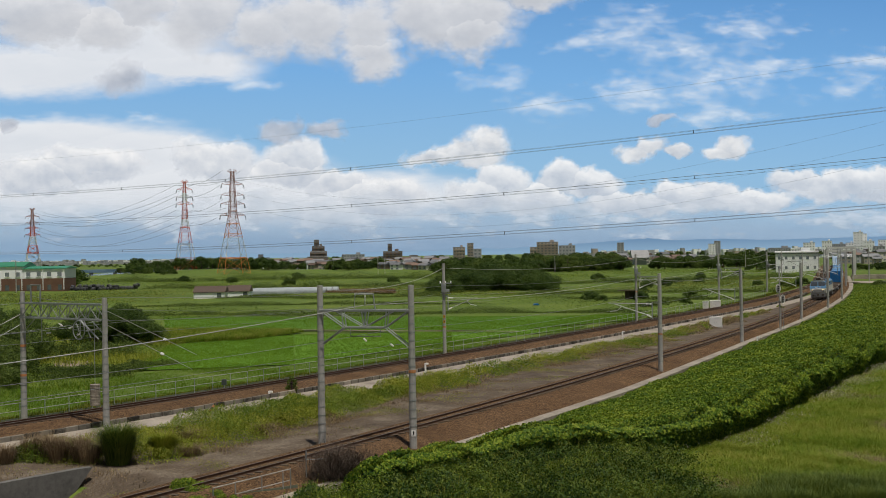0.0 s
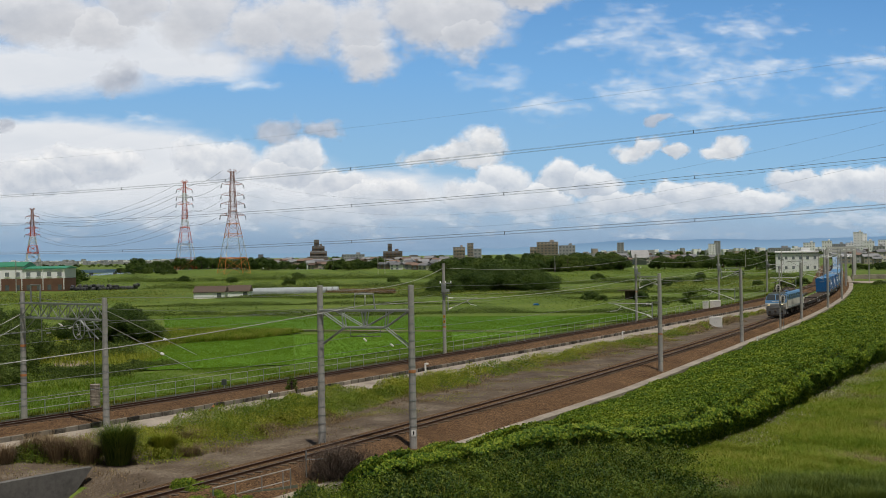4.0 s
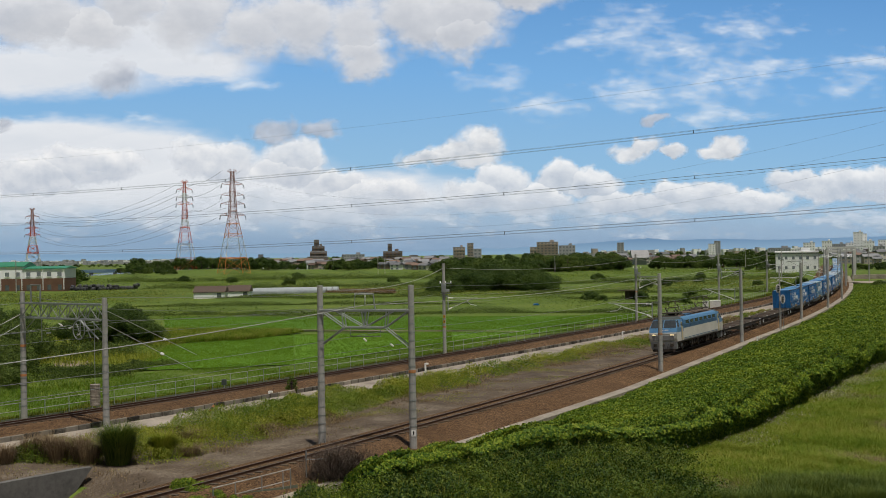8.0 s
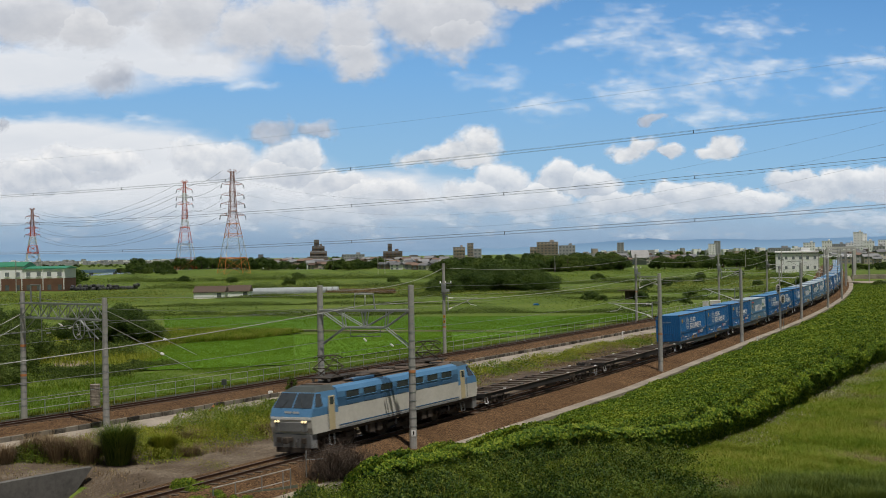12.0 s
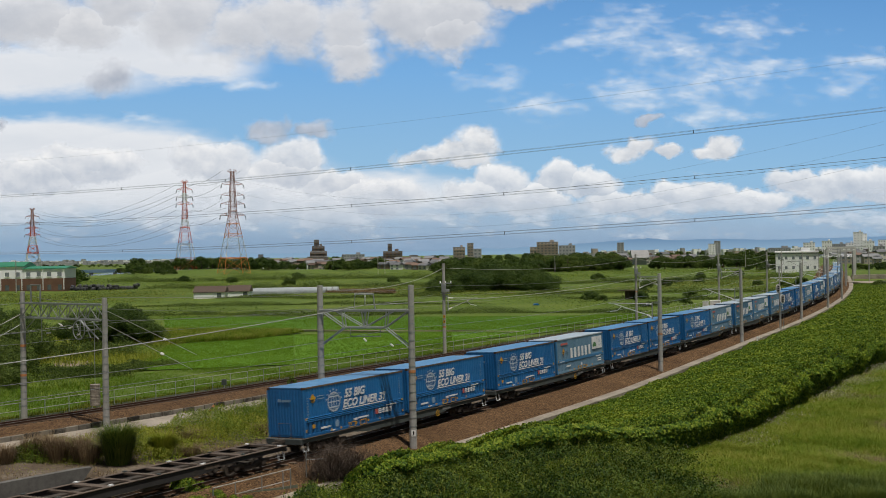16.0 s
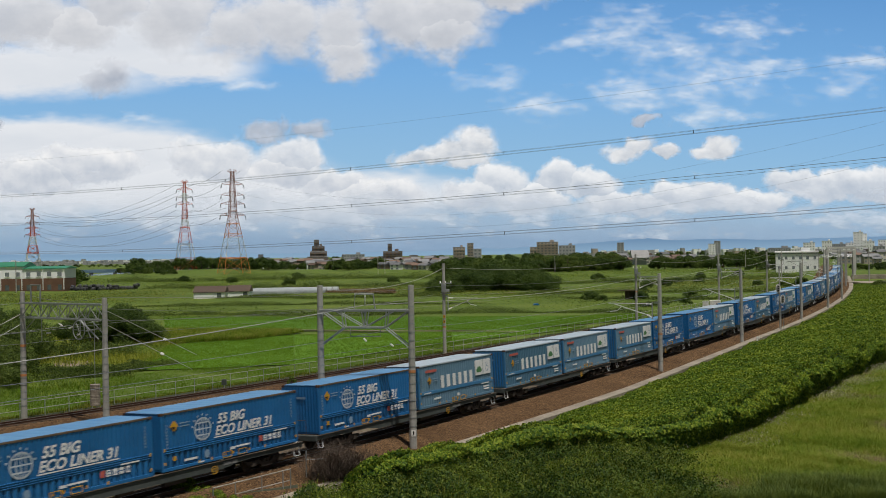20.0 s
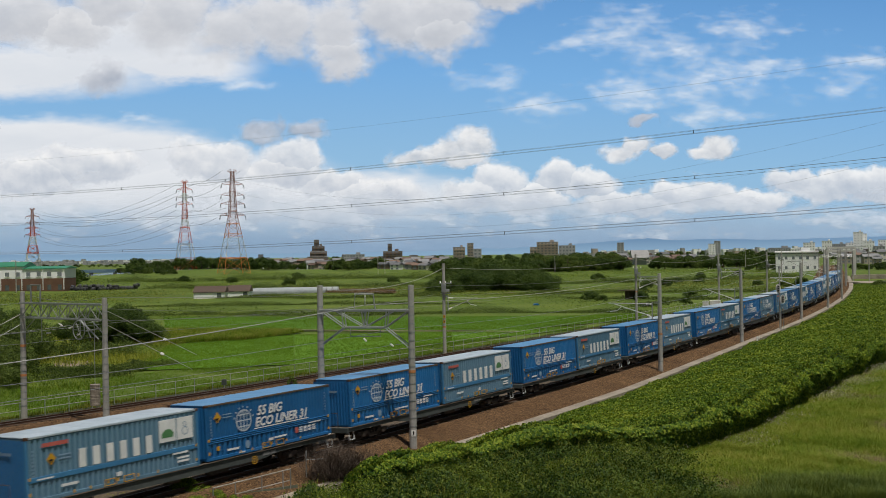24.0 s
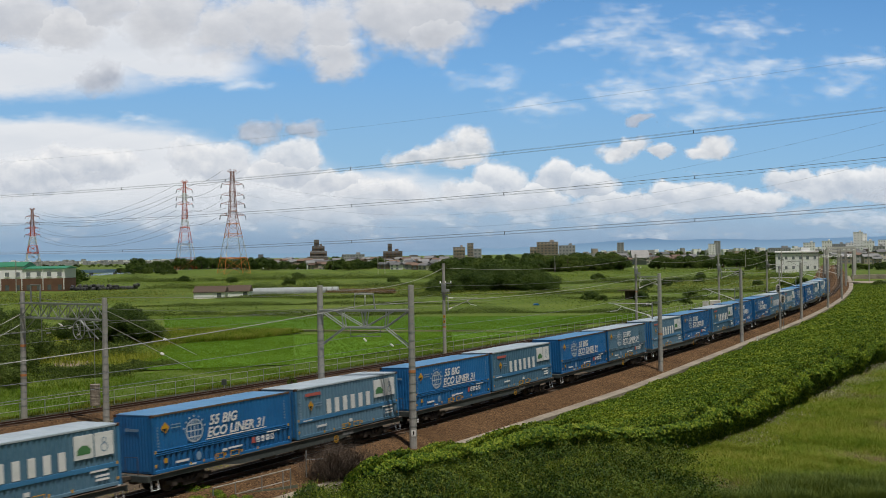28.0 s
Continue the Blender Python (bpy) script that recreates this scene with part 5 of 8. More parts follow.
for t in (0.0, 0.28, 0.62, 0.9, 1.0):
    p = a.lerp(b, t)
    part("post", Mesh().cyl(p, p + Vector((0, 0, 1.15)), 0.028, n=6), M_STEEL, rl)
for dz in (1.13, 0.6):
    part("rail", Mesh().cyl(a + Vector((0, 0, dz)), b + Vector((0, 0, dz)), 0.026, n=6), M_CABLE, rl)
part("sheet", Mesh().box((0, 0, 0), (4.6, 0.03, 0.5), 0.0, Matrix.Translation(a.lerp(b, 0.5) + Vector((0, 0, 0.28))) @ pose(0, 0, 0, 0, 0, math.degrees(math.atan2(b.y - a.y, b.x - a.x)))), M_MESHP, rl)
post2 = thing("sign_post", "thin grey steel post", "post", Matrix.Translation((-6.9, 53.2, -0.9)))
part("shaft", Mesh().cyl((0, 0, 0), (0, 0, 1.9), 0.035, n=6), M_STEEL, post2)
part("arm", Mesh().cyl((0, 0, 1.45), (1.0, 0, 1.5), 0.02, n=5), M_STEEL, post2)
slab = thing("culvert_cover", "pale concrete culvert cover slabs", "slab", Matrix.Translation((-6.9, 51.3, -0.85)) @ pose(0, 0, 0, 0, 0, 22))
for i in range(4):
    part("slab_piece", Mesh().box((i * 0.95, 0, 0.12), (0.9, 1.3, 0.25), 0.02), M_CONC, slab)
cover = thing("manhole_cover", "round pale concrete cover on the gravel", "cover", Matrix.Translation((-2.5, 67.0, -0.5)), mesh=Mesh().lathe([(0.0, -0.1), (0.7, -0.1), (0.7, 0.08), (0.62, 0.12), (0.0, 0.12)], 16), material=M_CONC)

# high-voltage conductors crossing above
tower_l, tower_r = Vector((-150.0, 285.0, 0)), Vector((78.0, 118.0, 0))
for zl, zr, bunch in ((26.3, 28.6, 4), (19.6, 22.4, 4), (12.8, 16.6, 4), (34.8, 35.0, 1)):
    for k in range(bunch):
        dy, dz = ((0, 0.0), (0, 0.42), (2.2, 0.1), (2.2, 0.5))[k]
        w = wire("power_line_conductor", [(tower_l.x, tower_l.y + dy, zl + dz), (tower_r.x, tower_r.y + dy, zr + dz)], 0.017 if bunch > 1 else 0.011, "dark high-voltage conductor with spacers high above the fields", 2.6, M_WIRE, 40)
        if k == 0 and bunch > 1:
            for q in range(9):
                t = (q + 0.3) / 9
                p = Vector((tower_l.x, tower_l.y, zl)).lerp(Vector((tower_r.x, tower_r.y, zr)), t)
                p.z -= 4 * 2.6 * t * (1 - t)
                part("spacer", Mesh().box((p.x, p.y, p.z + 0.21), (0.09, 0.09, 0.5), 0.01), M_UNDER, w, "dark spacer")

# ---- vegetation ----
M_VINE = mat("vine_leaf", (0.034, 0.082, 0.008), (0.120, 0.196, 0.014), 0.22, 1.1, 0.6, bump=0, island=0.5, third=(0.235, 0.285, 0.026), spec=0.2, through=0.28)
# near-black green: the shade deep among leaves, put into an under-sheet's colour
M_LEAFSHADE = mat("vine_shade", (0.010, 0.022, 0.005), (0.022, 0.048, 0.010), 0.5, 4.0, 0.95, bump=0.5, depth=0.1)
M_GRASS = mat("grass_blade", (0.05, 0.075, 0.007), (0.135, 0.165, 0.014), 0.16, 1.2, 0.7, bump=0, island=0.5, third=(0.25, 0.235, 0.04), spec=0.2, through=0.3)
M_MEADOW = mat("meadow_blade", (0.075, 0.135, 0.008), (0.185, 0.26, 0.015), 0.22, 1.2, 0.7, bump=0, island=0.45, third=(0.32, 0.305, 0.07), spec=0.2, through=0.35)
M_WEED = mat("weed_leaf", (0.05, 0.10, 0.009), (0.135, 0.20, 0.016), 0.25, 1.5, 0.7, bump=0, island=0.45, third=(0.22, 0.26, 0.035), spec=0.2, through=0.25)
M_DRY = mat("dry_stalk", (0.075, 0.05, 0.024), (0.20, 0.14, 0.072), 0.3, 2.0, 0.9, bump=0, island=0.5, third=(0.30, 0.23, 0.13), through=0.15)
M_TREE = mat("tree_leaf", (0.015, 0.034, 0.006), (0.044, 0.080, 0.011), 0.12, 1.0, 0.65, bump=0, island=0.4, third=(0.088, 0.13, 0.02), spec=0.2, through=0.2)
M_BUSH = mat("bush_leaf", (0.03, 0.052, 0.008), (0.07, 0.11, 0.016), 0.15, 1.0, 0.65, bump=0, island=0.5, third=(0.115, 0.155, 0.025), spec=0.2, through=0.2)
M_BARK = mat("bark", (0.05, 0.038, 0.028), (0.12, 0.095, 0.07), 1.5, 12.0, 0.95, bump=0.5, depth=0.02, local=True)
M_BLADE = mat("rice_blade", (0.09, 0.17, 0.009), (0.14, 0.235, 0.015), 0.045, 0.6, 0.7, bump=0, island=0.25, spec=0.2, through=0.3)
M_PALESOIL = mat("pale_soil", (0.15, 0.115, 0.075), (0.28, 0.23, 0.165), 0.4, 3.0, 0.95, bump=0.6, depth=0.1)
M_SOIL = mat("red_brown_soil", (0.10, 0.055, 0.03), (0.2, 0.115, 0.065), 0.1, 1.5, 0.95, bump=0.6, depth=0.2)
M_YWEED = mat("yellow_green_weed", (0.11, 0.145, 0.011), (0.225, 0.26, 0.02), 0.3, 1.5, 0.7, bump=0, island=0.45, third=(0.33, 0.325, 0.05), spec=0.2, through=0.3)
# shrub green, deepened so part of the foreground's cloud shade sits in the colour
M_SHADEDSHRUB = mat("shaded_shrub_leaf", (0.016, 0.040, 0.006), (0.050, 0.095, 0.010), 0.3, 1.6, 0.6, bump=0, island=0.5, third=(0.12, 0.155, 0.02), spec=0.2, through=0.2)
M_TWIG = mat("grey_brown_twig", (0.035, 0.026, 0.02), (0.11, 0.082, 0.064), 0.8, 4.0, 0.9, bump=0, island=0.5)
M_REED = mat("arching_reed", (0.035, 0.066, 0.009), (0.088, 0.135, 0.016), 0.5, 3.0, 0.6, bump=0, island=0.5, third=(0.15, 0.18, 0.03), spec=0.25, through=0.25)
M_STRAW = mat("straw_stalk", (0.15, 0.105, 0.06), (0.31, 0.235, 0.145), 0.6, 3.0, 0.9, bump=0, island=0.6, through=0.25)
M_FLOWER = mat("pale_grass_plume", (0.24, 0.23, 0.13), (0.42, 0.40, 0.27), 0.4, 3.0, 0.9, bump=0, island=0.4, through=0.2)


def unit(a):
    return a / np.maximum(np.linalg.norm(a, axis=1, keepdims=True), 1e-9)


def leaf_mesh(name, pts, normals, size, material, rng, aspect=0.8, tilt=0.7):
    """Kite-shaped leaves, one quad each."""
    n = len(pts)
    nrm = unit(normals + tilt * rng.normal(size=(n, 3)))
    t = unit(np.cross(nrm, rng.normal(size=(n, 3))))
    b = np.cross(nrm, t)
    size = np.asarray(size).reshape(-1, 1) * rng.uniform(0.65, 1.25, (n, 1))
    v = np.empty((n, 4, 3))
    v[:, 0] = pts - t * size * 0.5
    v[:, 1] = pts + b * size * 0.5 * aspect - t * size * 0.08 + nrm * size * 0.08
    v[:, 2] = pts + t * size * 0.55 - nrm * size * 0.12
    v[:, 3] = pts - b * size * 0.5 * aspect - t * size * 0.08 + nrm * size * 0.08
    return raw(name, v.reshape(-1, 3), np.arange(4 * n).reshape(-1, 4), material)


def blade_mesh(name, pts, height, width, material, rng, lean=0.35):
    """Grass blades, one narrow triangle each with a bent tip."""
    n = len(pts)
    a = rng.uniform(0, 2 * np.pi, n)
    side = np.stack([np.cos(a), np.sin(a), np.zeros(n)], 1)
    h = np.asarray(height) * rng.uniform(0.5, 1.2, n)
    out = np.stack([np.cos(a + 1.57), np.sin(a + 1.57), np.zeros(n)], 1) * (h * lean * rng.uniform(0.1, 1.2, n))[:, None]
    w = np.asarray(width) * rng.uniform(0.7, 1.3, n)
    v = np.empty((n, 3, 3))
    v[:, 0] = pts - side * w[:, None] / 2
    v[:, 1] = pts + side * w[:, None] / 2
    v[:, 2] = pts + out
    v[:, 2, 2] += h
    return raw(name, v.reshape(-1, 3), np.arange(3 * n).reshape(-1, 3), material)


def bumps(x, y, f, seed=0.0):
    return (np.sin(x * f + seed + 1.7 * np.sin(y * f * 0.8 + seed)) + np.sin(y * f * 1.3 + seed * 2.1 + 1.3 * np.sin(x * f * 0.7)) + np.sin((x + y) * f * 2.3 + seed) * 0.5) / 2.5


def on_track(s, la):
    """World x, y of arrays of s and lat."""
    th = np.interp(s, _S, _T)
    return np.interp(s, _S, _X) + np.cos(th) * la, np.interp(s, _S, _Y) - np.sin(th) * la


def billow(x, y, f, seed=0.0):
    """Rounded lumps with creases between them, 0 to 1."""
    return 1.0 - np.abs(bumps(x, y, f, seed))


# the mass of climbing vines on the bank: a strip along the track with an upright outer face
def vine_edge(s):
    return np.interp(s, [0, 6, 14.5, 17.5, 21, 22.5, 25, 29, 57, 70, 90, 200, 270], [7.2, 7.5, 8.0, 9.6, 12.8, 15.4, 17.3, 17.9, 18.6, 19.5, 24, 38, 43])


def wobble(s):
    return 0.22 * bumps(s, s * 0, 0.7, 2.0) + 0.10 * bumps(s, s * 0, 2.3, 5.0)


def vine_top(s, la, x, y):
    """Height of the vines over the ground."""
    edge = vine_edge(s) + wobble(s)
    low = inner(s) + 1.0 + 0.35 * bumps(s, la * 0, 0.5) + 0.2 * bumps(s, la * 0, 1.7, 4.0)
    inn = smooth01((la - low) / 0.5)
    out = smooth01((edge - la - 0.15) / 0.75)
    near = smooth01((s - 6.3) / 0.8)
    far = smooth01((262 - s) / 6)
    t = np.clip((la - low) / np.maximum(edge - low - 0.8, 1.0), 0, 1)
    h = 0.18 + np.interp(s, [18, 34], [1.10, 1.90]) * t ** 0.8
    h = h + (0.16 * bumps(x, y, 0.5) + 0.24 * (billow(x, y, 0.8, 3.0) - 0.6) + 0.11 * (billow(x, y, 2.0, 1.0) - 0.6)) * (0.35 + t)
    ridge = np.exp(-((la - edge + 1.5) / 1.1) ** 2)
    h = h + ridge * (0.22 + 0.30 * bumps(s, la * 0, 1.1, 6.0))
    hole = np.exp(-(((x - 34.6) / 1.1) ** 2 + ((y - 95.0) / 1.6) ** 2))
    return np.maximum(h * (1 - 0.5 * hole), 0.1) * inn * out * near * far


rng = np.random.default_rng(3)
vs_, vl_ = np.meshgrid(np.arange(0, 266, 0.6), np.arange(3.0, 44, 0.5), indexing="ij")
vx, vy = on_track(vs_, vl_)
vg = lift(vs_) - 0.75
vh = vine_top(vs_, vl_, vx, vy)
keep = vh > 0.05
ids = np.arange(vs_.size).reshape(vs_.shape)
quads = np.stack([ids[:-1, :-1], ids[1:, :-1], ids[1:, 1:], ids[:-1, 1:]], -1).reshape(-1, 4)
quads = quads[keep.ravel()[quads].any(axis=1)]
bank = thing("vine_bank", "dense bank of green climbing vines beside the railway", "vines", kind="stuff")
# sheet below the leaves, coloured as dark as the shade between them
part("vine_floor", raw("vine_floor", np.stack([vx, vy, vg + vh - 0.5], -1).reshape(-1, 3), quads, M_LEAFSHADE), None, bank)


def vine_leaves(n, s0, s1, l1):
    s = rng.uniform(s0, s1, n)
    la = rng.uniform(3.4, l1, n)
    x, y = on_track(s, la)
    h = vine_top(s, la, x, y)
    e = 0.2
    x1, y1 = on_track(s + e, la)
    x2, y2 = on_track(s, la + e)
    gs = (vine_top(s + e, la, x1, y1) - h) / e
    gl = (vine_top(s, la + e, x2, y2) - h) / e
    k = (h > 0.06) & (x / y < 0.44)
    th = np.interp(s, _S, _T)
    nx = -(gs * np.sin(th) + gl * np.cos(th))
    ny = -(gs * np.cos(th) - gl * np.sin(th))
    steep = np.hypot(gs, gl)
    nrm = unit(np.stack([nx, ny, 0.8 / (1 + 0.6 * steep)], 1))
    drop = rng.uniform(0, 1, n) ** 2 * (0.12 + 0.4 * np.minimum(steep, 1.5))
    p = np.stack([x, y, lift(s) - 0.75 + h - drop * 0.6 + rng.normal(0, 0.05, n)], 1)
    k &= p[:, 2] > lift(s) - 0.7
    return p[k], nrm[k]


for cnt, a, b, l1, size in ((430000, 4, 45, 19.5, 0.118), (340000, 45, 100, 27, 0.155), (220000, 100, 264, 44, 0.24)):
    p, nrm = vine_leaves(cnt, a, b, l1)
    part("vine_leaves", leaf_mesh("vine_leaves", p, nrm, np.full(len(p), size), M_VINE, rng, 0.9, 0.5), None, bank)
# leaves hanging down the outer face, under an overhanging lip
es = np.concatenate([np.arange(5.2, 26, 0.05), np.arange(26, 120, 0.2)])
ex, ey = on_track(es, vine_edge(es) + wobble(es))
run = np.concatenate([[0], np.cumsum(np.hypot(np.diff(ex), np.diff(ey)))])
n = 130000
r = rng.uniform(0, run[-1], n)
fx, fy, fs = np.interp(r, run, ex), np.interp(r, run, ey), np.interp(r, run, es)
gx_, gy_ = np.gradient(ex, run), np.gradient(ey, run)
ox, oy = np.interp(r, run, gy_), -np.interp(r, run, gx_)
hi = vine_top(fs, vine_edge(fs) + wobble(fs) - 1.0, fx - ox, fy - oy)
u = rng.uniform(0, 1, n)
bulge = 0.42 * (billow(r, u * 4, 1.05, 3.0) - 0.6) + 0.24 * (billow(r, u * 7, 2.5) - 0.6)
off = np.interp(u, [0, 0.15, 0.45, 0.72, 0.9, 1.0], [-0.22, -0.18, 0.12, 0.44, 0.30, -0.15]) + bulge + rng.normal(0, 0.06, n)
k = (hi > 0.3) & (fx / fy < 0.44)
p = np.stack([fx + ox * off, fy + oy * off, lift(fs) - 0.75 + hi * u * 0.98], 1)[k]
nr = np.stack([ox + rng.normal(0, 0.25, n), oy + rng.normal(0, 0.25, n), np.interp(u, [0, 0.5, 0.75, 1.0], [-0.2, -0.2, 0.25, 1.0])], 1)[k]
part("vine_face_leaves", leaf_mesh("vine_face_leaves", p, nr, np.full(len(p), 0.14), M_VINE, rng, 0.9, 0.4), None, bank)
# a dark sheet painted as the shade inside the hanging face
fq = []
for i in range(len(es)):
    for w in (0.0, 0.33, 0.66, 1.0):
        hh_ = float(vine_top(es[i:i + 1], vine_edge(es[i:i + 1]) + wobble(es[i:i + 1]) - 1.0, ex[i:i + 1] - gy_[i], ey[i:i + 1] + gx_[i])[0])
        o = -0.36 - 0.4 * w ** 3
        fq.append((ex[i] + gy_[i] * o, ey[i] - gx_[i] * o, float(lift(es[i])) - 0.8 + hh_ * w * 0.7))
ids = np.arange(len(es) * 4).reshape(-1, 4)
part("vine_inside", raw("vine_inside", np.array(fq), np.stack([ids[:-1, :-1], ids[1:, :-1], ids[1:, 1:], ids[:-1, 1:]], -1).reshape(-1, 4), M_LEAFSHADE), None, bank)


# grass: meadow on the camera's side
def scatter(n, s0, s1, l0, l1):
    s = rng.uniform(s0, s1, n)
    la = rng.uniform(0, 1, n)
    la = l0(s) + (l1(s) - l0(s)) * la
    x, y = on_track(s, la)
    return s, la, x, y


meadow = thing("meadow_grass", "uneven yellow-green meadow grass with pale plumes", "grass", kind="stuff")
n = 520000
y = 47.0 / (1 - 0.52 * rng.uniform(0, 1, n))
x = y * rng.uniform(0.19, 0.44, n)
s, la = foot(x, y)
tuft_ = 0.55 * bumps(x, y, 0.8) + 0.45 * bumps(x, y, 0.25, 2) + 0.3 * bumps(x, y, 2.3, 5)
k = (la > vine_edge(s) - 0.4) & (x > 11.0 + bumps(x, y, 0.7, 6) + rng.normal(0, 0.9, n)) & (rng.uniform(-1.4, 0.6, n) < tuft_)
x, y, s, la, tuft_ = x[k], y[k], s[k], la[k], tuft_[k]
tall = np.clip(0.34 + 0.16 * tuft_ - 0.16 * smooth01((bumps(x, y, 0.33, 11) - 0.35) / 0.3), 0.08, 0.7)
base = np.stack([x, y, land(x, y)], 1)
brown = bumps(x, y, 0.33, 11) + rng.normal(0, 0.22, len(x)) > 0.5
deep = ~brown & (y < 50.6 + 0.9 * bumps(x, y, 0.6, 2) + rng.normal(0, 0.7, len(x)))
lush = ~brown & ~deep
part("grass", blade_mesh("grass", base[lush], tall[lush], 0.022, M_MEADOW, rng, 1.9), None, meadow)
part("brown_grass", blade_mesh("brown_grass", base[brown], tall[brown] * 0.7, 0.022, M_STRAW, rng, 1.8), None, meadow)
part("deep_grass", blade_mesh("deep_grass", base[deep], tall[deep] + 0.25, 0.03, M_REED, rng, 1.2), None, meadow)
s, la, x, y = scatter(9000, 16, 80, lambda s: vine_edge(s) + 0.1, lambda s: vine_edge(s) + 3.2)
k = bumps(x, y, 0.55, 4) + rng.normal(0, 0.25, len(x)) - 0.25 * (la - vine_edge(s)) > -0.15
x, y = x[k], y[k]
part("plumes", leaf_mesh("plumes", np.stack([x, y, land(x, y) + rng.uniform(0.2, 0.55, len(x))], 1), np.tile([0, -0.4, 0.8], (len(x), 1)), np.full(len(x), 0.085), M_FLOWER, rng, 0.8, 0.9), None, meadow)

# shrubs and tall weeds in front of the bank
weeds = thing("foreground_weeds", "tangled green shrubs and tall weeds below the vine bank", "weeds", kind="stuff")
n = 300000
x, y = rng.uniform(-9, 18, n), rng.uniform(43, 60, n)
s, la = foot(x, y)
k = (la > np.where(s > 5.6, vine_edge(s) - 0.2, 4.9)) & (x < 11.6 + bumps(x, y, 0.7, 6) + rng.normal(0, 0.8, n)) & (y > 46.5 - 0.1 * x)
x, y, la, s = x[k], y[k], la[k], s[k]


def shrub_top(x, y):
    return np.maximum(0.45 + 1.25 * (billow(x, y, 0.85, 2) - 0.55) + 0.6 * (billow(x, y, 2.1, 4) - 0.55) + 0.2 * bumps(x, y, 0.4, 1), 0.06)


fade = smooth01((la - 4.4) / 1.5) * np.interp(x, [7, 13], [1.0, 0.55])
h = shrub_top(x, y) * fade
slope = unit(np.stack([-(shrub_top(x + 0.12, y) - shrub_top(x, y)) / 0.12, -(shrub_top(x, y + 0.12) - shrub_top(x, y)) / 0.12 - 0.2, np.full(len(x), 0.7)], 1))
u = rng.uniform(0, 1, len(x))
p = np.stack([x, y, land(x, y) + h * (1 - u * u * 0.85) + rng.normal(0, 0.07, len(x))], 1)
yel = bumps(x, y, 0.9, 7) + rng.normal(0, 0.35, len(x)) > 0.4
part("weed_leaves", leaf_mesh("weed_leaves", p[~yel], slope[~yel], np.full((~yel).sum(), 0.115), M_SHADEDSHRUB, rng, 0.7, 0.5), None, weeds)
part("weed_leaves", leaf_mesh("weed_leaves", p[yel], slope[yel], np.full(yel.sum(), 0.10), M_WEED, rng, 0.4, 0.8), None, weeds)
part("weed_blades", blade_mesh("weed_blades", p[::30], 0.45, 0.025, M_GRASS, rng, 0.9), None, weeds)
# dark sheet at the weeds' foot in place of the shade there
part("weed_floor", Mesh().add([(-9.5, 40, -0.66), (27, 40, -0.66), (27, 46.5, -0.66), (11.0, 49.5, -0.66), (10.0, 58.5, -0.66), (5, 57, -0.66), (-3, 49, -0.66)], [(0, 1, 2, 3, 6), (3, 4, 5, 6)]), M_LEAFSHADE, weeds)

# verge between the tracks: mounds of weeds in three tones
verge = thing("verge_grass", "tall mixed grass and weeds on the verge between the tracks", "grass", kind="stuff")


def verge_near(s):
    return np.interp(s, [-14, 2, 4, 6, 8, 11, 16, 23, 30, 60, 72, 100, 150, 210], [-19.5, -18.5, -15.0, -9.6, -6.8, -6.3, -6.8, -8.0, -8.4, -8.6, -6.0, -4.6, -4.2, -4.0]) + 0.5 * np.sin(s * 0.33) + 0.3 * np.sin(s * 0.9)


def verge_far(s):
    return second(s) + np.interp(s, [-100, 12, 24, 45, 100, 215], [8.2, 8.2, 7.9, 8.2, 7.9, 5.3])


def verge_top(s, la, x, y):
    w = smooth01((verge_near(s) - la + 0.6 * bumps(x, y, 0.8, 3)) / 2.2) * smooth01((la - verge_far(s) + 0.5 * bumps(x, y, 0.9, 5)) / 0.8)
    h = 0.62 + 0.7 * (billow(x, y, 0.42, 5) - 0.5) + 0.55 * (billow(x, y, 1.0, 1) - 0.5) + 0.1 * bumps(x, y, 2.9, 2)
    return np.clip(h, 0.05, 1.5) * w * np.interp(s, [-14, 10, 18, 30, 60, 130, 210], [0.8, 0.85, 1.1, 1.1, 0.9, 0.7, 0.6])


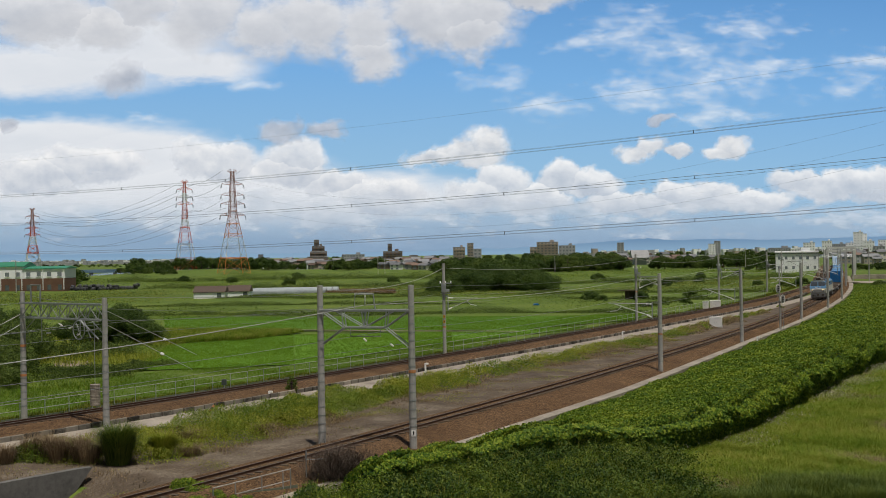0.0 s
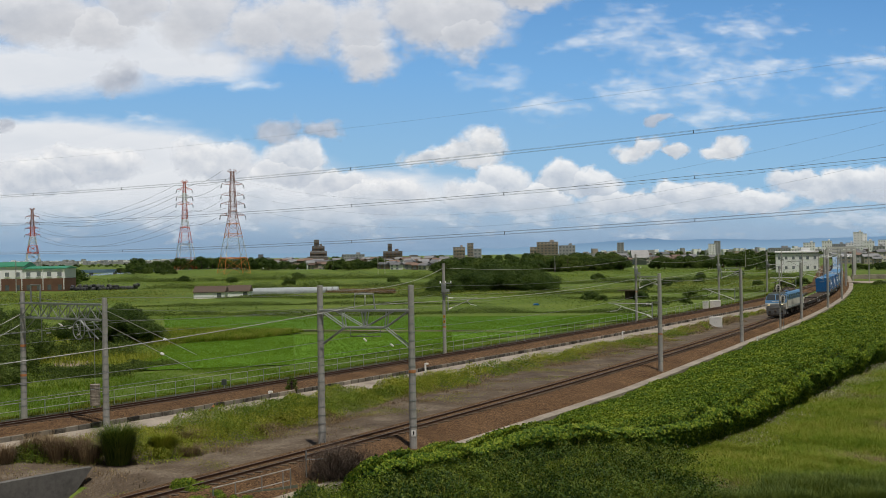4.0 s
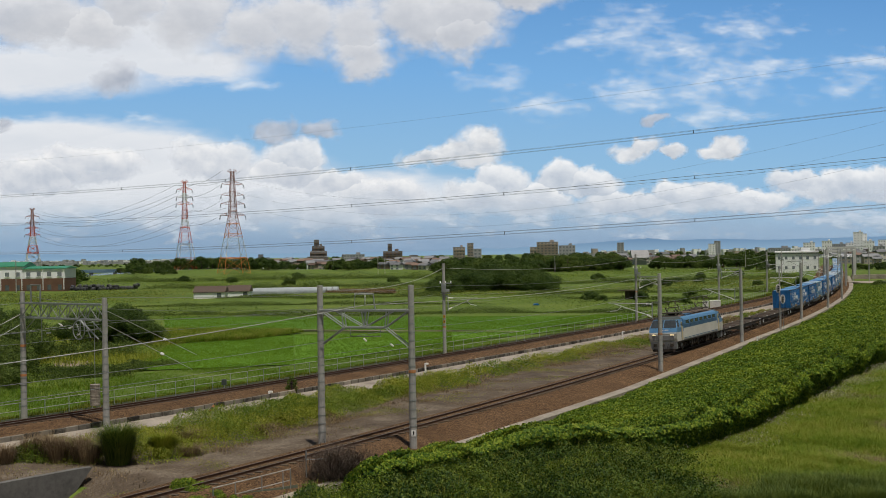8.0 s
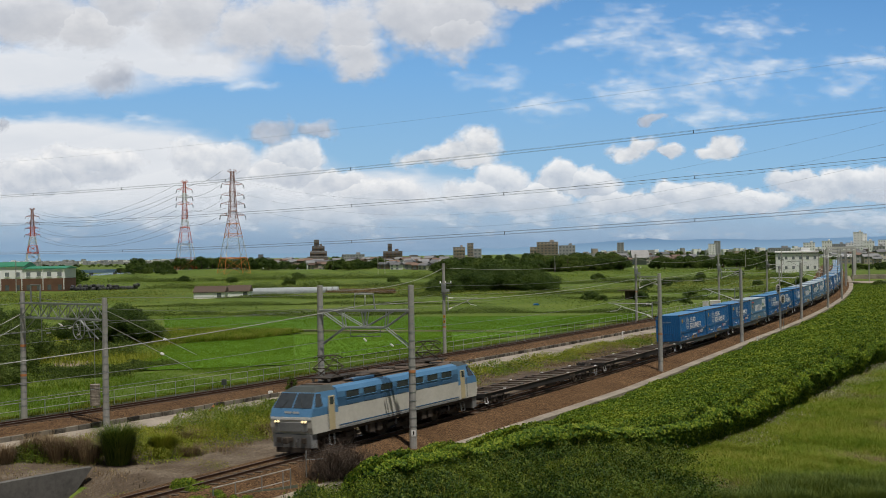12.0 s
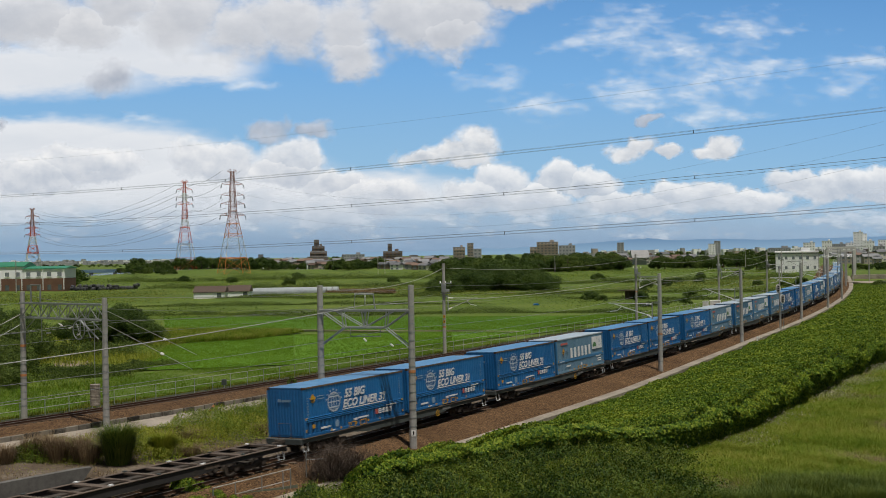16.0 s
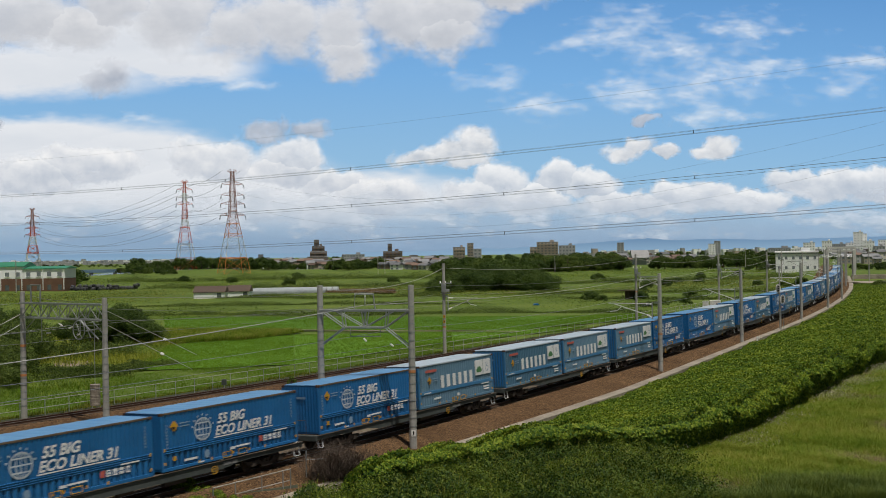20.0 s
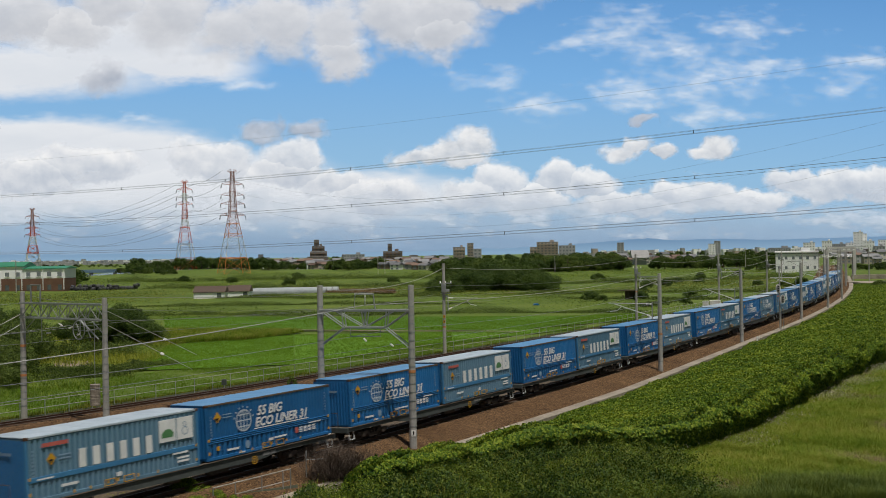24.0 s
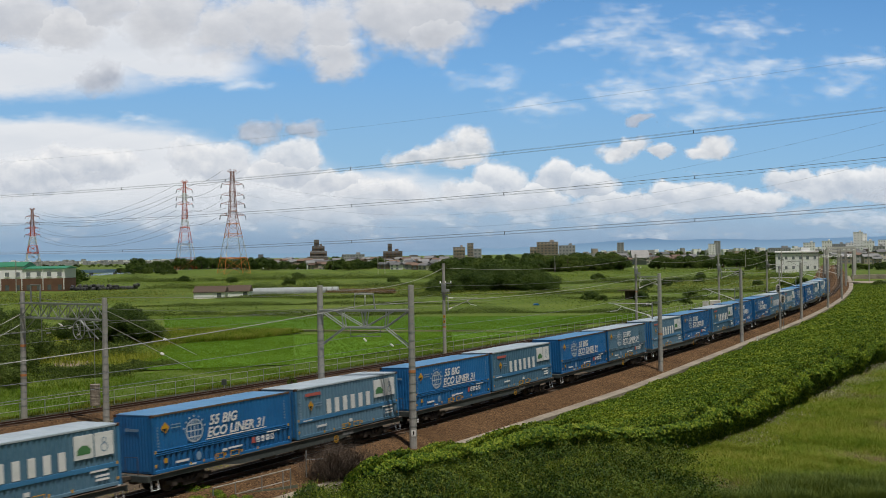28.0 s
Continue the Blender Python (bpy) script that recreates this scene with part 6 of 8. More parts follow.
for cnt, s0, s1, size in ((300000, -14, 45, 0.08), (170000, 45, 210, 0.12)):
    s, la, x, y = scatter(cnt, s0, s1, verge_far, lambda s: verge_near(s) + 1.0)
    h = verge_top(s, la, x, y)
    k = (h > 0.07) & (rng.uniform(0, 1, cnt) < 0.3 + h)
    s, la, x, y, h = s[k], la[k], x[k], y[k], h[k]
    slope = unit(np.stack([-(verge_top(s, la, x + 0.15, y) - h) / 0.15, -(verge_top(s, la, x, y + 0.15) - h) / 0.15 - 0.2, np.full(len(x), 0.8)], 1))
    u = rng.uniform(0, 1, len(x))
    p = np.stack([x, y, land(x, y) + 0.03 + h * (1 - 0.8 * u * u) + rng.normal(0, 0.05, len(x))], 1)
    tone = bumps(x, y, 0.33, 8) + 0.5 * bumps(x, y, 1.3, 3) + rng.normal(0, 0.28, len(x))
    rim = smooth01((la - verge_near(s) + 2.0) / 1.6) + smooth01((4 - s) / 8) * 0.8 + smooth01((s - 60) / 20) * smooth01((la + 9.5) / 2.0) * 0.7
    dry = tone + 1.0 * rim > 1.05
    yel = ~dry & (tone > -0.22)
    grn = ~dry & ~yel
    for name, m_, k in (("green_weeds", M_WEED, grn), ("yellow_weeds", M_YWEED, yel), ("dry_weeds", M_DRY, dry)):
        part(name, leaf_mesh(name, p[k], slope[k], np.full(k.sum(), size), m_, rng, 0.6, 0.55), None, verge)
        j = np.flatnonzero(k)[::6]
        q = p[j].copy()
        q[:, 2] -= 0.08
        part(name + "_stalks", blade_mesh(name + "_stalks", q, 0.08 + 0.25 * h[j], size * 0.3, m_, rng, 0.9), None, verge)

# sparse dry growth on the bare ground
s, la, x, y = scatter(150000, -14, 90, lambda s: verge_near(s) - 0.8, lambda s: s * 0 - 2.9)
k = rng.uniform(-0.2, 1.2, len(x)) < bumps(x, y, 0.8, 6) * 0.9 + 0.15 - 0.5 * smooth01((la + 5) / 2.0) + 0.3 * smooth01((6 - s) / 5)
x, y = x[k], y[k]
k = bumps(x, y, 0.6, 9) + rng.normal(0, 0.3, len(x)) > 0.35
part("sparse_weeds", leaf_mesh("sparse_weeds", np.stack([x[k], y[k], land(x[k], y[k]) + rng.uniform(0.06, 0.3, k.sum())], 1), np.tile([0, -0.2, 0.8], (k.sum(), 1)), np.full(k.sum(), 0.07), M_YWEED, rng, 0.5, 0.8), None, verge)
x, y = x[~k], y[~k]
part("sparse_blades", blade_mesh("sparse_blades", np.stack([x, y, land(x, y) + 0.06], 1), 0.2, 0.022, M_DRY, rng, 1.0), None, verge)

# slope and rough grass beyond the fence
s, la, x, y = scatter(110000, 0, 260, lambda s: second(s) - 10.5, lambda s: second(s) - 4.0)
h = np.clip(0.28 + 0.25 * bumps(x, y, 0.5, 3), 0.1, 0.7)
part("bank_blades", blade_mesh("bank_blades", np.stack([x, y, land(x, y)], 1), h, 0.07, M_GRASS, rng, 0.4), None, verge)

s, la, x, y = scatter(120000, -12, 95, lambda s: second(s) - 26.0, lambda s: second(s) - 9.5)
k = (x > -40) & (x / y > -0.43)
x, y = x[k], y[k]
part("field_edge_blades", blade_mesh("field_edge_blades", np.stack([x, y, land(x, y)], 1), np.clip(0.16 + 0.14 * bumps(x, y, 0.4, 9), 0.06, 0.4), 0.035, M_BLADE, rng, 0.5), None, verge)

n = 70000
y = rng.uniform(92, 172, n)
x = y * rng.uniform(-0.43, -0.2, n)
k = (x < -31.5 - (y - 112) * 0.11) & (rng.uniform(-1.0, 0.9, n) < bumps(x, y, 0.35, 3) + 0.5 * bumps(x, y, 1.1, 5))
x, y = x[k], y[k]
reed = (y > 118) & (bumps(x, y, 0.16, 6) + rng.normal(0, 0.2, len(x)) > -0.1)
g = np.stack([x, y, land(x, y)], 1)
part("rough_blades", blade_mesh("rough_blades", g[~reed], np.clip(0.4 + 0.3 * bumps(x, y, 0.5, 2), 0.1, 0.9)[~reed], 0.05, M_WEED, rng, 1.3), None, verge)
part("pale_reeds", blade_mesh("pale_reeds", g[reed], np.clip(1.1 + 0.5 * bumps(x, y, 0.4, 8), 0.4, 1.8)[reed], 0.06, M_YWEED, rng, 0.9), None, verge)

# paddies: flat sheets with standing blades
def field_sheet(name, corners, z, material, label, blades=0, h=0.3, blade_mat=None, width=0.06):
    (ax, ay), (bx, by), (cx, cy), (dx, dy) = corners
    n = 24
    u, v = np.meshgrid(np.linspace(0, 1, n), np.linspace(0, 1, n), indexing="ij")
    X = (ax * (1 - u) + bx * u) * (1 - v) + (dx * (1 - u) + cx * u) * v
    Y = (ay * (1 - u) + by * u) * (1 - v) + (dy * (1 - u) + cy * u) * v
    ids = np.arange(n * n).reshape(n, n)
    q = np.stack([ids[:-1, :-1], ids[1:, :-1], ids[1:, 1:], ids[:-1, 1:]], -1).reshape(-1, 4)
    f = thing(name, label, "field", kind="stuff")
    part("sheet", raw("sheet", np.stack([X, Y, np.full_like(X, z)], -1).reshape(-1, 3), q, material), None, f)
    if blades:
        u, v = rng.uniform(0, 1, blades), rng.uniform(0, 1, blades)
        x = (ax * (1 - u) + bx * u) * (1 - v) + (dx * (1 - u) + cx * u) * v
        y = (ay * (1 - u) + by * u) * (1 - v) + (dy * (1 - u) + cy * u) * v
        part("blades", blade_mesh("blades", np.stack([x, y, np.full(blades, z)], 1), h + 0.06 * bumps(x, y, 0.3), width, blade_mat or M_BLADE, rng, 0.9), None, f)
    return f


field_sheet("rice_field", [(-33.1, 112.7), (-16.3, 116.9), (-22.3, 159.7), (-36.9, 145.0)], FIELD + 0.12, M_RICE, "bright green rice field in full growth", 42000, 0.15, None, 0.05)
field_sheet("rice_field", [(-16.25, 117.0), (1.0, 142.2), (1.1, 160.3), (-22.2, 159.7)], FIELD + 0.12, M_RICE, "bright green rice field beside the railway bank", 32000, 0.15, None, 0.05)
field_sheet("rice_field", [(1.05, 142.3), (18.8, 160.9), (22.4, 168.8), (1.15, 160.3)], FIELD + 0.12, M_RICE, "narrow bright green rice field beside the railway bank", 9000, 0.15, None, 0.05)
field_sheet("rice_field", [(-45.9, 177.5), (-12.6, 165.4), (-15.3, 200.8), (-55.3, 213.4)], FIELD + 0.16, M_RICE2, "deep green rice field beyond a path", 26000, 0.18, None, 0.06)
field_sheet("rice_field", [(-12.5, 165.4), (9.6, 162.8), (21.7, 194.3), (-15.2, 200.8)], FIELD + 0.16, M_RICE2, "deep green rice field beyond a path", 24000, 0.18, None, 0.06)
field_sheet("rice_field", [(9.7, 162.8), (31.5, 180.4), (37.8, 198.6), (21.8, 194.3)], FIELD + 0.16, M_RICE2, "deep green rice field at the foot of the bank", 16000, 0.18, None, 0.06)
field_sheet("reed_field", [(-37.6, 146.9), (-28.1, 150.6), (-21.3, 164.0), (-43.5, 172.0)], FIELD + 0.2, M_GROUND, "pale yellow-green patch of tall reeds", 34000, 0.7, M_MEADOW, 0.06)
field_sheet("dirt_path", [(-45.3, 175.2), (-7.2, 161.4), (-7.3, 162.6), (-45.6, 176.7)], FIELD + 0.3, M_PALESOIL, "pale dirt path between rice fields")
field_sheet("dirt_path", [(-7.2, 161.4), (11.0, 156.6), (11.0, 157.9), (-7.3, 162.6)], FIELD + 0.3, M_PALESOIL, "pale dirt path between rice fields")
field_sheet("bare_soil", [(-38.9, 330.5), (-13.9, 318), (-15.6, 345), (-42.6, 358)], FIELD + 0.3, M_SOIL, "bare red-brown soil with dry stalks", 5000, 0.5, M_DRY, 0.3)
field_sheet("vegetable_plot", [(-45.8, 126.6), (-40.9, 125.8), (-38.6, 118.6), (-43.2, 119.3)], FIELD + 0.06, M_PALESOIL, "vegetable plot of brown soil between leafy rows")

# rows of vegetables
rows = thing("vegetable_rows", "rows of leafy vegetables and low shrubs in a plot", "vegetables", kind="stuff")
for (ax, ay), (bx, by), wdt, h, sz, cnt in (((-40.5, 106.5), (-32, 109.5), 1.1, 0.8, 0.13, 9000), ((-42, 111.5), (-31.5, 113.5), 1.3, 1.1, 0.14, 10000), ((-34.5, 117.5), (-29.5, 118.5), 1.2, 0.9, 0.13, 7000), ((-47.5, 128), (-38, 131), 2.6, 2.2, 0.17, 15000)):
    t = rng.uniform(0, 1, cnt)
    o = rng.normal(0, 0.45, (cnt, 2)) * wdt
    u = rng.uniform(0, 1, cnt)
    p = np.stack([ax + (bx - ax) * t + o[:, 0] * 0.6, ay + (by - ay) * t + o[:, 1], FIELD + h * u * np.exp(-(o[:, 1] / wdt) ** 2) * (0.75 + 0.4 * bumps(ax + (bx - ax) * t, ay + o[:, 1], 1.8))], 1)
    part("row", leaf_mesh("row", p, np.tile([0, -0.4, 0.8], (cnt, 1)), np.full(cnt, sz), M_BUSH, rng, 0.7, 0.8), None, rows)

# rough growth over the open land, thinning with distance
rough = thing("field_weeds", "rough green weeds and low scrub over the open fields", "weeds", kind="stuff")
for cnt, y0, y1, size, hh, mat_ in ((130000, 205, 300, 0.17, 0.5, M_WEED), (130000, 290, 450, 0.26, 0.7, M_GRASS), (80000, 430, 680, 0.45, 0.9, M_WEED), (50000, 95, 215, 0.15, 0.4, M_GRASS), (90000, 200, 620, 0.36, 1.7, M_BUSH)):
    y = rng.uniform(y0, y1, cnt)
    x = rng.uniform(-0.43, 0.40, cnt) * y
    s, la = foot(x, y)
    pat = bumps(x, y * 0.45, 0.06, 7) + 0.5 * bumps(x, y, 0.21, 2)
    k = (la < second(s) - 7.5) & (rng.uniform(-0.7, 0.9, cnt) < (pat if mat_ is not M_BUSH else pat * 1.6 - 0.45))
    if y0 < 250:
        k &= ~((x > -47 + (y - 110) * 0.06) & (y < 214)) | (la > second(s) - 9.5)
        k &= la < second(s) - 7.5
    x, y, pat = x[k], y[k], pat[k]
    u = rng.uniform(0, 1, len(x))
    h = hh * np.clip(0.5 + 0.6 * pat, 0.15, 1.2)
    p = np.stack([x, y, land(x, y) + h * u], 1)
    part("growth", leaf_mesh("growth", p, np.tile([0, -0.5, 0.7], (len(p), 1)), np.full(len(p), size), mat_, rng, 0.55, 0.6), None, rough)

# hedgerows and banks across the fields
hedge = thing("field_hedgerows", "low dark hedgerows and reed banks across the fields", "hedgerow", kind="stuff")
for (ax, ay), (bx, by), wdt, h, sz, cnt in (((-62, 218), (38, 204), 2.2, 1.2, 0.32, 20000), ((-75, 262), (8, 250), 2.5, 1.0, 0.34, 14000), ((-62, 300), (0, 292), 3.0, 1.3, 0.38, 12000), ((-110, 402), (64, 384), 4.0, 2.0, 0.5, 20000), ((18, 300), (92, 288), 3.0, 1.4, 0.38, 13000), ((60, 384), (140, 424), 4.0, 2.0, 0.5, 12000), ((-160, 520), (40, 505), 6.0, 3.0, 0.7, 17000), ((40, 225), (62, 262), 2.0, 1.1, 0.5, 4000), ((30, 268), (70, 250), 2.0, 1.0, 0.5, 3000)):
    t = rng.uniform(0, 1, cnt)
    o = rng.normal(0, 0.5, (cnt, 2)) * wdt
    cx, cy = ax + (bx - ax) * t, ay + (by - ay) * t + wdt * 0.8 * np.sin(t * 9 + ax)
    u = rng.uniform(0, 1, cnt)
    hh = h * np.clip(0.65 + 0.7 * bumps(cx, cy, 0.35, ay), 0.1, 1.3)
    x, y = cx + o[:, 0], cy + o[:, 1]
    p = np.stack([x, y, land(x, y) + hh * u * np.exp(-(o[:, 1] / wdt) ** 2)], 1)
    part("hedge_leaves", leaf_mesh("hedge_leaves", p, np.tile([0, -0.5, 0.7], (cnt, 1)), np.full(cnt, sz * 0.7), M_BUSH, rng, 0.6, 0.7), None, hedge)


# ---- trees ----
def tree(name, label, h, spread, leaves, size, seed, material=None, bushy=0.25, category="tree"):
    r = np.random.default_rng(seed)
    t = thing(name, label, category)
    trunk = Mesh()
    lean = r.normal(0, 0.03 * h, 2)
    th = h * (0.45 if bushy > 0.2 else 0.7)
    pts = [Vector((lean[0] * k, lean[1] * k, th * k - 0.3)) for k in (0, 0.35, 0.7, 1.0)]
    rad = [0.035 * h, 0.026 * h, 0.018 * h, 0.008 * h]
    for i in range(3):
        trunk.cyl(pts[i], pts[i + 1], rad[i], rad[i + 1], n=7)
    ends = []
    for i in range(8):
        k = r.uniform(0.35, 0.95)
        a = r.uniform(0, 2 * np.pi)
        st = Vector((lean[0] * k, lean[1] * k, th * k))
        en = st + Vector((math.cos(a) * spread * r.uniform(0.18, 0.3), math.sin(a) * spread * r.uniform(0.18, 0.3), h * r.uniform(0.02, 0.10)))
        md = st.lerp(en, 0.5) + Vector((0, 0, 0.03 * h))
        trunk.cyl(st, md, 0.012 * h, 0.009 * h, n=5)
        trunk.cyl(md, en, 0.009 * h, 0.004 * h, n=5)
        ends.append(en)
    part("trunk", trunk, M_BARK, t, "brown trunk and limbs")
    nc = 30
    d = unit(r.normal(size=(nc, 3)))
    d[:, 2] = np.abs(d[:, 2]) * 1.0 - bushy
    rr = r.uniform(0.45, 1.0, nc) ** 0.6
    c = np.stack([d[:, 0] * rr * spread / 2, d[:, 1] * rr * spread / 2, h * 0.52 + d[:, 2] * rr * h * 0.42], 1)
    cr = r.uniform(0.10, 0.21, nc) * spread
    w = cr ** 2
    pick = r.choice(nc, leaves, p=w / w.sum())
    o = unit(r.normal(size=(leaves, 3)))
    p = c[pick] + o * (cr[pick] * r.uniform(0.55, 1.05, leaves) ** 0.5)[:, None] * np.array([1, 1, 0.75])
    p[:, 2] = np.maximum(p[:, 2], 0.05 * h)
    nrm = unit(o + np.array([0, 0, 0.5]))
    part("crown", leaf_mesh("crown", p, nrm, np.full(leaves, size), material or M_TREE, r, 0.75, 0.38), None, t)
    return t


def clump(base, spots, seed, sink=0.0):
    r = random.Random(seed)
    for i, (x, y, k) in enumerate(spots):
        m = Matrix.Translation((x, y, base_z(x, y) - sink * k)) @ pose(0, 0, 0, 0, 0, r.uniform(0, 360)) @ Matrix.Scale(k, 4)
        b = base[i % len(base)]
        if "used" in b:
            copy_thing(b, m)
        else:
            b.matrix_basis = m
            b["used"] = 1


TREE = "dark green broadleaf tree with a dense uneven crown"
near_trees = [tree("tree", "leafy dark green tree beside the vegetable plot", 6.4, 7.2, 26000, 0.135, 11 + i, M_TREE, 1.0) for i in range(3)]
clump(near_trees, [(-61, 148, 1.25), (-56.8, 144, 1.15), (-53, 160, 0.8), (-47.2, 147, 0.95), (-43.6, 147, 1.05), (-41.2, 149, 0.98), (-49.6, 151, 0.9), (-45.5, 152, 1.1), (-59, 137, 1.25), (-55, 133, 1.0), (-62, 142, 1.3)], 1)
left_bush = [tree("bush", "round dark green bush beside the field", 3.6, 5.0, 13000, 0.12, 31 + i, M_BUSH, 0.8, "bush") for i in range(2)]
clump(left_bush, [(-45.6, 111, 1.25), (-47.2, 116, 1.35), (-49.5, 122, 1.4), (-43.6, 105, 0.9), (-41.4, 100, 0.75), (-51.5, 128, 1.3)], 2)
copse = [tree("tree", "broad dark green tree in a dense copse", 11.0, 12.0, 20000, 0.26, 41 + i, M_TREE, 1.0) for i in range(3)]
clump(copse, [(-0.5, 322, 0.85), (4, 326, 1.05), (9, 323, 1.1), (14, 327, 1.2), (19, 324, 1.2), (24, 326, 1.12), (28.5, 324, 1.0), (6, 334, 1.25), (16, 336, 1.35), (25, 335, 1.25), (2, 318, 0.6), (30, 330, 0.8)], 3, 1.2)
far_tree = [tree("tree", "dark green tree in a distant row of woods", 14.0, 13.0, 5600, 0.52, 51 + i, M_TREE if i < 3 else M_BUSH, 1.0) for i in range(4)]
rt = random.Random(9)
spots = []


def belt(x0, x1, depth, k0, k1, n, spread=30):
    for i in range(n):
        y = depth + rt.uniform(-spread, spread)
        b = x0 + (x1 - x0) * (i + rt.uniform(0.1, 0.9)) / n
        spots.append((b * y, y, rt.uniform(k0, k1)))


belt(0.035, 0.17, 610, 0.7, 1.35, 26)
belt(0.085, 0.16, 640, 0.95, 1.4, 14)
belt(0.195, 0.315, 640, 0.75, 1.05, 28)
belt(0.28, 0.315, 560, 0.5, 0.8, 5)
belt(-0.29, -0.16, 760, 0.7, 1.15, 26)
belt(-0.165, -0.12, 820, 0.6, 0.9, 8)
belt(-0.105, -0.055, 760, 0.7, 1.0, 13)
belt(-0.005, 0.04, 600, 0.9, 1.1, 9)
belt(-0.385, -0.34, 480, 0.6, 0.9, 6)
belt(-0.30, -0.25, 660, 0.4, 0.7, 8)
belt(0.385, 0.42, 480, 0.3, 0.5, 5)
belt(-0.24, 0.36, 1150, 0.6, 0.95, 60, 120)
belt(-0.26, 0.40, 1500, 0.8, 1.2, 60, 200)
belt(-0.42, -0.2, 1450, 0.25, 0.5, 60, 150)
belt(0.375, 0.43, 560, 0.22, 0.4, 12)
belt(0.36, 0.43, 900, 0.5, 0.8, 18)
belt(-0.12, -0.055, 830, 0.5, 0.8, 10)
clump(far_tree, spots, 4, 0.5)
shrub = [tree("shrub", "rounded dark green shrub standing in rough grass", 3.2, 4.2, 3600, 0.24, 71 + i, M_TREE, 0.8, "shrub") for i in range(2)]
clump(shrub, [(33.8, 250, 1.0), (46.5, 255, 0.9), (36, 246, 0.7), (62, 330, 1.0), (70, 340, 1.1), (80, 370, 1.0), (88, 372, 0.9), (96, 330, 0.9), (93, 280, 0.9), (97, 298, 0.8), (60, 420, 1.3), (100, 420, 1.2), (120, 440, 1.2), (55, 300, 0.7), (-60, 420, 1.3), (-90, 460, 1.4), (-20, 430, 1.2), (-120, 500, 1.5), (-70, 520, 1.5), (10, 470, 1.3), (42, 222, 0.6), (52, 232, 0.7), (60, 262, 0.8)], 5)


def tuft(name, label, h, r, n, material, m, width=0.04):
    g = np.random.default_rng(int(h * 100 + n))
    t = thing(name, label, "grass clump", m)
    a, q = g.uniform(0, 2 * np.pi, n), np.sqrt(g.uniform(0, 1, n)) * r * 0.5
    base = np.stack([np.cos(a) * q, np.sin(a) * q, np.zeros(n)], 1)
    side = np.stack([-np.sin(a), np.cos(a), np.zeros(n)], 1) * width / 2
    out = np.stack([np.cos(a), np.sin(a), np.zeros(n)], 1) * (r * g.uniform(0.2, 1.0, n))[:, None]
    hh = h * g.uniform(0.55, 1.05, n)
    v = np.empty((n, 5, 3))
    v[:, 0], v[:, 1] = base - side, base + side
    mid = base + out * 0.35 + np.array([0, 0, 1.0]) * (hh * 0.7)[:, None]
    v[:, 2], v[:, 3] = mid + side * 0.8, mid - side * 0.8
    v[:, 4] = base + out + np.array([0, 0, 1.0]) * (hh * g.uniform(0.75, 1.0, n))[:, None]
    i = np.arange(n)[:, None] * 5
    f = np.concatenate([i + np.array([0, 1, 2]), i + np.array([0, 2, 3]), i + np.array([3, 2, 4])])
    tagged(part("foliage", raw("foliage", v.reshape(-1, 3), f, material), None, t), kind="stuff")
    return t


def spot(x, y):
    return Matrix.Translation((x, y, base_z(x, y) + 0.05))


tuft("pampas_clump", "tall dark green clump of pampas-like grass", 2.4, 1.25, 3000, M_REED, spot(-18.0, 59.3), 0.03)
tuft("pampas_clump", "green clump of tall arching grass", 1.6, 1.0, 1600, M_YWEED, spot(-16.0, 61.0), 0.026)
for x, y, h in ((-23.4, 61.2, 1.3), (-22.3, 60.8, 1.4), (-21.6, 60.2, 1.3), (-20.4, 60.2, 1.35), (-19.7, 59.6, 1.2), (-14.6, 61.2, 0.6), (-15.2, 64.8, 0.9), (-24.6, 60.2, 1.0), (-11.6, 67.9, 0.7)):
    tuft("dry_grass_clump", "clump of dry brown grass stalks on the verge", h * 1.25, 1.0, 750, M_STRAW, spot(x, y), 0.02)
small_bush = [tree("bush", "yellow-green bush on the railway verge", 1.3, 1.8, 2600, 0.14, 81 + i, M_GRASS if i else M_BUSH, 0.8, "bush") for i in range(2)]
clump(small_bush, [(-19.2, 63.5, 1.0), (-17.4, 65.2, 0.9), (-15.9, 65.9, 1.0), (-14.2, 67.6, 1.0), (-12.8, 69.6, 0.9), (-10.6, 71.5, 1.0), (-10.2, 74.4, 0.8), (-13.8, 71, 0.9), (-17.6, 67.2, 0.8)], 6)
fore = [tree("bush", "leafy bright green sapling below the track", 1.9, 2.4, 6500, 0.11, 91, M_VINE, 0.7, "bush")]
clump(fore, [(-12.2, 50.8, 0.75), (-11.5, 50.0, 0.8), (-10.8, 49.4, 0.65), (-10.0, 48.9, 0.6), (-9.2, 48.6, 0.6), (-11.2, 48.4, 0.7)], 7)
sap = tree("sapling", "thin young conifer-like sapling beside the strip", 3.0, 0.9, 620, 0.13, 95, M_BUSH, 1.0, "sapling")
sap.matrix_basis = Matrix.Translation((-12.0, 84.6, -0.4))
# bare brown bush at the culvert
dead = thing("dry_bush", "tangled leafless brown bush", "bush", Matrix.Translation((-5.2, 53.2, -0.8)))
n = 9000
o = rng.normal(0, 1, (n, 3)) * np.array([0.75, 0.5, 0.42])
part("twig_tangle", blade_mesh("twig_tangle", o + np.array([0, 0, 0.85]), 0.5, 0.014, M_TWIG, rng, 1.6), None, dead)
stems = Mesh()
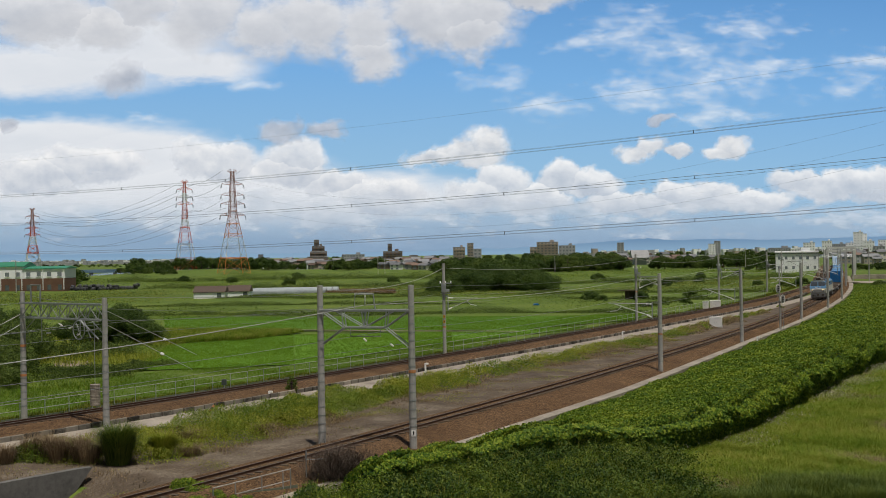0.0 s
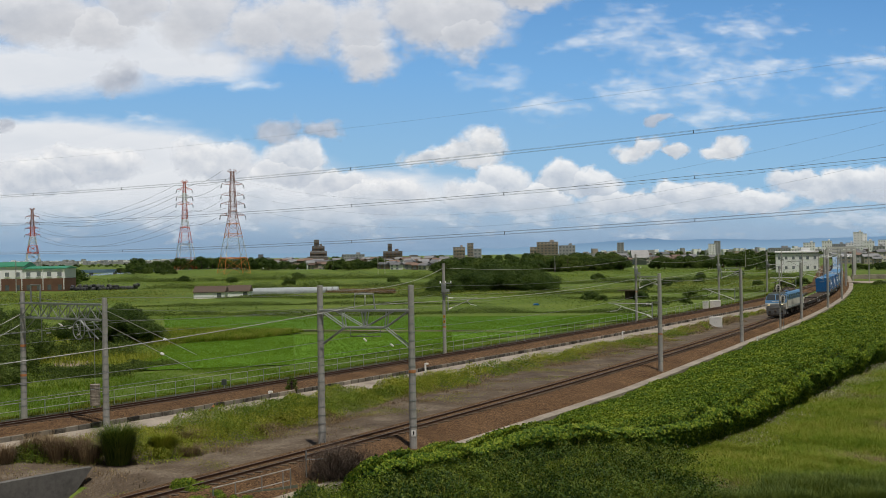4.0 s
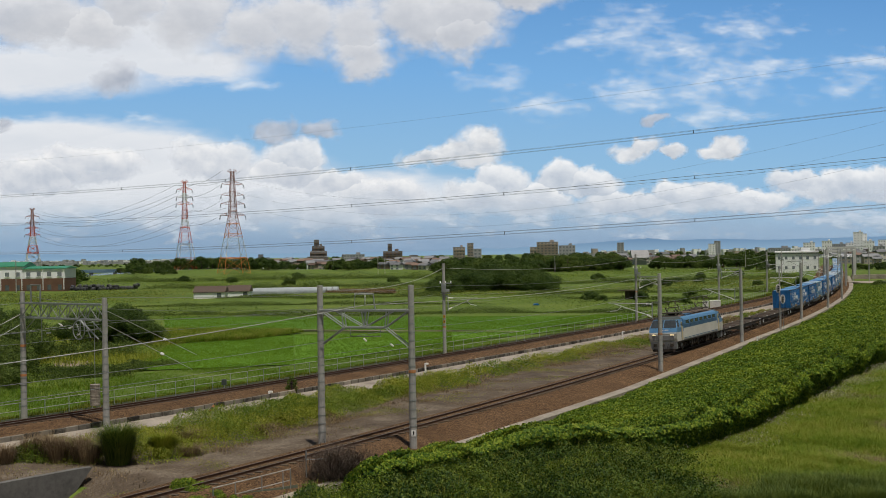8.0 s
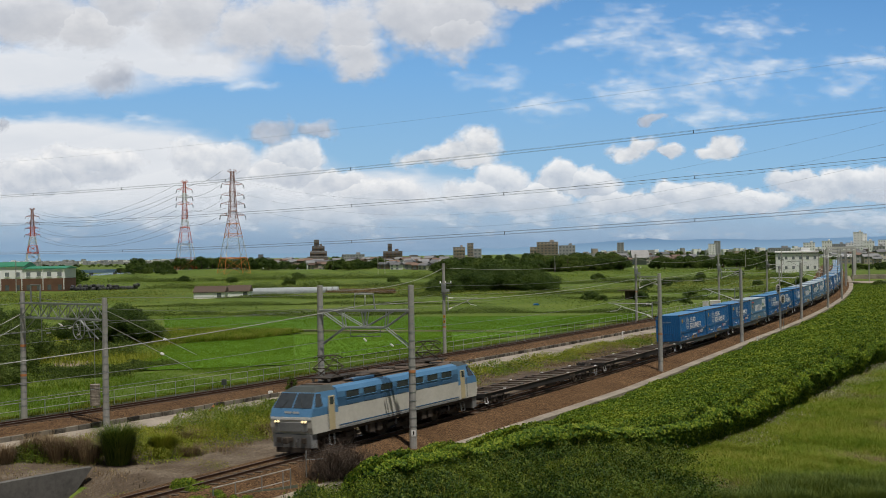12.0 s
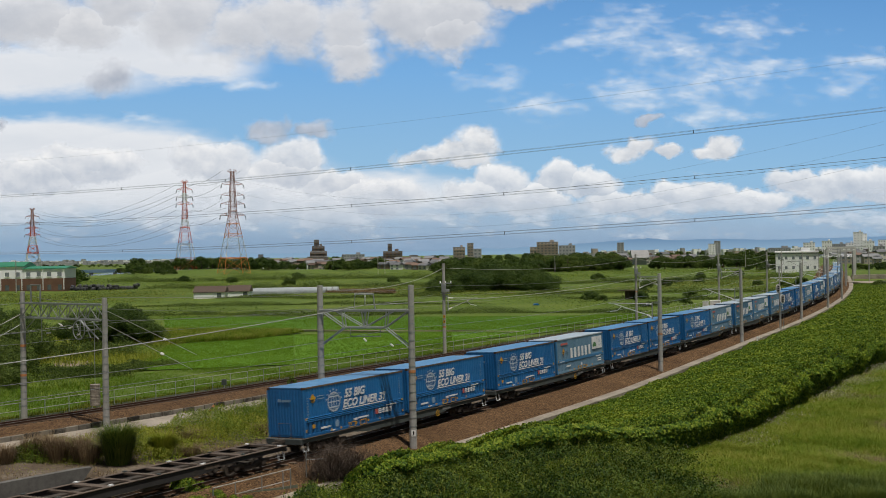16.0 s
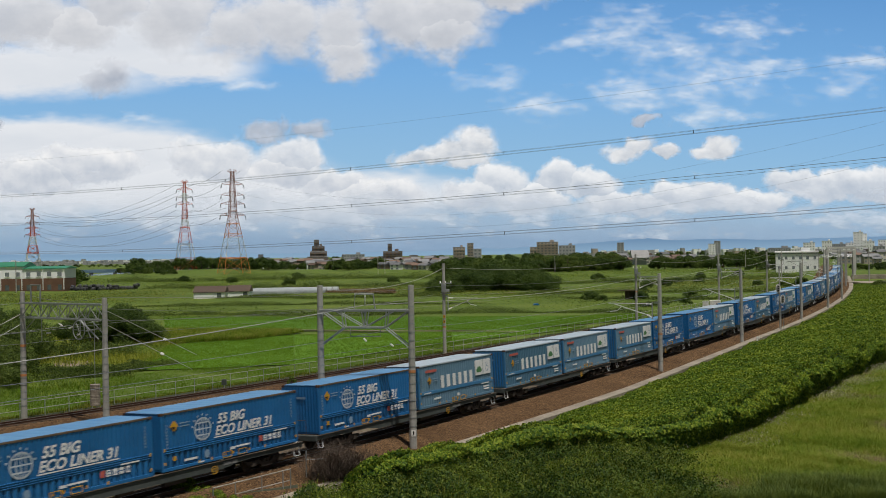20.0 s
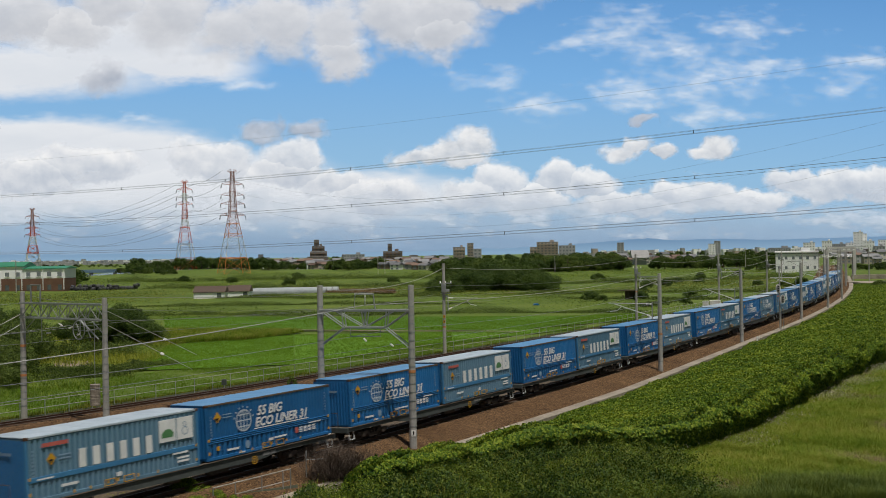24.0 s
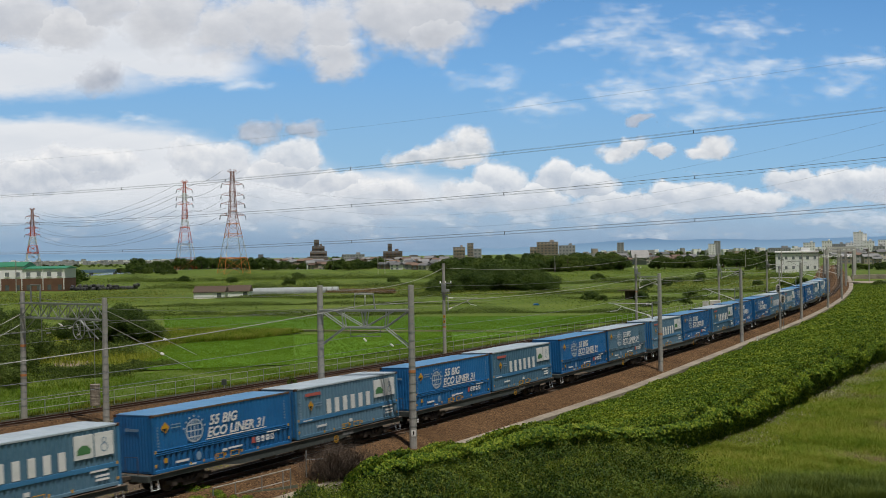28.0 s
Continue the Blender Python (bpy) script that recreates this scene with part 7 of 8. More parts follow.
for i in range(26):
    a_ = rng.uniform(0, 6.28)
    foot_ = Vector((rng.normal(0, 0.5), rng.normal(0, 0.25), -0.2))
    mid_ = foot_ + Vector((math.cos(a_) * 0.25, math.sin(a_) * 0.25, rng.uniform(0.7, 1.2)))
    stems.cyl(foot_, mid_, 0.022, 0.014, 4).cyl(mid_, mid_ + Vector((math.cos(a_) * 0.6, math.sin(a_) * 0.6, rng.uniform(-0.3, 0.7))), 0.014, 0.005, 4)
part("stems", stems, M_TWIG, dead)
# growth along the fence at the end of the bank
clump([tree("shrub", "low green shrub at the foot of the road wall", 2.6, 4.0, 3000, 0.26, 77, M_BUSH, 0.9, "shrub")], [(106 + 3.1 * i, 262 - 0.4 * i + (i % 3), 0.9 + 0.12 * (i % 4)) for i in range(13)] + [(104, 330, 1.0), (140, 312, 1.1), (148, 314, 1.2), (134, 316, 0.9)], 15)

# ---- distance: pylons, town, hills ----
M_PRED = mat("pylon_red", (0.42, 0.07, 0.03), (0.58, 0.12, 0.05), 0.2, 2.0, 0.6, bump=0)
M_PORANGE = mat("pylon_orange", (0.50, 0.16, 0.03), (0.66, 0.24, 0.06), 0.2, 2.0, 0.6, bump=0)
M_PWHITE = mat("pylon_white", (0.5, 0.5, 0.48), (0.68, 0.68, 0.66), 0.2, 2.0, 0.6, bump=0)
M_PDULL = mat("pylon_dull_red", (0.24, 0.10, 0.07), (0.36, 0.17, 0.12), 0.2, 2.0, 0.7, bump=0)
M_BROWNW = mat("brown_tile_wall", (0.13, 0.10, 0.085), (0.20, 0.155, 0.13), 0.3, 3.0, 0.8, bump=0.1)
M_GREYW = mat("grey_render_wall", (0.24, 0.25, 0.26), (0.37, 0.38, 0.39), 0.3, 3.0, 0.85, bump=0.1)
M_TANW = mat("tan_tile_wall", (0.30, 0.255, 0.215), (0.42, 0.37, 0.32), 0.3, 3.0, 0.85, bump=0.1)
M_WHITEW = mat("white_wall", (0.76, 0.77, 0.78), (0.85, 0.86, 0.87), 0.3, 3.0, 0.8, bump=0.1)
M_CREAMW = mat("cream_wall", (0.50, 0.47, 0.41), (0.64, 0.61, 0.55), 0.3, 3.0, 0.85, bump=0.1)
M_ROOFG = mat("grey_tile_roof", (0.10, 0.105, 0.115), (0.2, 0.205, 0.215), 0.5, 4.0, 0.7, bump=0.3, depth=0.05, per=0.8)
M_ROOFR = mat("brown_tile_roof", (0.085, 0.06, 0.048), (0.17, 0.115, 0.09), 0.5, 4.0, 0.8, bump=0.3, depth=0.05, per=0.8)
M_GREENR = mat("green_metal_roof", (0.03, 0.17, 0.10), (0.05, 0.23, 0.14), 0.4, 3.0, 0.5, bump=0.1)
M_BROWNB = mat("brown_brick_cladding", (0.11, 0.06, 0.04), (0.17, 0.095, 0.065), 0.4, 4.0, 0.85, bump=0.2)
M_PANE = mat("window_pane", (0.05, 0.06, 0.07), (0.13, 0.15, 0.165), 0.4, 3.0, 0.1, bump=0, spec=0.8)
M_WATER = mat("river_water", (0.10, 0.13, 0.15), (0.14, 0.17, 0.19), 0.02, 0.4, 0.12, bump=0.2, depth=0.05, spec=0.6)
M_BRIDGE = mat("blue_grey_girder", (0.10, 0.17, 0.23), (0.15, 0.23, 0.3), 0.2, 2.0, 0.6, bump=0)
M_BAG = mat("black_bag", (0.012, 0.013, 0.014), (0.06, 0.062, 0.065), 0.5, 3.0, 0.45, bump=0.2, per=0.6)
M_PLASTIC = mat("clouded_plastic_film", (0.22, 0.25, 0.26), (0.38, 0.41, 0.42), 0.3, 2.0, 0.3, bump=0.1, depth=0.05, spec=0.6)
# panes paled in their colour to stand in for distance haze
M_PANEHAZE = mat("hazed_window_pane", (0.13, 0.15, 0.17), (0.22, 0.245, 0.27), 0.4, 3.0, 0.1, bump=0, spec=0.8)
M_CONCP = mat("pale_portal_concrete", (0.36, 0.355, 0.34), (0.52, 0.515, 0.50), 0.4, 5.0, 0.85, bump=0.2, depth=0.01)


def pylon(name, x, y, z, h, wide, bands, label, arms=(0.985, 0.87, 0.765, 0.68, 0.57), big=0.17):
    """A lattice transmission tower in painted bands."""
    p = thing(name, label, "pylon", Matrix.Translation((x, y, z)) @ pose(0, 0, 0, 0, 0, 28))

    def half(k):
        return wide / 2 * (1 - k / 0.58 * 0.74) if k < 0.58 else wide / 2 * (0.26 - (k - 0.58) / 0.42 * 0.16)
    levels = [0.0, 0.16, 0.29, 0.40, 0.49, 0.56, 0.61, 0.66, 0.71, 0.76, 0.81, 0.86, 0.91, 0.96, 1.0]
    for lo, hi, material in bands:
        legs, lace = [Mesh() for _ in range(4)], Mesh()
        cuts = [lo] + [q for q in levels if lo < q < hi] + [hi]
        for a, b in zip(cuts, cuts[1:]):
            ra, rb = half(a), half(b)
            cs = [(-1, -1), (1, -1), (1, 1), (-1, 1)]
            for i in range(4):
                u, w = cs[i], cs[(i + 1) % 4]
                A, B = Vector((u[0] * ra, u[1] * ra, a * h)), Vector((u[0] * rb, u[1] * rb, b * h))
                C, D = Vector((w[0] * ra, w[1] * ra, a * h)), Vector((w[0] * rb, w[1] * rb, b * h))
                legs[i].cyl(A, B, big, n=4)
                lace.cyl(A, D, big * 0.55, n=3)
                lace.cyl(C, B, big * 0.55, n=3)
                lace.cyl(B, D, big * 0.55, n=3)
        for leg in legs:
            part("leg", leg, material, p)
        tagged(part("lacing", lace, material, p), kind="stuff")
    for i, k in enumerate(arms):
        r = half(k)
        reach = wide * (0.13 if i == 0 else 0.33)
        material = [b for b in bands if b[0] <= k <= b[1]][-1][2]
        for sx in (-1, 1):
            arm = Mesh()
            tip = Vector((sx * (r + reach), 0, k * h + (0.4 if i else 1.0)))
            for sy in (-1, 1):
                arm.cyl((sx * r, sy * r, k * h), tip, big * 0.7, n=4)
                arm.cyl((sx * r, sy * r, k * h + 2.2), tip, big * 0.5, n=4)
                arm.cyl((sx * (r + reach * 0.5), sy * r * 0.5, k * h), (sx * r, sy * r, k * h + 2.2), big * 0.4, n=3)
            ar = part("cross_arm", arm, material, p)
            if i:
                part("insulator_string", Mesh().cyl(tip, tip + Vector((sx * 0.4, 1.2, -2.6)), 0.16, n=5).cyl(tip, tip + Vector((sx * 0.4, -1.2, -2.6)), 0.16, n=5), M_WIRE, ar)
    return p


pylon("pylon", -129.2, 666, -1.35, 64.1, 16.7, [(0, 0.17, M_PORANGE), (0.17, 0.36, M_PWHITE), (0.36, 0.5, M_PORANGE), (0.5, 0.62, M_PDULL), (0.62, 0.80, M_PDULL), (0.80, 1.0, M_PDULL)], "tall lattice pylon with orange, white and dull red bands")
pylon("pylon", -182.7, 766, -0.4, 64.2, 13.5, [(0, 0.16, M_PRED), (0.16, 0.32, M_PWHITE), (0.32, 0.5, M_PRED), (0.5, 0.58, M_PWHITE), (0.58, 0.76, M_PRED), (0.76, 0.87, M_PWHITE), (0.87, 1.0, M_PRED)], "lattice pylon with red and white bands", (0.985, 0.905, 0.82, 0.745))
pylon("pylon", -448, 1180, -1.4, 66.5, 17.0, [(0, 0.26, M_PWHITE), (0.26, 0.4, M_PRED), (0.4, 0.55, M_PWHITE), (0.55, 0.7, M_PRED), (0.7, 1.0, M_PDULL)], "distant lattice pylon with faded red and white bands", big=0.34)
for k, z in enumerate((63.0, 55.0, 45.0, 36.0)):
    for sx in (-6, 6):
        wire("transmission_wire", [(-448 + sx, 1180, z + 0.6), (-182.7 + sx, 766, z - 1.5)], 0.10, "thin sagging transmission wire between pylons", 15.0, M_WIRE, 24)
        wire("transmission_wire", [(-182.7 + sx, 766, z - 1.5), (-129.2 + sx, 666, z + 0.5)], 0.07, "thin sagging transmission wire between pylons", 4.0, M_WIRE, 14)
# towers of the line that crosses the view
for tx, ty in ((-150.0, 285.0), (78.0, 118.0)):
    pylon("pylon", tx, ty, base_z(tx, ty), 36.3, 9.0, [(0, 0.5, M_STEEL), (0.5, 1.0, M_STEEL)], "grey lattice pylon of the crossing power line", (0.985, 0.76, 0.58, 0.38), 0.14)

WALLS = {"brown": M_BROWNW, "grey": M_GREYW, "tan": M_TANW, "white": M_WHITEW}


def block_house(kind, x, y, w, d, h, floors):
    """A flat-roofed block with its rows of windows and balconies, facing the railway."""
    named = {"brown": "brown tiled apartment block with balconies", "grey": "grey apartment block with rows of windows", "tan": "tan tiled apartment block with balconies", "white": "white flat-roofed building with rows of windows"}[kind]
    b = thing("apartment_building" if kind != "white" else "office_building", named + " beyond the fields", "building", Matrix.Translation((x, y, FIELD)) @ pose(0, 0, 0, 0, 0, -math.degrees(math.atan2(x, y))))
    part("wall", Mesh().box((0, d / 2, h / 2 - 1), (w, d, h + 2), 0.1), WALLS[kind], b)
    roof = part("roof", Mesh().box((0, d / 2, h + 0.1), (w + 0.3, d + 0.3, 0.45), 0.05), M_GREYW, b)
    if w > 10:
        part("roof_room", Mesh().box((w * 0.2, d / 2, h + 1.2), (w * 0.2, d * 0.4, 2.2), 0.05), WALLS[kind], roof)
    fh = h / floors
    cols = max(2, int(w / 3.0))
    for f in range(floors):
        z = f * fh + fh * 0.55
        for c in range(cols):
            u = -w / 2 + (c + 0.5) * w / cols
            part("window", WINDOW, None, b, m=Matrix.Translation((u, -0.03, z)) @ Matrix.Diagonal((w / cols * (0.36 if kind == "white" else 0.48), 1, fh * (0.3 if kind == "white" else 0.5), 1)))
        if kind in ("brown", "tan") and floors > 4:
            part("balcony", Mesh().box((0, -0.55, z - fh * 0.33), (w * 0.96, 1.1, fh * 0.36), 0.04), WALLS[kind], b)
    return b


WINDOW = Mesh().box((0, 0, 0), (1, 0.1, 1), 0.0).data("window", M_PANEHAZE)
for kind, x, y, w, d, h, fl in (
    ("brown", -115.3, 1000, 18.3, 14, 9.5, 4), ("brown", -115.4, 1001, 15.6, 12, 14.5, 6), ("brown", -115.6, 1002, 11.5, 10, 19.4, 8), ("brown", -117.4, 1004, 4.7, 6, 25.3, 8),
    ("grey", -90.6, 1100, 21.3, 12, 11.0, 4),
    ("brown", -46.5, 1000, 17.8, 12, 13.5, 6),
    ("brown", -49.3, 1003, 4.2, 8, 20.5, 7),
    ("tan", 17.9, 1200, 13.2, 12, 17.2, 5),
    ("tan", 30.4, 1200, 6.9, 10, 21.4, 7),
    ("grey", 38.3, 1200, 8.8, 12, 15.0, 4),
    ("tan", 101.6, 1050, 20.9, 14, 20.2, 8),
    ("tan", 88.0, 1052, 6.6, 12, 15.4, 5),
    ("grey", 121.7, 1060, 16.1, 12, 16.5, 5),
    ("grey", 197.1, 1200, 7.5, 10, 19.3, 8),
    ("white", 323.6, 1300, 8.2, 12, 16.8, 7),
    ("grey", 331.4, 1305, 7.5, 10, 20.1, 8),
    ("white", 160.4, 490, 18.5, 12, 8.8, 2),
    ("grey", 435.7, 1400, 27.8, 20, 10.6, 2),
    ("white", 456.9, 1400, 17.6, 20, 8.8, 3),
    ("white", 474.5, 1400, 14.6, 20, 16.6, 5),
    ("white", 497.5, 1400, 12.4, 20, 18.4, 4),
    ("grey", 512.2, 1400, 18.3, 20, 14.5, 4),
    ("white", 527.2, 1400, 10.3, 20, 15.7, 4),
    ("white", 538.2, 1400, 11.7, 20, 29.5, 9),
    ("white", 547.0, 1403, 7.3, 20, 27.1, 8),
    ("white", 549.0, 1396, 16.1, 8, 17.6, 4),
    ("white", 573.7, 1400, 18.3, 20, 18.7, 5),
    ("white", 524.3, 1380, 29.3, 10, 10.7, 2),
    ("grey", 560.9, 1390, 14.6, 10, 10.8, 2)):
    block_house(kind, x, y, w, d, h, fl)
# parapet of the white building by the line
par = thing("roof_parapet", "white projecting roof slab on the lineside building", "roof", m=Matrix.Translation((160.4, 490, FIELD)) @ pose(0, 0, 0, 0, 0, -18.1), mesh=Mesh().box((0, 5.9, 9.5), (19.2, 12.8, 0.7), 0.08), material=M_WHITEW)


def house(x, y, w, d, h, wall, roofm, turn, label):
    b = thing("house", label, "house", Matrix.Translation((x, y, FIELD)) @ pose(0, 0, 0, 0, 0, turn), group="houses of the town")
    part("wall", Mesh().box((0, 0, h / 2 - 0.5), (w, d, h + 1), 0.05), wall, b)
    e = 0.5
    part("roof", Mesh().prism([(-d / 2 - e, h - 0.1), (-d / 2 - e, h + 0.1), (0, h + d * 0.28), (d / 2 + e, h + 0.1), (d / 2 + e, h - 0.1)], -w / 2 - e, w / 2 + e, axis=0), roofm, b)
    for f in range(2):
        for c in (-0.27, 0.27):
            part("window", WINDOW, None, b, m=Matrix.Translation((c * w, -d / 2 - 0.03, 1.5 + f * h * 0.48)) @ Matrix.Diagonal((w * 0.22, 1, 1.2, 1)))
    return b


rh = random.Random(21)
for n, x0, x1, y0, y1 in ((44, -0.056, 0.008, 720, 900), (16, -0.165, -0.12, 880, 980), (9, -0.125, -0.10, 770, 800), (12, 0.165, 0.215, 800, 900), (8, 0.20, 0.25, 880, 1000), (14, 0.36, 0.42, 900, 1300), (8, -0.10, -0.06, 900, 980), (12, 0.372, 0.425, 680, 800)):
    for i in range(n):
        y = y0 + (y1 - y0) * rh.random()
        b = x0 + (x1 - x0) * (i + rh.random()) / n
        red = rh.random() < 0.38
        house(b * y, y, rh.uniform(5, 8), rh.uniform(5, 7), rh.uniform(2.8, 3.8) + 4.0 * (y - y0) / (y1 - y0), rh.choice((M_WHITEW, M_CREAMW, M_GREYW, M_TANW, M_BROWNW)), M_ROOFR if red else M_ROOFG, rh.uniform(-35, 35),
              "two-storey house with brown tiled roof" if red else "two-storey house with grey tiled roof")
# temple-like hall
hall = thing("temple_hall", "hall with a broad sweeping pale grey roof", "hall", Matrix.Translation((146, 800, FIELD)))
part("wall", Mesh().box((0, 4, 3), (9, 8, 6.5), 0.05), M_GREYW, hall)
part("roof", Mesh().prism([(-2.5, 5.6), (-0.5, 7.2), (2.5, 10.4), (4.2, 11.2), (6, 10.4), (9, 7.2), (11, 5.6)], -6.5, 6.5, axis=0), mat("pale_tile_roof", (0.2, 0.2, 0.205), (0.3, 0.3, 0.305), 0.5, 3.0, 0.6, bump=0.2), hall)

# green-roofed building
gb = thing("green_roof_building", "two-part building with green metal roofs, white upper and brown lower walls", "building", Matrix.Translation((-152, 397, FIELD)))
for x0, x1, eave, ridge in ((-18.0, -2.5, 9.2, 10.9), (-2.4, 12.9, 8.3, 9.2)):
    w = x1 - x0
    c = (x0 + x1) / 2
    part("upper_wall", Mesh().box((c, 6, (4.7 + eave) / 2), (w, 12, eave - 4.7), 0.05), M_WHITEW, gb, "off-white upper wall")
    part("lower_wall", Mesh().box((c, 6, 2.2), (w + 0.06, 12.06, 5.0), 0.05), M_BROWNB, gb, "brown clad lower wall")
    part("roof", Mesh().prism([(-0.35, eave - 0.1), (-0.35, eave + 0.12), (6, ridge), (12.35, eave + 0.12), (12.35, eave - 0.1)], x0 - 0.5, x1 + 0.5, axis=0), M_GREENR, gb, "green metal roof")
    n = 4
    for i in range(n):
        u = x0 + w * (i + 0.5) / n
        part("window", WINDOW, None, gb, m=Matrix.Translation((u, -0.06, 6.3)) @ Matrix.Diagonal((1.5, 1, 1.6, 1)))
        part("window_sill", Mesh().box((u, -0.1, 5.4), (1.8, 0.2, 0.12), 0.02), M_WHITEW, gb)
        if i % 2:
            part("duct", Mesh().cyl((u + 1.6, -0.25, 0.5), (u + 1.6, -0.25, 7.5), 0.16, n=6), M_WHITEW, gb)
        part("door", Mesh().box((u, -0.06, 1.4), (1.4, 0.08, 2.0), 0.02), M_PANE, gb)
ut = thing("utility_pole", "slim concrete utility pole beside the green-roofed building", "pole", Matrix.Translation((-153.5, 388, FIELD)))
part("shaft", Mesh().cyl((0, 0, -0.3), (0, 0, 11.5), 0.2, 0.14, 8), M_POLE, ut)
part("cross_arm", Mesh().box((0, 0, 11), (1.8, 0.1, 0.12), 0.02), M_STEEL, ut)

# stacked black bags
rb_ = random.Random(4)
bag_me = Mesh()
bag_me.lathe([(0.0, 0.0), (0.55, 0.05), (0.72, 0.35), (0.66, 0.75), (0.4, 0.98), (0.12, 1.05), (0.0, 1.05)], 9)
bag_data = bag_me.data("bag", M_BAG)
for i in range(120):
    x = -140 + 25 * rb_.random()
    row = rb_.choice((0, 0, 0, 1))
    yy = 404 + rb_.uniform(-3, 3)
    tagged(new("bulk_bag", bag_data), "filled black bulk bag in a long stacked pile", "bag", "pile of black bags").matrix_basis = Matrix.Translation((x, yy, base_z(x, yy) + row * 0.9)) @ pose(0, 0, 0, rb_.uniform(-8, 8), 0, rb_.uniform(0, 360)) @ Matrix.Scale(rb_.uniform(1.0, 1.35), 4)

# sheds and plastic tunnels
for x0, x1, yy in ((-70.8, -61.6, 305), (-62.2, -55.4, 309)):
    sh = thing("farm_shed", "low farm shed with brown tiled roof and pale wall", "shed", Matrix.Translation(((x0 + x1) / 2, yy, FIELD)))
    w = x1 - x0
    part("wall", Mesh().box((0, 2.5, 0.75), (w - 0.4, 5, 1.9), 0.03), M_WHITEW, sh)
    part("roof", Mesh().prism([(-0.22, 1.65), (-0.22, 1.85), (2.5, 3.4), (5.22, 1.85), (5.22, 1.65)], -w / 2, w / 2, axis=0), M_ROOFR, sh)
    part("door", Mesh().box((w * 0.3, -0.02, 0.75), (1.2, 0.08, 1.5), 0.02), M_PANE, sh)
for i in range(3):
    gh = thing("plastic_greenhouse", "long low tunnel greenhouse of clouded plastic film on hoops", "greenhouse", Matrix.Translation((-62.0 + i * 1.5, 331 + i * 4.2, FIELD)), group="row of tunnel greenhouses")
    arc = [(-1.7, 0.0)] + [(1.7 * math.cos(a), 0.7 + 1.0 * math.sin(a)) for a in [math.pi * k / 8 for k in range(8, -1, -1)]] + [(1.7, 0.0)]
    part("film", Mesh().prism(arc, 0.0, 26.0, axis=0), M_PLASTIC, gh)
    for k in range(12):
        part("hoop", Mesh().path([(k * 2.36, u * 1.01, w * 1.01) for u, w in arc], 0.06, 4), M_GREYW, gh)
fr_ = thing("pump_frame", "dark weathered timber frame hut in the grass", "hut", Matrix.Translation((43.5, 254, FIELD)))
for x in (-1.6, 0, 1.6):
    part("post", Mesh().box((x, 0, 1.0), (0.15, 0.15, 2.4), 0.0), M_BARK, fr_)
part("roof", Mesh().box((0, 0.6, 2.3), (4.6, 2.4, 0.2), 0.03), M_BARK, fr_)
part("wall", Mesh().box((0.6, 1.4, 1.1), (2.6, 0.1, 2.0), 0.02), M_BARK, fr_)
tarp = thing("blue_sheet", "small blue plastic sheet lying over a heap", "tarpaulin", Matrix.Translation((19.8, 232, FIELD)), mesh=Mesh().prism([(-0.7, 0.3), (-0.5, 0.6), (0.3, 0.7), (0.7, 0.4), (0.7, 0.3)], -0.5, 0.5, axis=1), material=M_BLUE)

# river and bridge
thing("water_river", "calm grey-blue river between grassy banks", "river", kind="structure", mesh=Mesh().box((-262, 960, -3.2), (110, 640, 0.1), 0.0), material=M_WATER)
br = thing("road_bridge", "long low blue-grey girder bridge over the river", "bridge", Matrix.Translation((-285, 905, 0)))
part("girder", Mesh().box((0, 0, -0.9), (90, 8, 1.8), 0.05), M_BRIDGE, br)
part("parapet", Mesh().box((0, -4.0, 0.5), (90, 0.2, 0.9), 0.02), M_BRIDGE, br)
for x in (-30, -10, 10, 30):
    part("pier", Mesh().box((x, 0, -3.5), (1.6, 6, 4.0), 0.1), M_CONC, br)

# masts beside the woods, lamp posts
for x, y, h in ((168, 560, 10), (175, 560, 9), (158, 565, 12), (172, 555, 9), (-33, 610, 9), (-37, 612, 10), (62, 600, 9), (152, 610, 10)):
    mt = thing("utility_pole", "slim grey utility pole at the edge of the woods", "pole", Matrix.Translation((x, y, FIELD)))
    part("shaft", Mesh().cyl((0, 0, -0.3), (0, 0, h), 0.2, 0.12, 7), M_POLE, mt)
    part("cross_arm", Mesh().box((0, 0, h - 0.5), (1.6, 0.12, 0.12), 0.0), M_STEEL, mt)

# portal frames over the line near the station
for y, xa, xb, h, thick in ((352, 124.4, 133.7, 9.4, 0.95), (420, 149.5, 160.0, 10.2, 0.8)):
    pf = thing("station_portal", "heavy pale concrete portal frame over the tracks", "portal", group="portals over the tracks")
    for x in (xa, xb):
        part("leg", Mesh().box((x, y, h / 2 - 0.6), (thick, thick, h + 1.2), 0.06), M_CONCP, pf)
        part("bracket", Mesh().box((x - 0.9, y, h - 2.4), (1.4, 0.3, 0.3), 0.03), M_CONCP, pf)
    part("beam", Mesh().box(((xa + xb) / 2, y, h - 0.35), (xb - xa - thick - 0.01, thick * 0.9, 0.7), 0.04), M_CONCP, pf)
tp = thing("signal_gantry", "slim white steel lattice gantry on two poles", "gantry", group="portals over the tracks")
for x in (104.3, 113.8):
    part("post", Mesh().cyl((x, 300, 0.3), (x, 300, 8.6), 0.16, 0.14, 8), M_POLE, tp)
for z in (7.6, 8.15):
    part("chord", Mesh().cyl((104.3, 300, z), (113.8, 300, z), 0.06, n=5), M_WHITEW, tp)
for i in range(12):
    x = 104.3 + i * 9.5 / 12
    part("brace", Mesh().cyl((x, 300, 7.6 + 0.55 * (i % 2)), (x + 9.5 / 12, 300, 8.15 - 0.55 * (i % 2)), 0.045, n=4), M_WHITEW, tp)
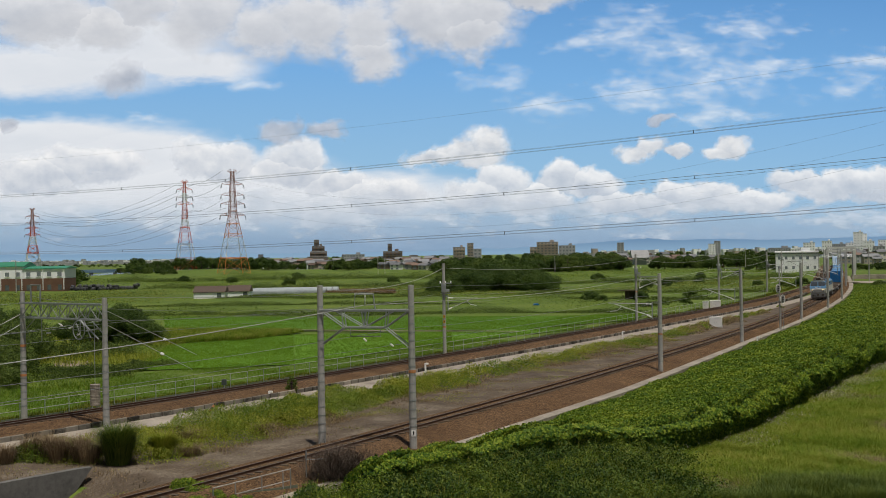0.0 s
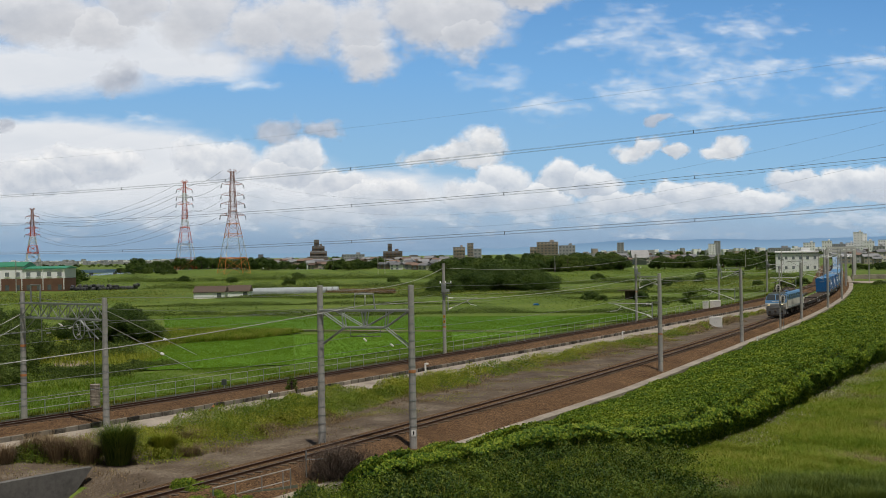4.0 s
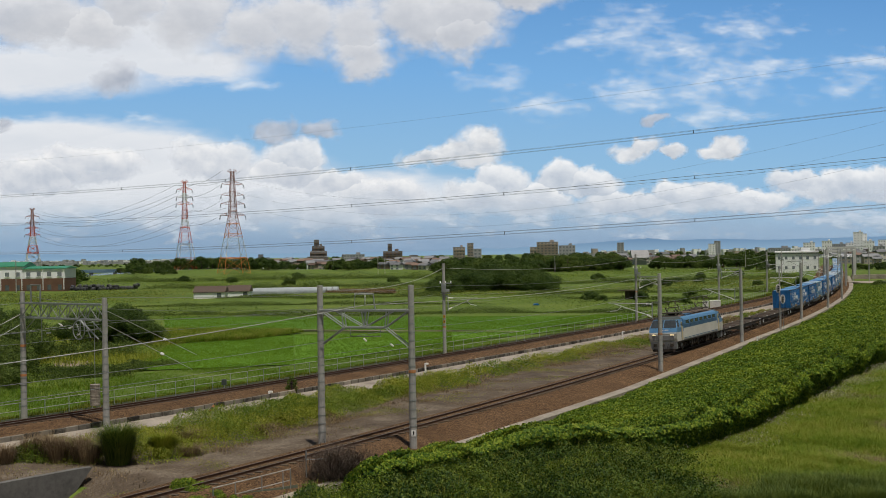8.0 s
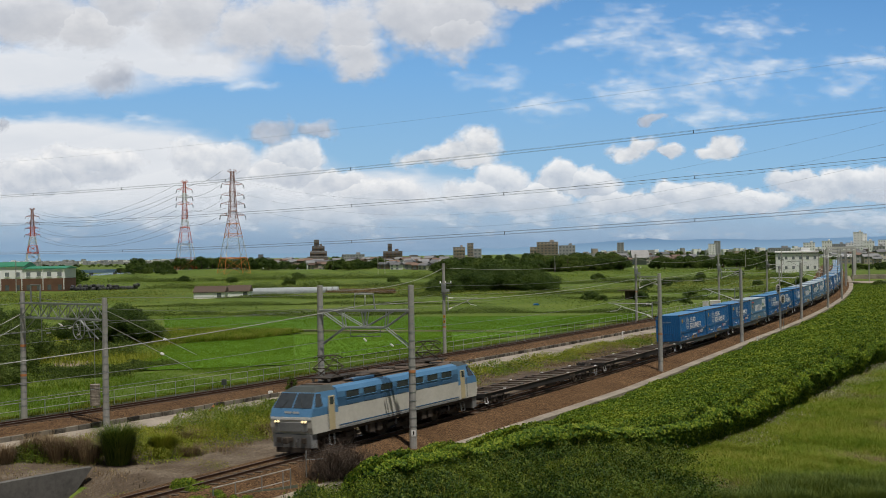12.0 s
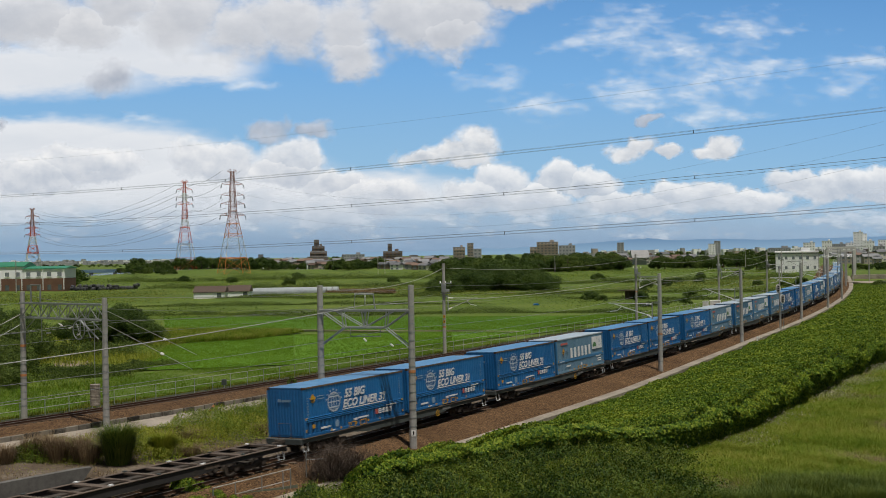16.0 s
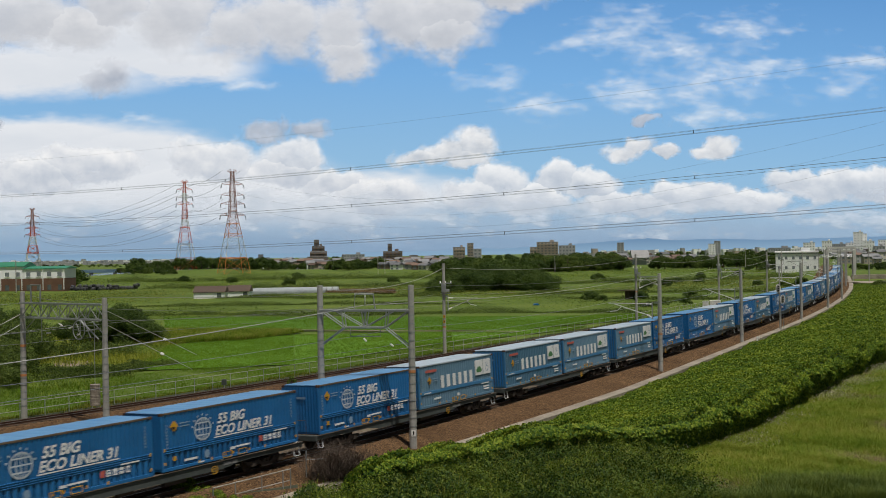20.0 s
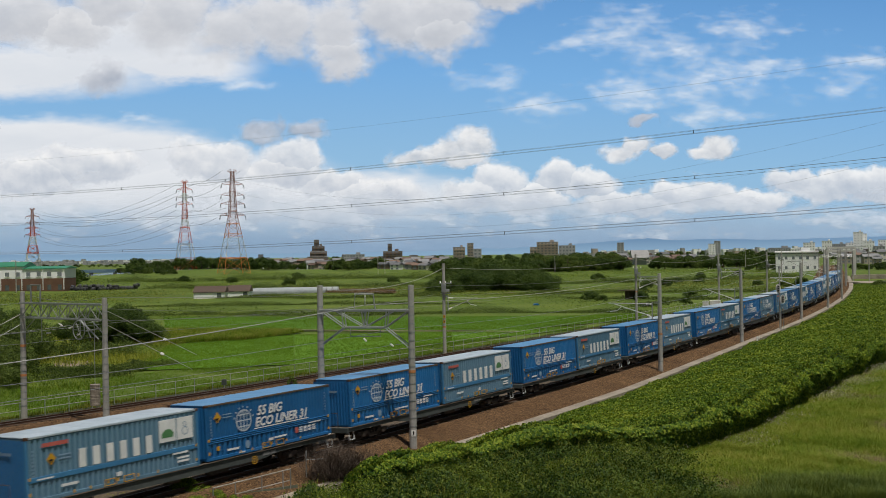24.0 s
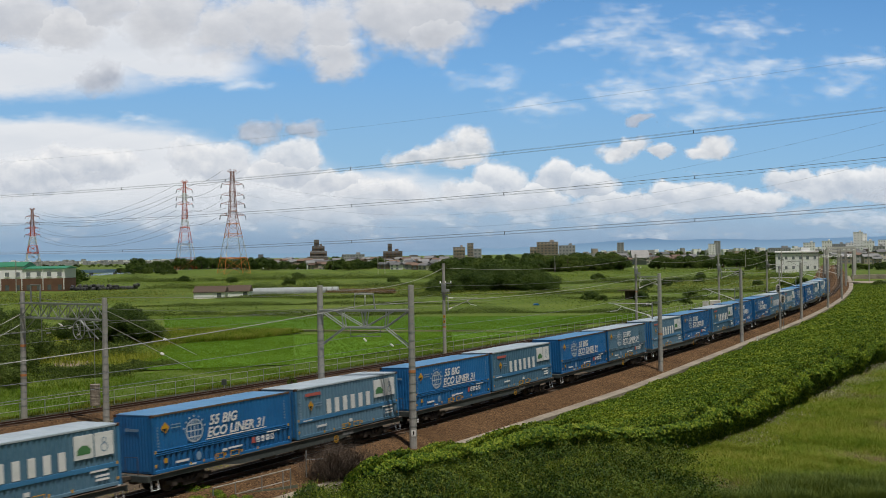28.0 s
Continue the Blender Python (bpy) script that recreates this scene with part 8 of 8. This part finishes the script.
for x, y, h in ((110.5, 296, 9.5), (117, 297, 9.5), (118.5, 322, 9), (107, 322, 9), (128, 360, 9), (136, 372, 9), (121, 330, 8), (101, 285, 9)):
    mt = thing("catenary_pole", "grey steel mast near the station", "pole", Matrix.Translation((x, y, base_z(x, y))), group="catenary poles")
    part("shaft", Mesh().cyl((0, 0, -0.3), (0, 0, h), 0.17, 0.13, 8), M_POLE, mt)
    part("cross_arm", Mesh().box((-0.8, 0, h - 1.2), (2.2, 0.12, 0.12), 0.0), M_STEEL, mt)

# road, wall and fence at the far end of the bank
thing("road_side", "pale concrete service road behind a wire fence", "road", kind="structure", mesh=Mesh().box((131, 280, -1.0), (46, 24, 4.1), 0.0), material=M_CONC)
thing("retaining_wall", "low pale concrete wall beside the service road", "wall", mesh=Mesh().box((140, 318, 1.2), (40, 0.6, 1.8), 0.05), material=M_CONC)
wf = thing("wire_fence", "tall dark wire fence with steel posts", "fence")
for i in range(14):
    t = i / 13
    px, py = 84 + 26 * t, 205 + 8 * t
    part("post", Mesh().cyl((px, py, 0.0), (px, py, 3.4), 0.045, n=5), M_UNDER, wf)
for z in (1.0, 1.8, 2.6, 3.35):
    part("strand", Mesh().cyl((84, 205, z), (110, 213, z), 0.02, n=4), M_UNDER, wf)

# far city, too small to tell apart
city = thing("distant_city", "hazy far-off city of pale low buildings", "city", kind="stuff")
rc = random.Random(33)
# many grey walls on the left put the haze into the city's colour
for mat_, cnt, x0, x1, y0, y1, h0, h1 in ((M_WHITEW, 120, -0.42, -0.22, 1900, 3300, 2, 6), (M_GREYW, 260, -0.42, -0.22, 1700, 3300, 2, 6), (M_ROOFG, 60, -0.24, -0.02, 1250, 1700, 4, 9), (M_WHITEW, 130, 0.13, 0.45, 1700, 2600, 4, 11), (M_GREYW, 120, 0.13, 0.45, 1500, 2500, 4, 9), (M_TANW, 60, 0.13, 0.45, 1500, 2500, 4, 9)):
    cm = Mesh()
    for _ in range(cnt):
        y = rc.uniform(y0, y1)
        b = rc.uniform(x0, x1)
        h = rc.uniform(h0, h1) * (1.6 if rc.random() < 0.06 else 1)
        cm.box((b * y, y, FIELD + h / 2 - 0.5), (rc.uniform(4, 12), rc.uniform(8, 16), h + 1), 0.0)
    part("roofs_and_walls", cm, mat_, city)


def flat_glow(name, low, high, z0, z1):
    """A glowing tone with the far haze put into its colour, from foot to top."""
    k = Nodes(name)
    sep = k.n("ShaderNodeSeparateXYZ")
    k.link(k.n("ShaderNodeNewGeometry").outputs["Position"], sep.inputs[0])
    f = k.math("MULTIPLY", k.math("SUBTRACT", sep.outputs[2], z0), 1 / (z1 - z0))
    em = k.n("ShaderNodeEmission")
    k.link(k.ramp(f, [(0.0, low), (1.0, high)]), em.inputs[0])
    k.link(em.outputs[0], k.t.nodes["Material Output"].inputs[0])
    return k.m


hill_line = [(-2600, 30), (-1763, 29), (-1088, 23), (-600, 16), (-189, 15), (261, 24), (576, 38), (688, 45), (760, 50), (823, 55), (880, 49), (936, 45), (1160, 45), (1385, 40), (1610, 44), (1835, 49), (2600, 40)]
xs = np.linspace(-2600, 2600, 261)
xs = xs * 0.94
zs = 0.6 + 0.94 * np.interp(xs / 0.94, [p[0] for p in hill_line], [p[1] for p in hill_line]) + 2.2 * bumps(xs, xs * 0, 0.02) + 1.2 * bumps(xs, xs * 0, 0.07, 3) + 0.8 * bumps(xs, xs * 0, 0.17, 5)
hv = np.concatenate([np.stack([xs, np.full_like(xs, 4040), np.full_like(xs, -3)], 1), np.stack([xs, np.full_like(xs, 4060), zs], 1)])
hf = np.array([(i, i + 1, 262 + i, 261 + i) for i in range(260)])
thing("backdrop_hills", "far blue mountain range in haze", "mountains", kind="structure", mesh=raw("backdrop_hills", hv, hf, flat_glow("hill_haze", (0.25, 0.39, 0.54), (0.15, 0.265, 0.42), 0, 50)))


# ---- clouds ----
def cloud_mat(name, blobs, freq, amp, soft, dark, light, lit=(0.55, 0.4, 1.2), stretch=1.0, opacity=1.0, thresh=0.0, warp=0.5):
    """Clouds as a sky sheet: rounded masses broken up by noise; u, v in hundredths."""
    k = Nodes(name)
    p = k.n("ShaderNodeTexCoord").outputs["Object"]
    mp = k.n("ShaderNodeMapping")
    mp.inputs["Scale"].default_value = (1.0 / stretch, 1.0, 1.0)
    k.link(p, mp.inputs["Vector"])
    q = mp.outputs[0]
    for wf, wa in ((1.6, warp), (5.5, warp * 0.45)):
        wn_ = k.n("ShaderNodeTexNoise", Scale=wf, Detail=4.0, Roughness=0.55)
        k.link(q, wn_.inputs["Vector"])
        sb = k.n("ShaderNodeVectorMath", operation="SUBTRACT")
        k.link(wn_.outputs["Color"], sb.inputs[0])
        sb.inputs[1].default_value = (0.5, 0.5, 0.5)
        sc = k.n("ShaderNodeVectorMath", operation="SCALE")
        k.link(sb.outputs[0], sc.inputs[0])
        sc.inputs["Scale"].default_value = wa
        ad = k.n("ShaderNodeVectorMath", operation="ADD")
        k.link(p, ad.inputs[0])
        k.link(sc.outputs[0], ad.inputs[1])
        p = ad.outputs[0]
    n1 = k.noise(q, freq, 9, 0.6)
    up = k.n("ShaderNodeVectorMath", operation="ADD")
    k.link(q, up.inputs[0])
    up.inputs[1].default_value = (0.04, 0.16, 0)
    n2 = k.noise(up.outputs[0], freq, 5, 0.52)
    big = k.noise(q, freq * 0.35, 3, 0.5)
    D = V = None
    for cx, cy, rx, ry in blobs:
        u, v = (cx - 784) / 100, (441 - cy) / 100
        m = k.n("ShaderNodeMapping")
        m.vector_type = "TEXTURE"
        m.inputs["Location"].default_value = (u, v, 0)
        m.inputs["Scale"].default_value = (rx / 100, ry / 100, 1)
        k.link(p, m.inputs["Vector"])
        ln = k.n("ShaderNodeVectorMath", operation="LENGTH")
        k.link(m.outputs[0], ln.inputs[0])
        d = k.math("SUBTRACT", 1.0, ln.outputs["Value"])
        sp = k.n("ShaderNodeSeparateXYZ")
        k.link(m.outputs[0], sp.inputs[0])
        v = sp.outputs[1]
        if D is None:
            D, V = d, v
        else:
            g = k.math("GREATER_THAN", d, D)
            V = k.math("ADD", k.math("MULTIPLY", v, g), k.math("MULTIPLY", V, k.math("SUBTRACT", 1.0, g)))
            D = k.math("MAXIMUM", D, d)
    dens = k.math("ADD", D, k.math("MULTIPLY", k.math("SUBTRACT", n1, 0.5), amp))
    dens = k.math("ADD", dens, k.math("MULTIPLY", k.math("SUBTRACT", big, 0.5), amp * 0.6))
    mr = k.n("ShaderNodeMapRange", interpolation_type="SMOOTHSTEP")
    mr.inputs["From Min"].default_value = thresh
    mr.inputs["From Max"].default_value = thresh + soft
    mr.inputs["To Max"].default_value = opacity
    k.link(dens, mr.inputs["Value"])
    # sunlit tops and shaded undersides are painted into the glow colour
    L = k.math("ADD", lit[0], k.math("MULTIPLY", V, lit[1]))
    L = k.math("ADD", L, k.math("MULTIPLY", k.math("SUBTRACT", n1, n2), lit[2] * 3))
    L = k.math("SUBTRACT", L, k.math("MULTIPLY", k.math("MAXIMUM", k.math("SUBTRACT", dens, 0.35), 0.0), 0.35))
    col = k.ramp(L, [(0.0, dark), (1.0, light)])
    em = k.n("ShaderNodeEmission")
    k.link(col, em.inputs[0])
    tr = k.n("ShaderNodeBsdfTransparent")
    ms = k.n("ShaderNodeMixShader")
    k.link(mr.outputs[0], ms.inputs[0])
    k.link(tr.outputs[0], ms.inputs[1])
    k.link(em.outputs[0], ms.inputs[2])
    k.link(ms.outputs[0], k.t.nodes["Material Output"].inputs[0])
    return k.m


def cloud_sheet(name, material, dist, y0, y1, label):
    me = Mesh().add([(-9.8, (441 - y1) / 100, 0), (9.8, (441 - y1) / 100, 0), (9.8, (441 - y0) / 100, 0), (-9.8, (441 - y0) / 100, 0)], [(0, 1, 2, 3)]).data(name, material)
    ob = thing(name, label, "clouds", kind="structure", mesh=me)
    g = dist / 1912 * 100
    ob.scale = (g, g, g)
    ob.visible_shadow = False
    return ob, dist


def sky_mat():
    """The clear sky behind the clouds, paler towards the horizon."""
    k = Nodes("clear_sky")
    sep = k.n("ShaderNodeSeparateXYZ")
    k.link(k.n("ShaderNodeTexCoord").outputs["Object"], sep.inputs[0])
    f = k.math("ADD", k.math("MULTIPLY", sep.outputs[1], 0.2), k.math("MULTIPLY", sep.outputs[0], 0.006))
    em = k.n("ShaderNodeEmission")
    k.link(k.ramp(f, [(0.0, (0.32, 0.47, 0.62)), (0.3, (0.28, 0.50, 0.73)), (0.62, (0.19, 0.42, 0.74)), (1.0, (0.115, 0.30, 0.62))]), em.inputs[0])
    k.link(em.outputs[0], k.t.nodes["Material Output"].inputs[0])
    return k.m


clear = cloud_sheet("backdrop_sky", sky_mat(), 4320, -140, 520, "clear blue summer sky")
white = cloud_sheet("cloud_veil", cloud_mat("white_veil", [(60, 125, 300, 62), (200, 80, 260, 85), (320, 118, 170, 34), (40, 245, 330, 50), (230, 275, 260, 70), (60, 310, 300, 95), (360, 330, 340, 85), (640, 350, 260, 60)], 0.8, 0.4, 0.55, (0.62, 0.66, 0.72), (0.84, 0.85, 0.87), (0.75, 0.15, 0.35), 3.0, 0.95), 4290, -120, 460, "smooth white veil of high cloud")
wisp = cloud_sheet("cloud_wisps", cloud_mat("thin_wisps", [(1100, 55, 150, 70), (1010, 80, 100, 34), (1250, 140, 210, 75), (1120, 160, 120, 55), (1200, 90, 110, 70), (955, 182, 120, 46), (1420, 170, 70, 24), (1490, 156, 90, 28), (1540, 108, 130, 32), (1270, 205, 150, 30), (860, 140, 110, 30), (1360, 120, 100, 40), (430, 148, 90, 22), (252, 206, 50, 14), (1330, 60, 160, 50)], 5.0, 2.1, 1.3, (0.70, 0.77, 0.85), (0.86, 0.89, 0.91), (0.7, 0.1, 0.3), 2.4, 0.75, 0.22), 4260, -60, 300, "thin feathery white cirrus")
low = cloud_sheet("cloud_bank", cloud_mat("cumulus_bank", [(520, 278, 66, 36), (505, 302, 90, 34), (380, 284, 90, 46), (150, 292, 110, 42), (60, 308, 100, 40), (590, 320, 66, 28), (680, 346, 86, 38), (890, 326, 60, 52), (845, 346, 75, 36), (935, 352, 90, 36), (990, 316, 46, 40), (1045, 330, 66, 34), (1200, 345, 62, 34), (1255, 342, 56, 30), (1120, 362, 110, 30), (1420, 324, 76, 28), (1485, 327, 90, 36), (1550, 327, 90, 36), (1340, 352, 76, 24)],
                  2.2, 0.75, 0.34, (0.50, 0.55, 0.63), (0.90, 0.90, 0.90), (0.5, 0.55, 0.5), 1.2, 0.92), 4220, 200, 470, "bank of white cumulus clouds over the plain")
veil = cloud_sheet("cloud_haze", cloud_mat("haze_band", [(784, 432, 3000, 112)], 0.8, 0.16, 1.1, (0.24, 0.35, 0.50), (0.55, 0.615, 0.69), (0.18, 0.85, 0.35), 5.0, 0.90), 4190, 230, 520, "grey-blue haze and low cloud along the horizon")
mid = cloud_sheet("cloud_puffs", cloud_mat("cumulus_puffs", [(850, 252, 50, 38), (800, 268, 60, 30), (755, 280, 70, 22), (830, 276, 60, 24), (1136, 262, 36, 22), (1112, 270, 48, 20), (1182, 268, 30, 12), (1280, 262, 46, 22), (1262, 268, 46, 18)], 2.8, 1.0, 0.5, (0.50, 0.54, 0.60), (0.86, 0.86, 0.86), (0.62, 0.36, 0.6), 1.2, 0.95, warp=0.4), 4160, 150, 360, "small white cumulus puffs")
dim = cloud_sheet("cloud_scraps", cloud_mat("grey_scraps", [(482, 228, 50, 28), (556, 232, 48, 24), (1150, 216, 30, 12), (197, 140, 46, 32), (5, 222, 22, 15)], 2.6, 1.0, 0.6, (0.36, 0.40, 0.48), (0.62, 0.64, 0.69), (0.55, 0.3, 0.6), 1.2, 0.85), 4130, 60, 320, "small grey scraps of cloud")
tops = cloud_sheet("cloud_overhead", cloud_mat("overhead_cumulus", [(330, 20, 110, 100), (430, 55, 120, 88), (525, 45, 125, 90), (615, 55, 95, 85), (625, 92, 80, 56), (720, 30, 130, 78), (800, 25, 120, 68), (800, 62, 100, 56), (905, -10, 110, 42), (40, 20, 150, 62), (150, 50, 78, 56), (215, 10, 110, 50), (700, -60, 500, 80)],
                   1.2, 0.9, 0.6, (0.42, 0.45, 0.51), (0.84, 0.84, 0.85), (0.60, 0.36, 0.34), 1.4, 0.96, warp=0.75), 4100, -160, 260, "large grey-white cumulus overhead")
streak = cloud_sheet("cloud_streaks", cloud_mat("low_streaks", [(784, 376, 2200, 66)], 3.2, 2.6, 0.6, (0.44, 0.51, 0.60), (0.78, 0.81, 0.85), (0.5, 0.3, 0.7), 2.4, 0.6, 0.45, warp=0.9), 4175, 280, 440, "thin grey streaks of far cloud over the horizon")
DRIFT = [(clear, 0), (streak, 4), (veil, 3), (white, 14), (wisp, 13), (low, 7), (mid, 30), (dim, 38), (tops, 66)]


def motions():
    drive_train()
    for (ob, dist), px in DRIFT:
        g = dist / 1912
        walk(ob, [(t, STAND @ Matrix.Translation((px * g * (14 - t) / 28, 0, -dist))) for t in (0.0, 7.0, 14.0, 21.0, 28.0)])


motions()
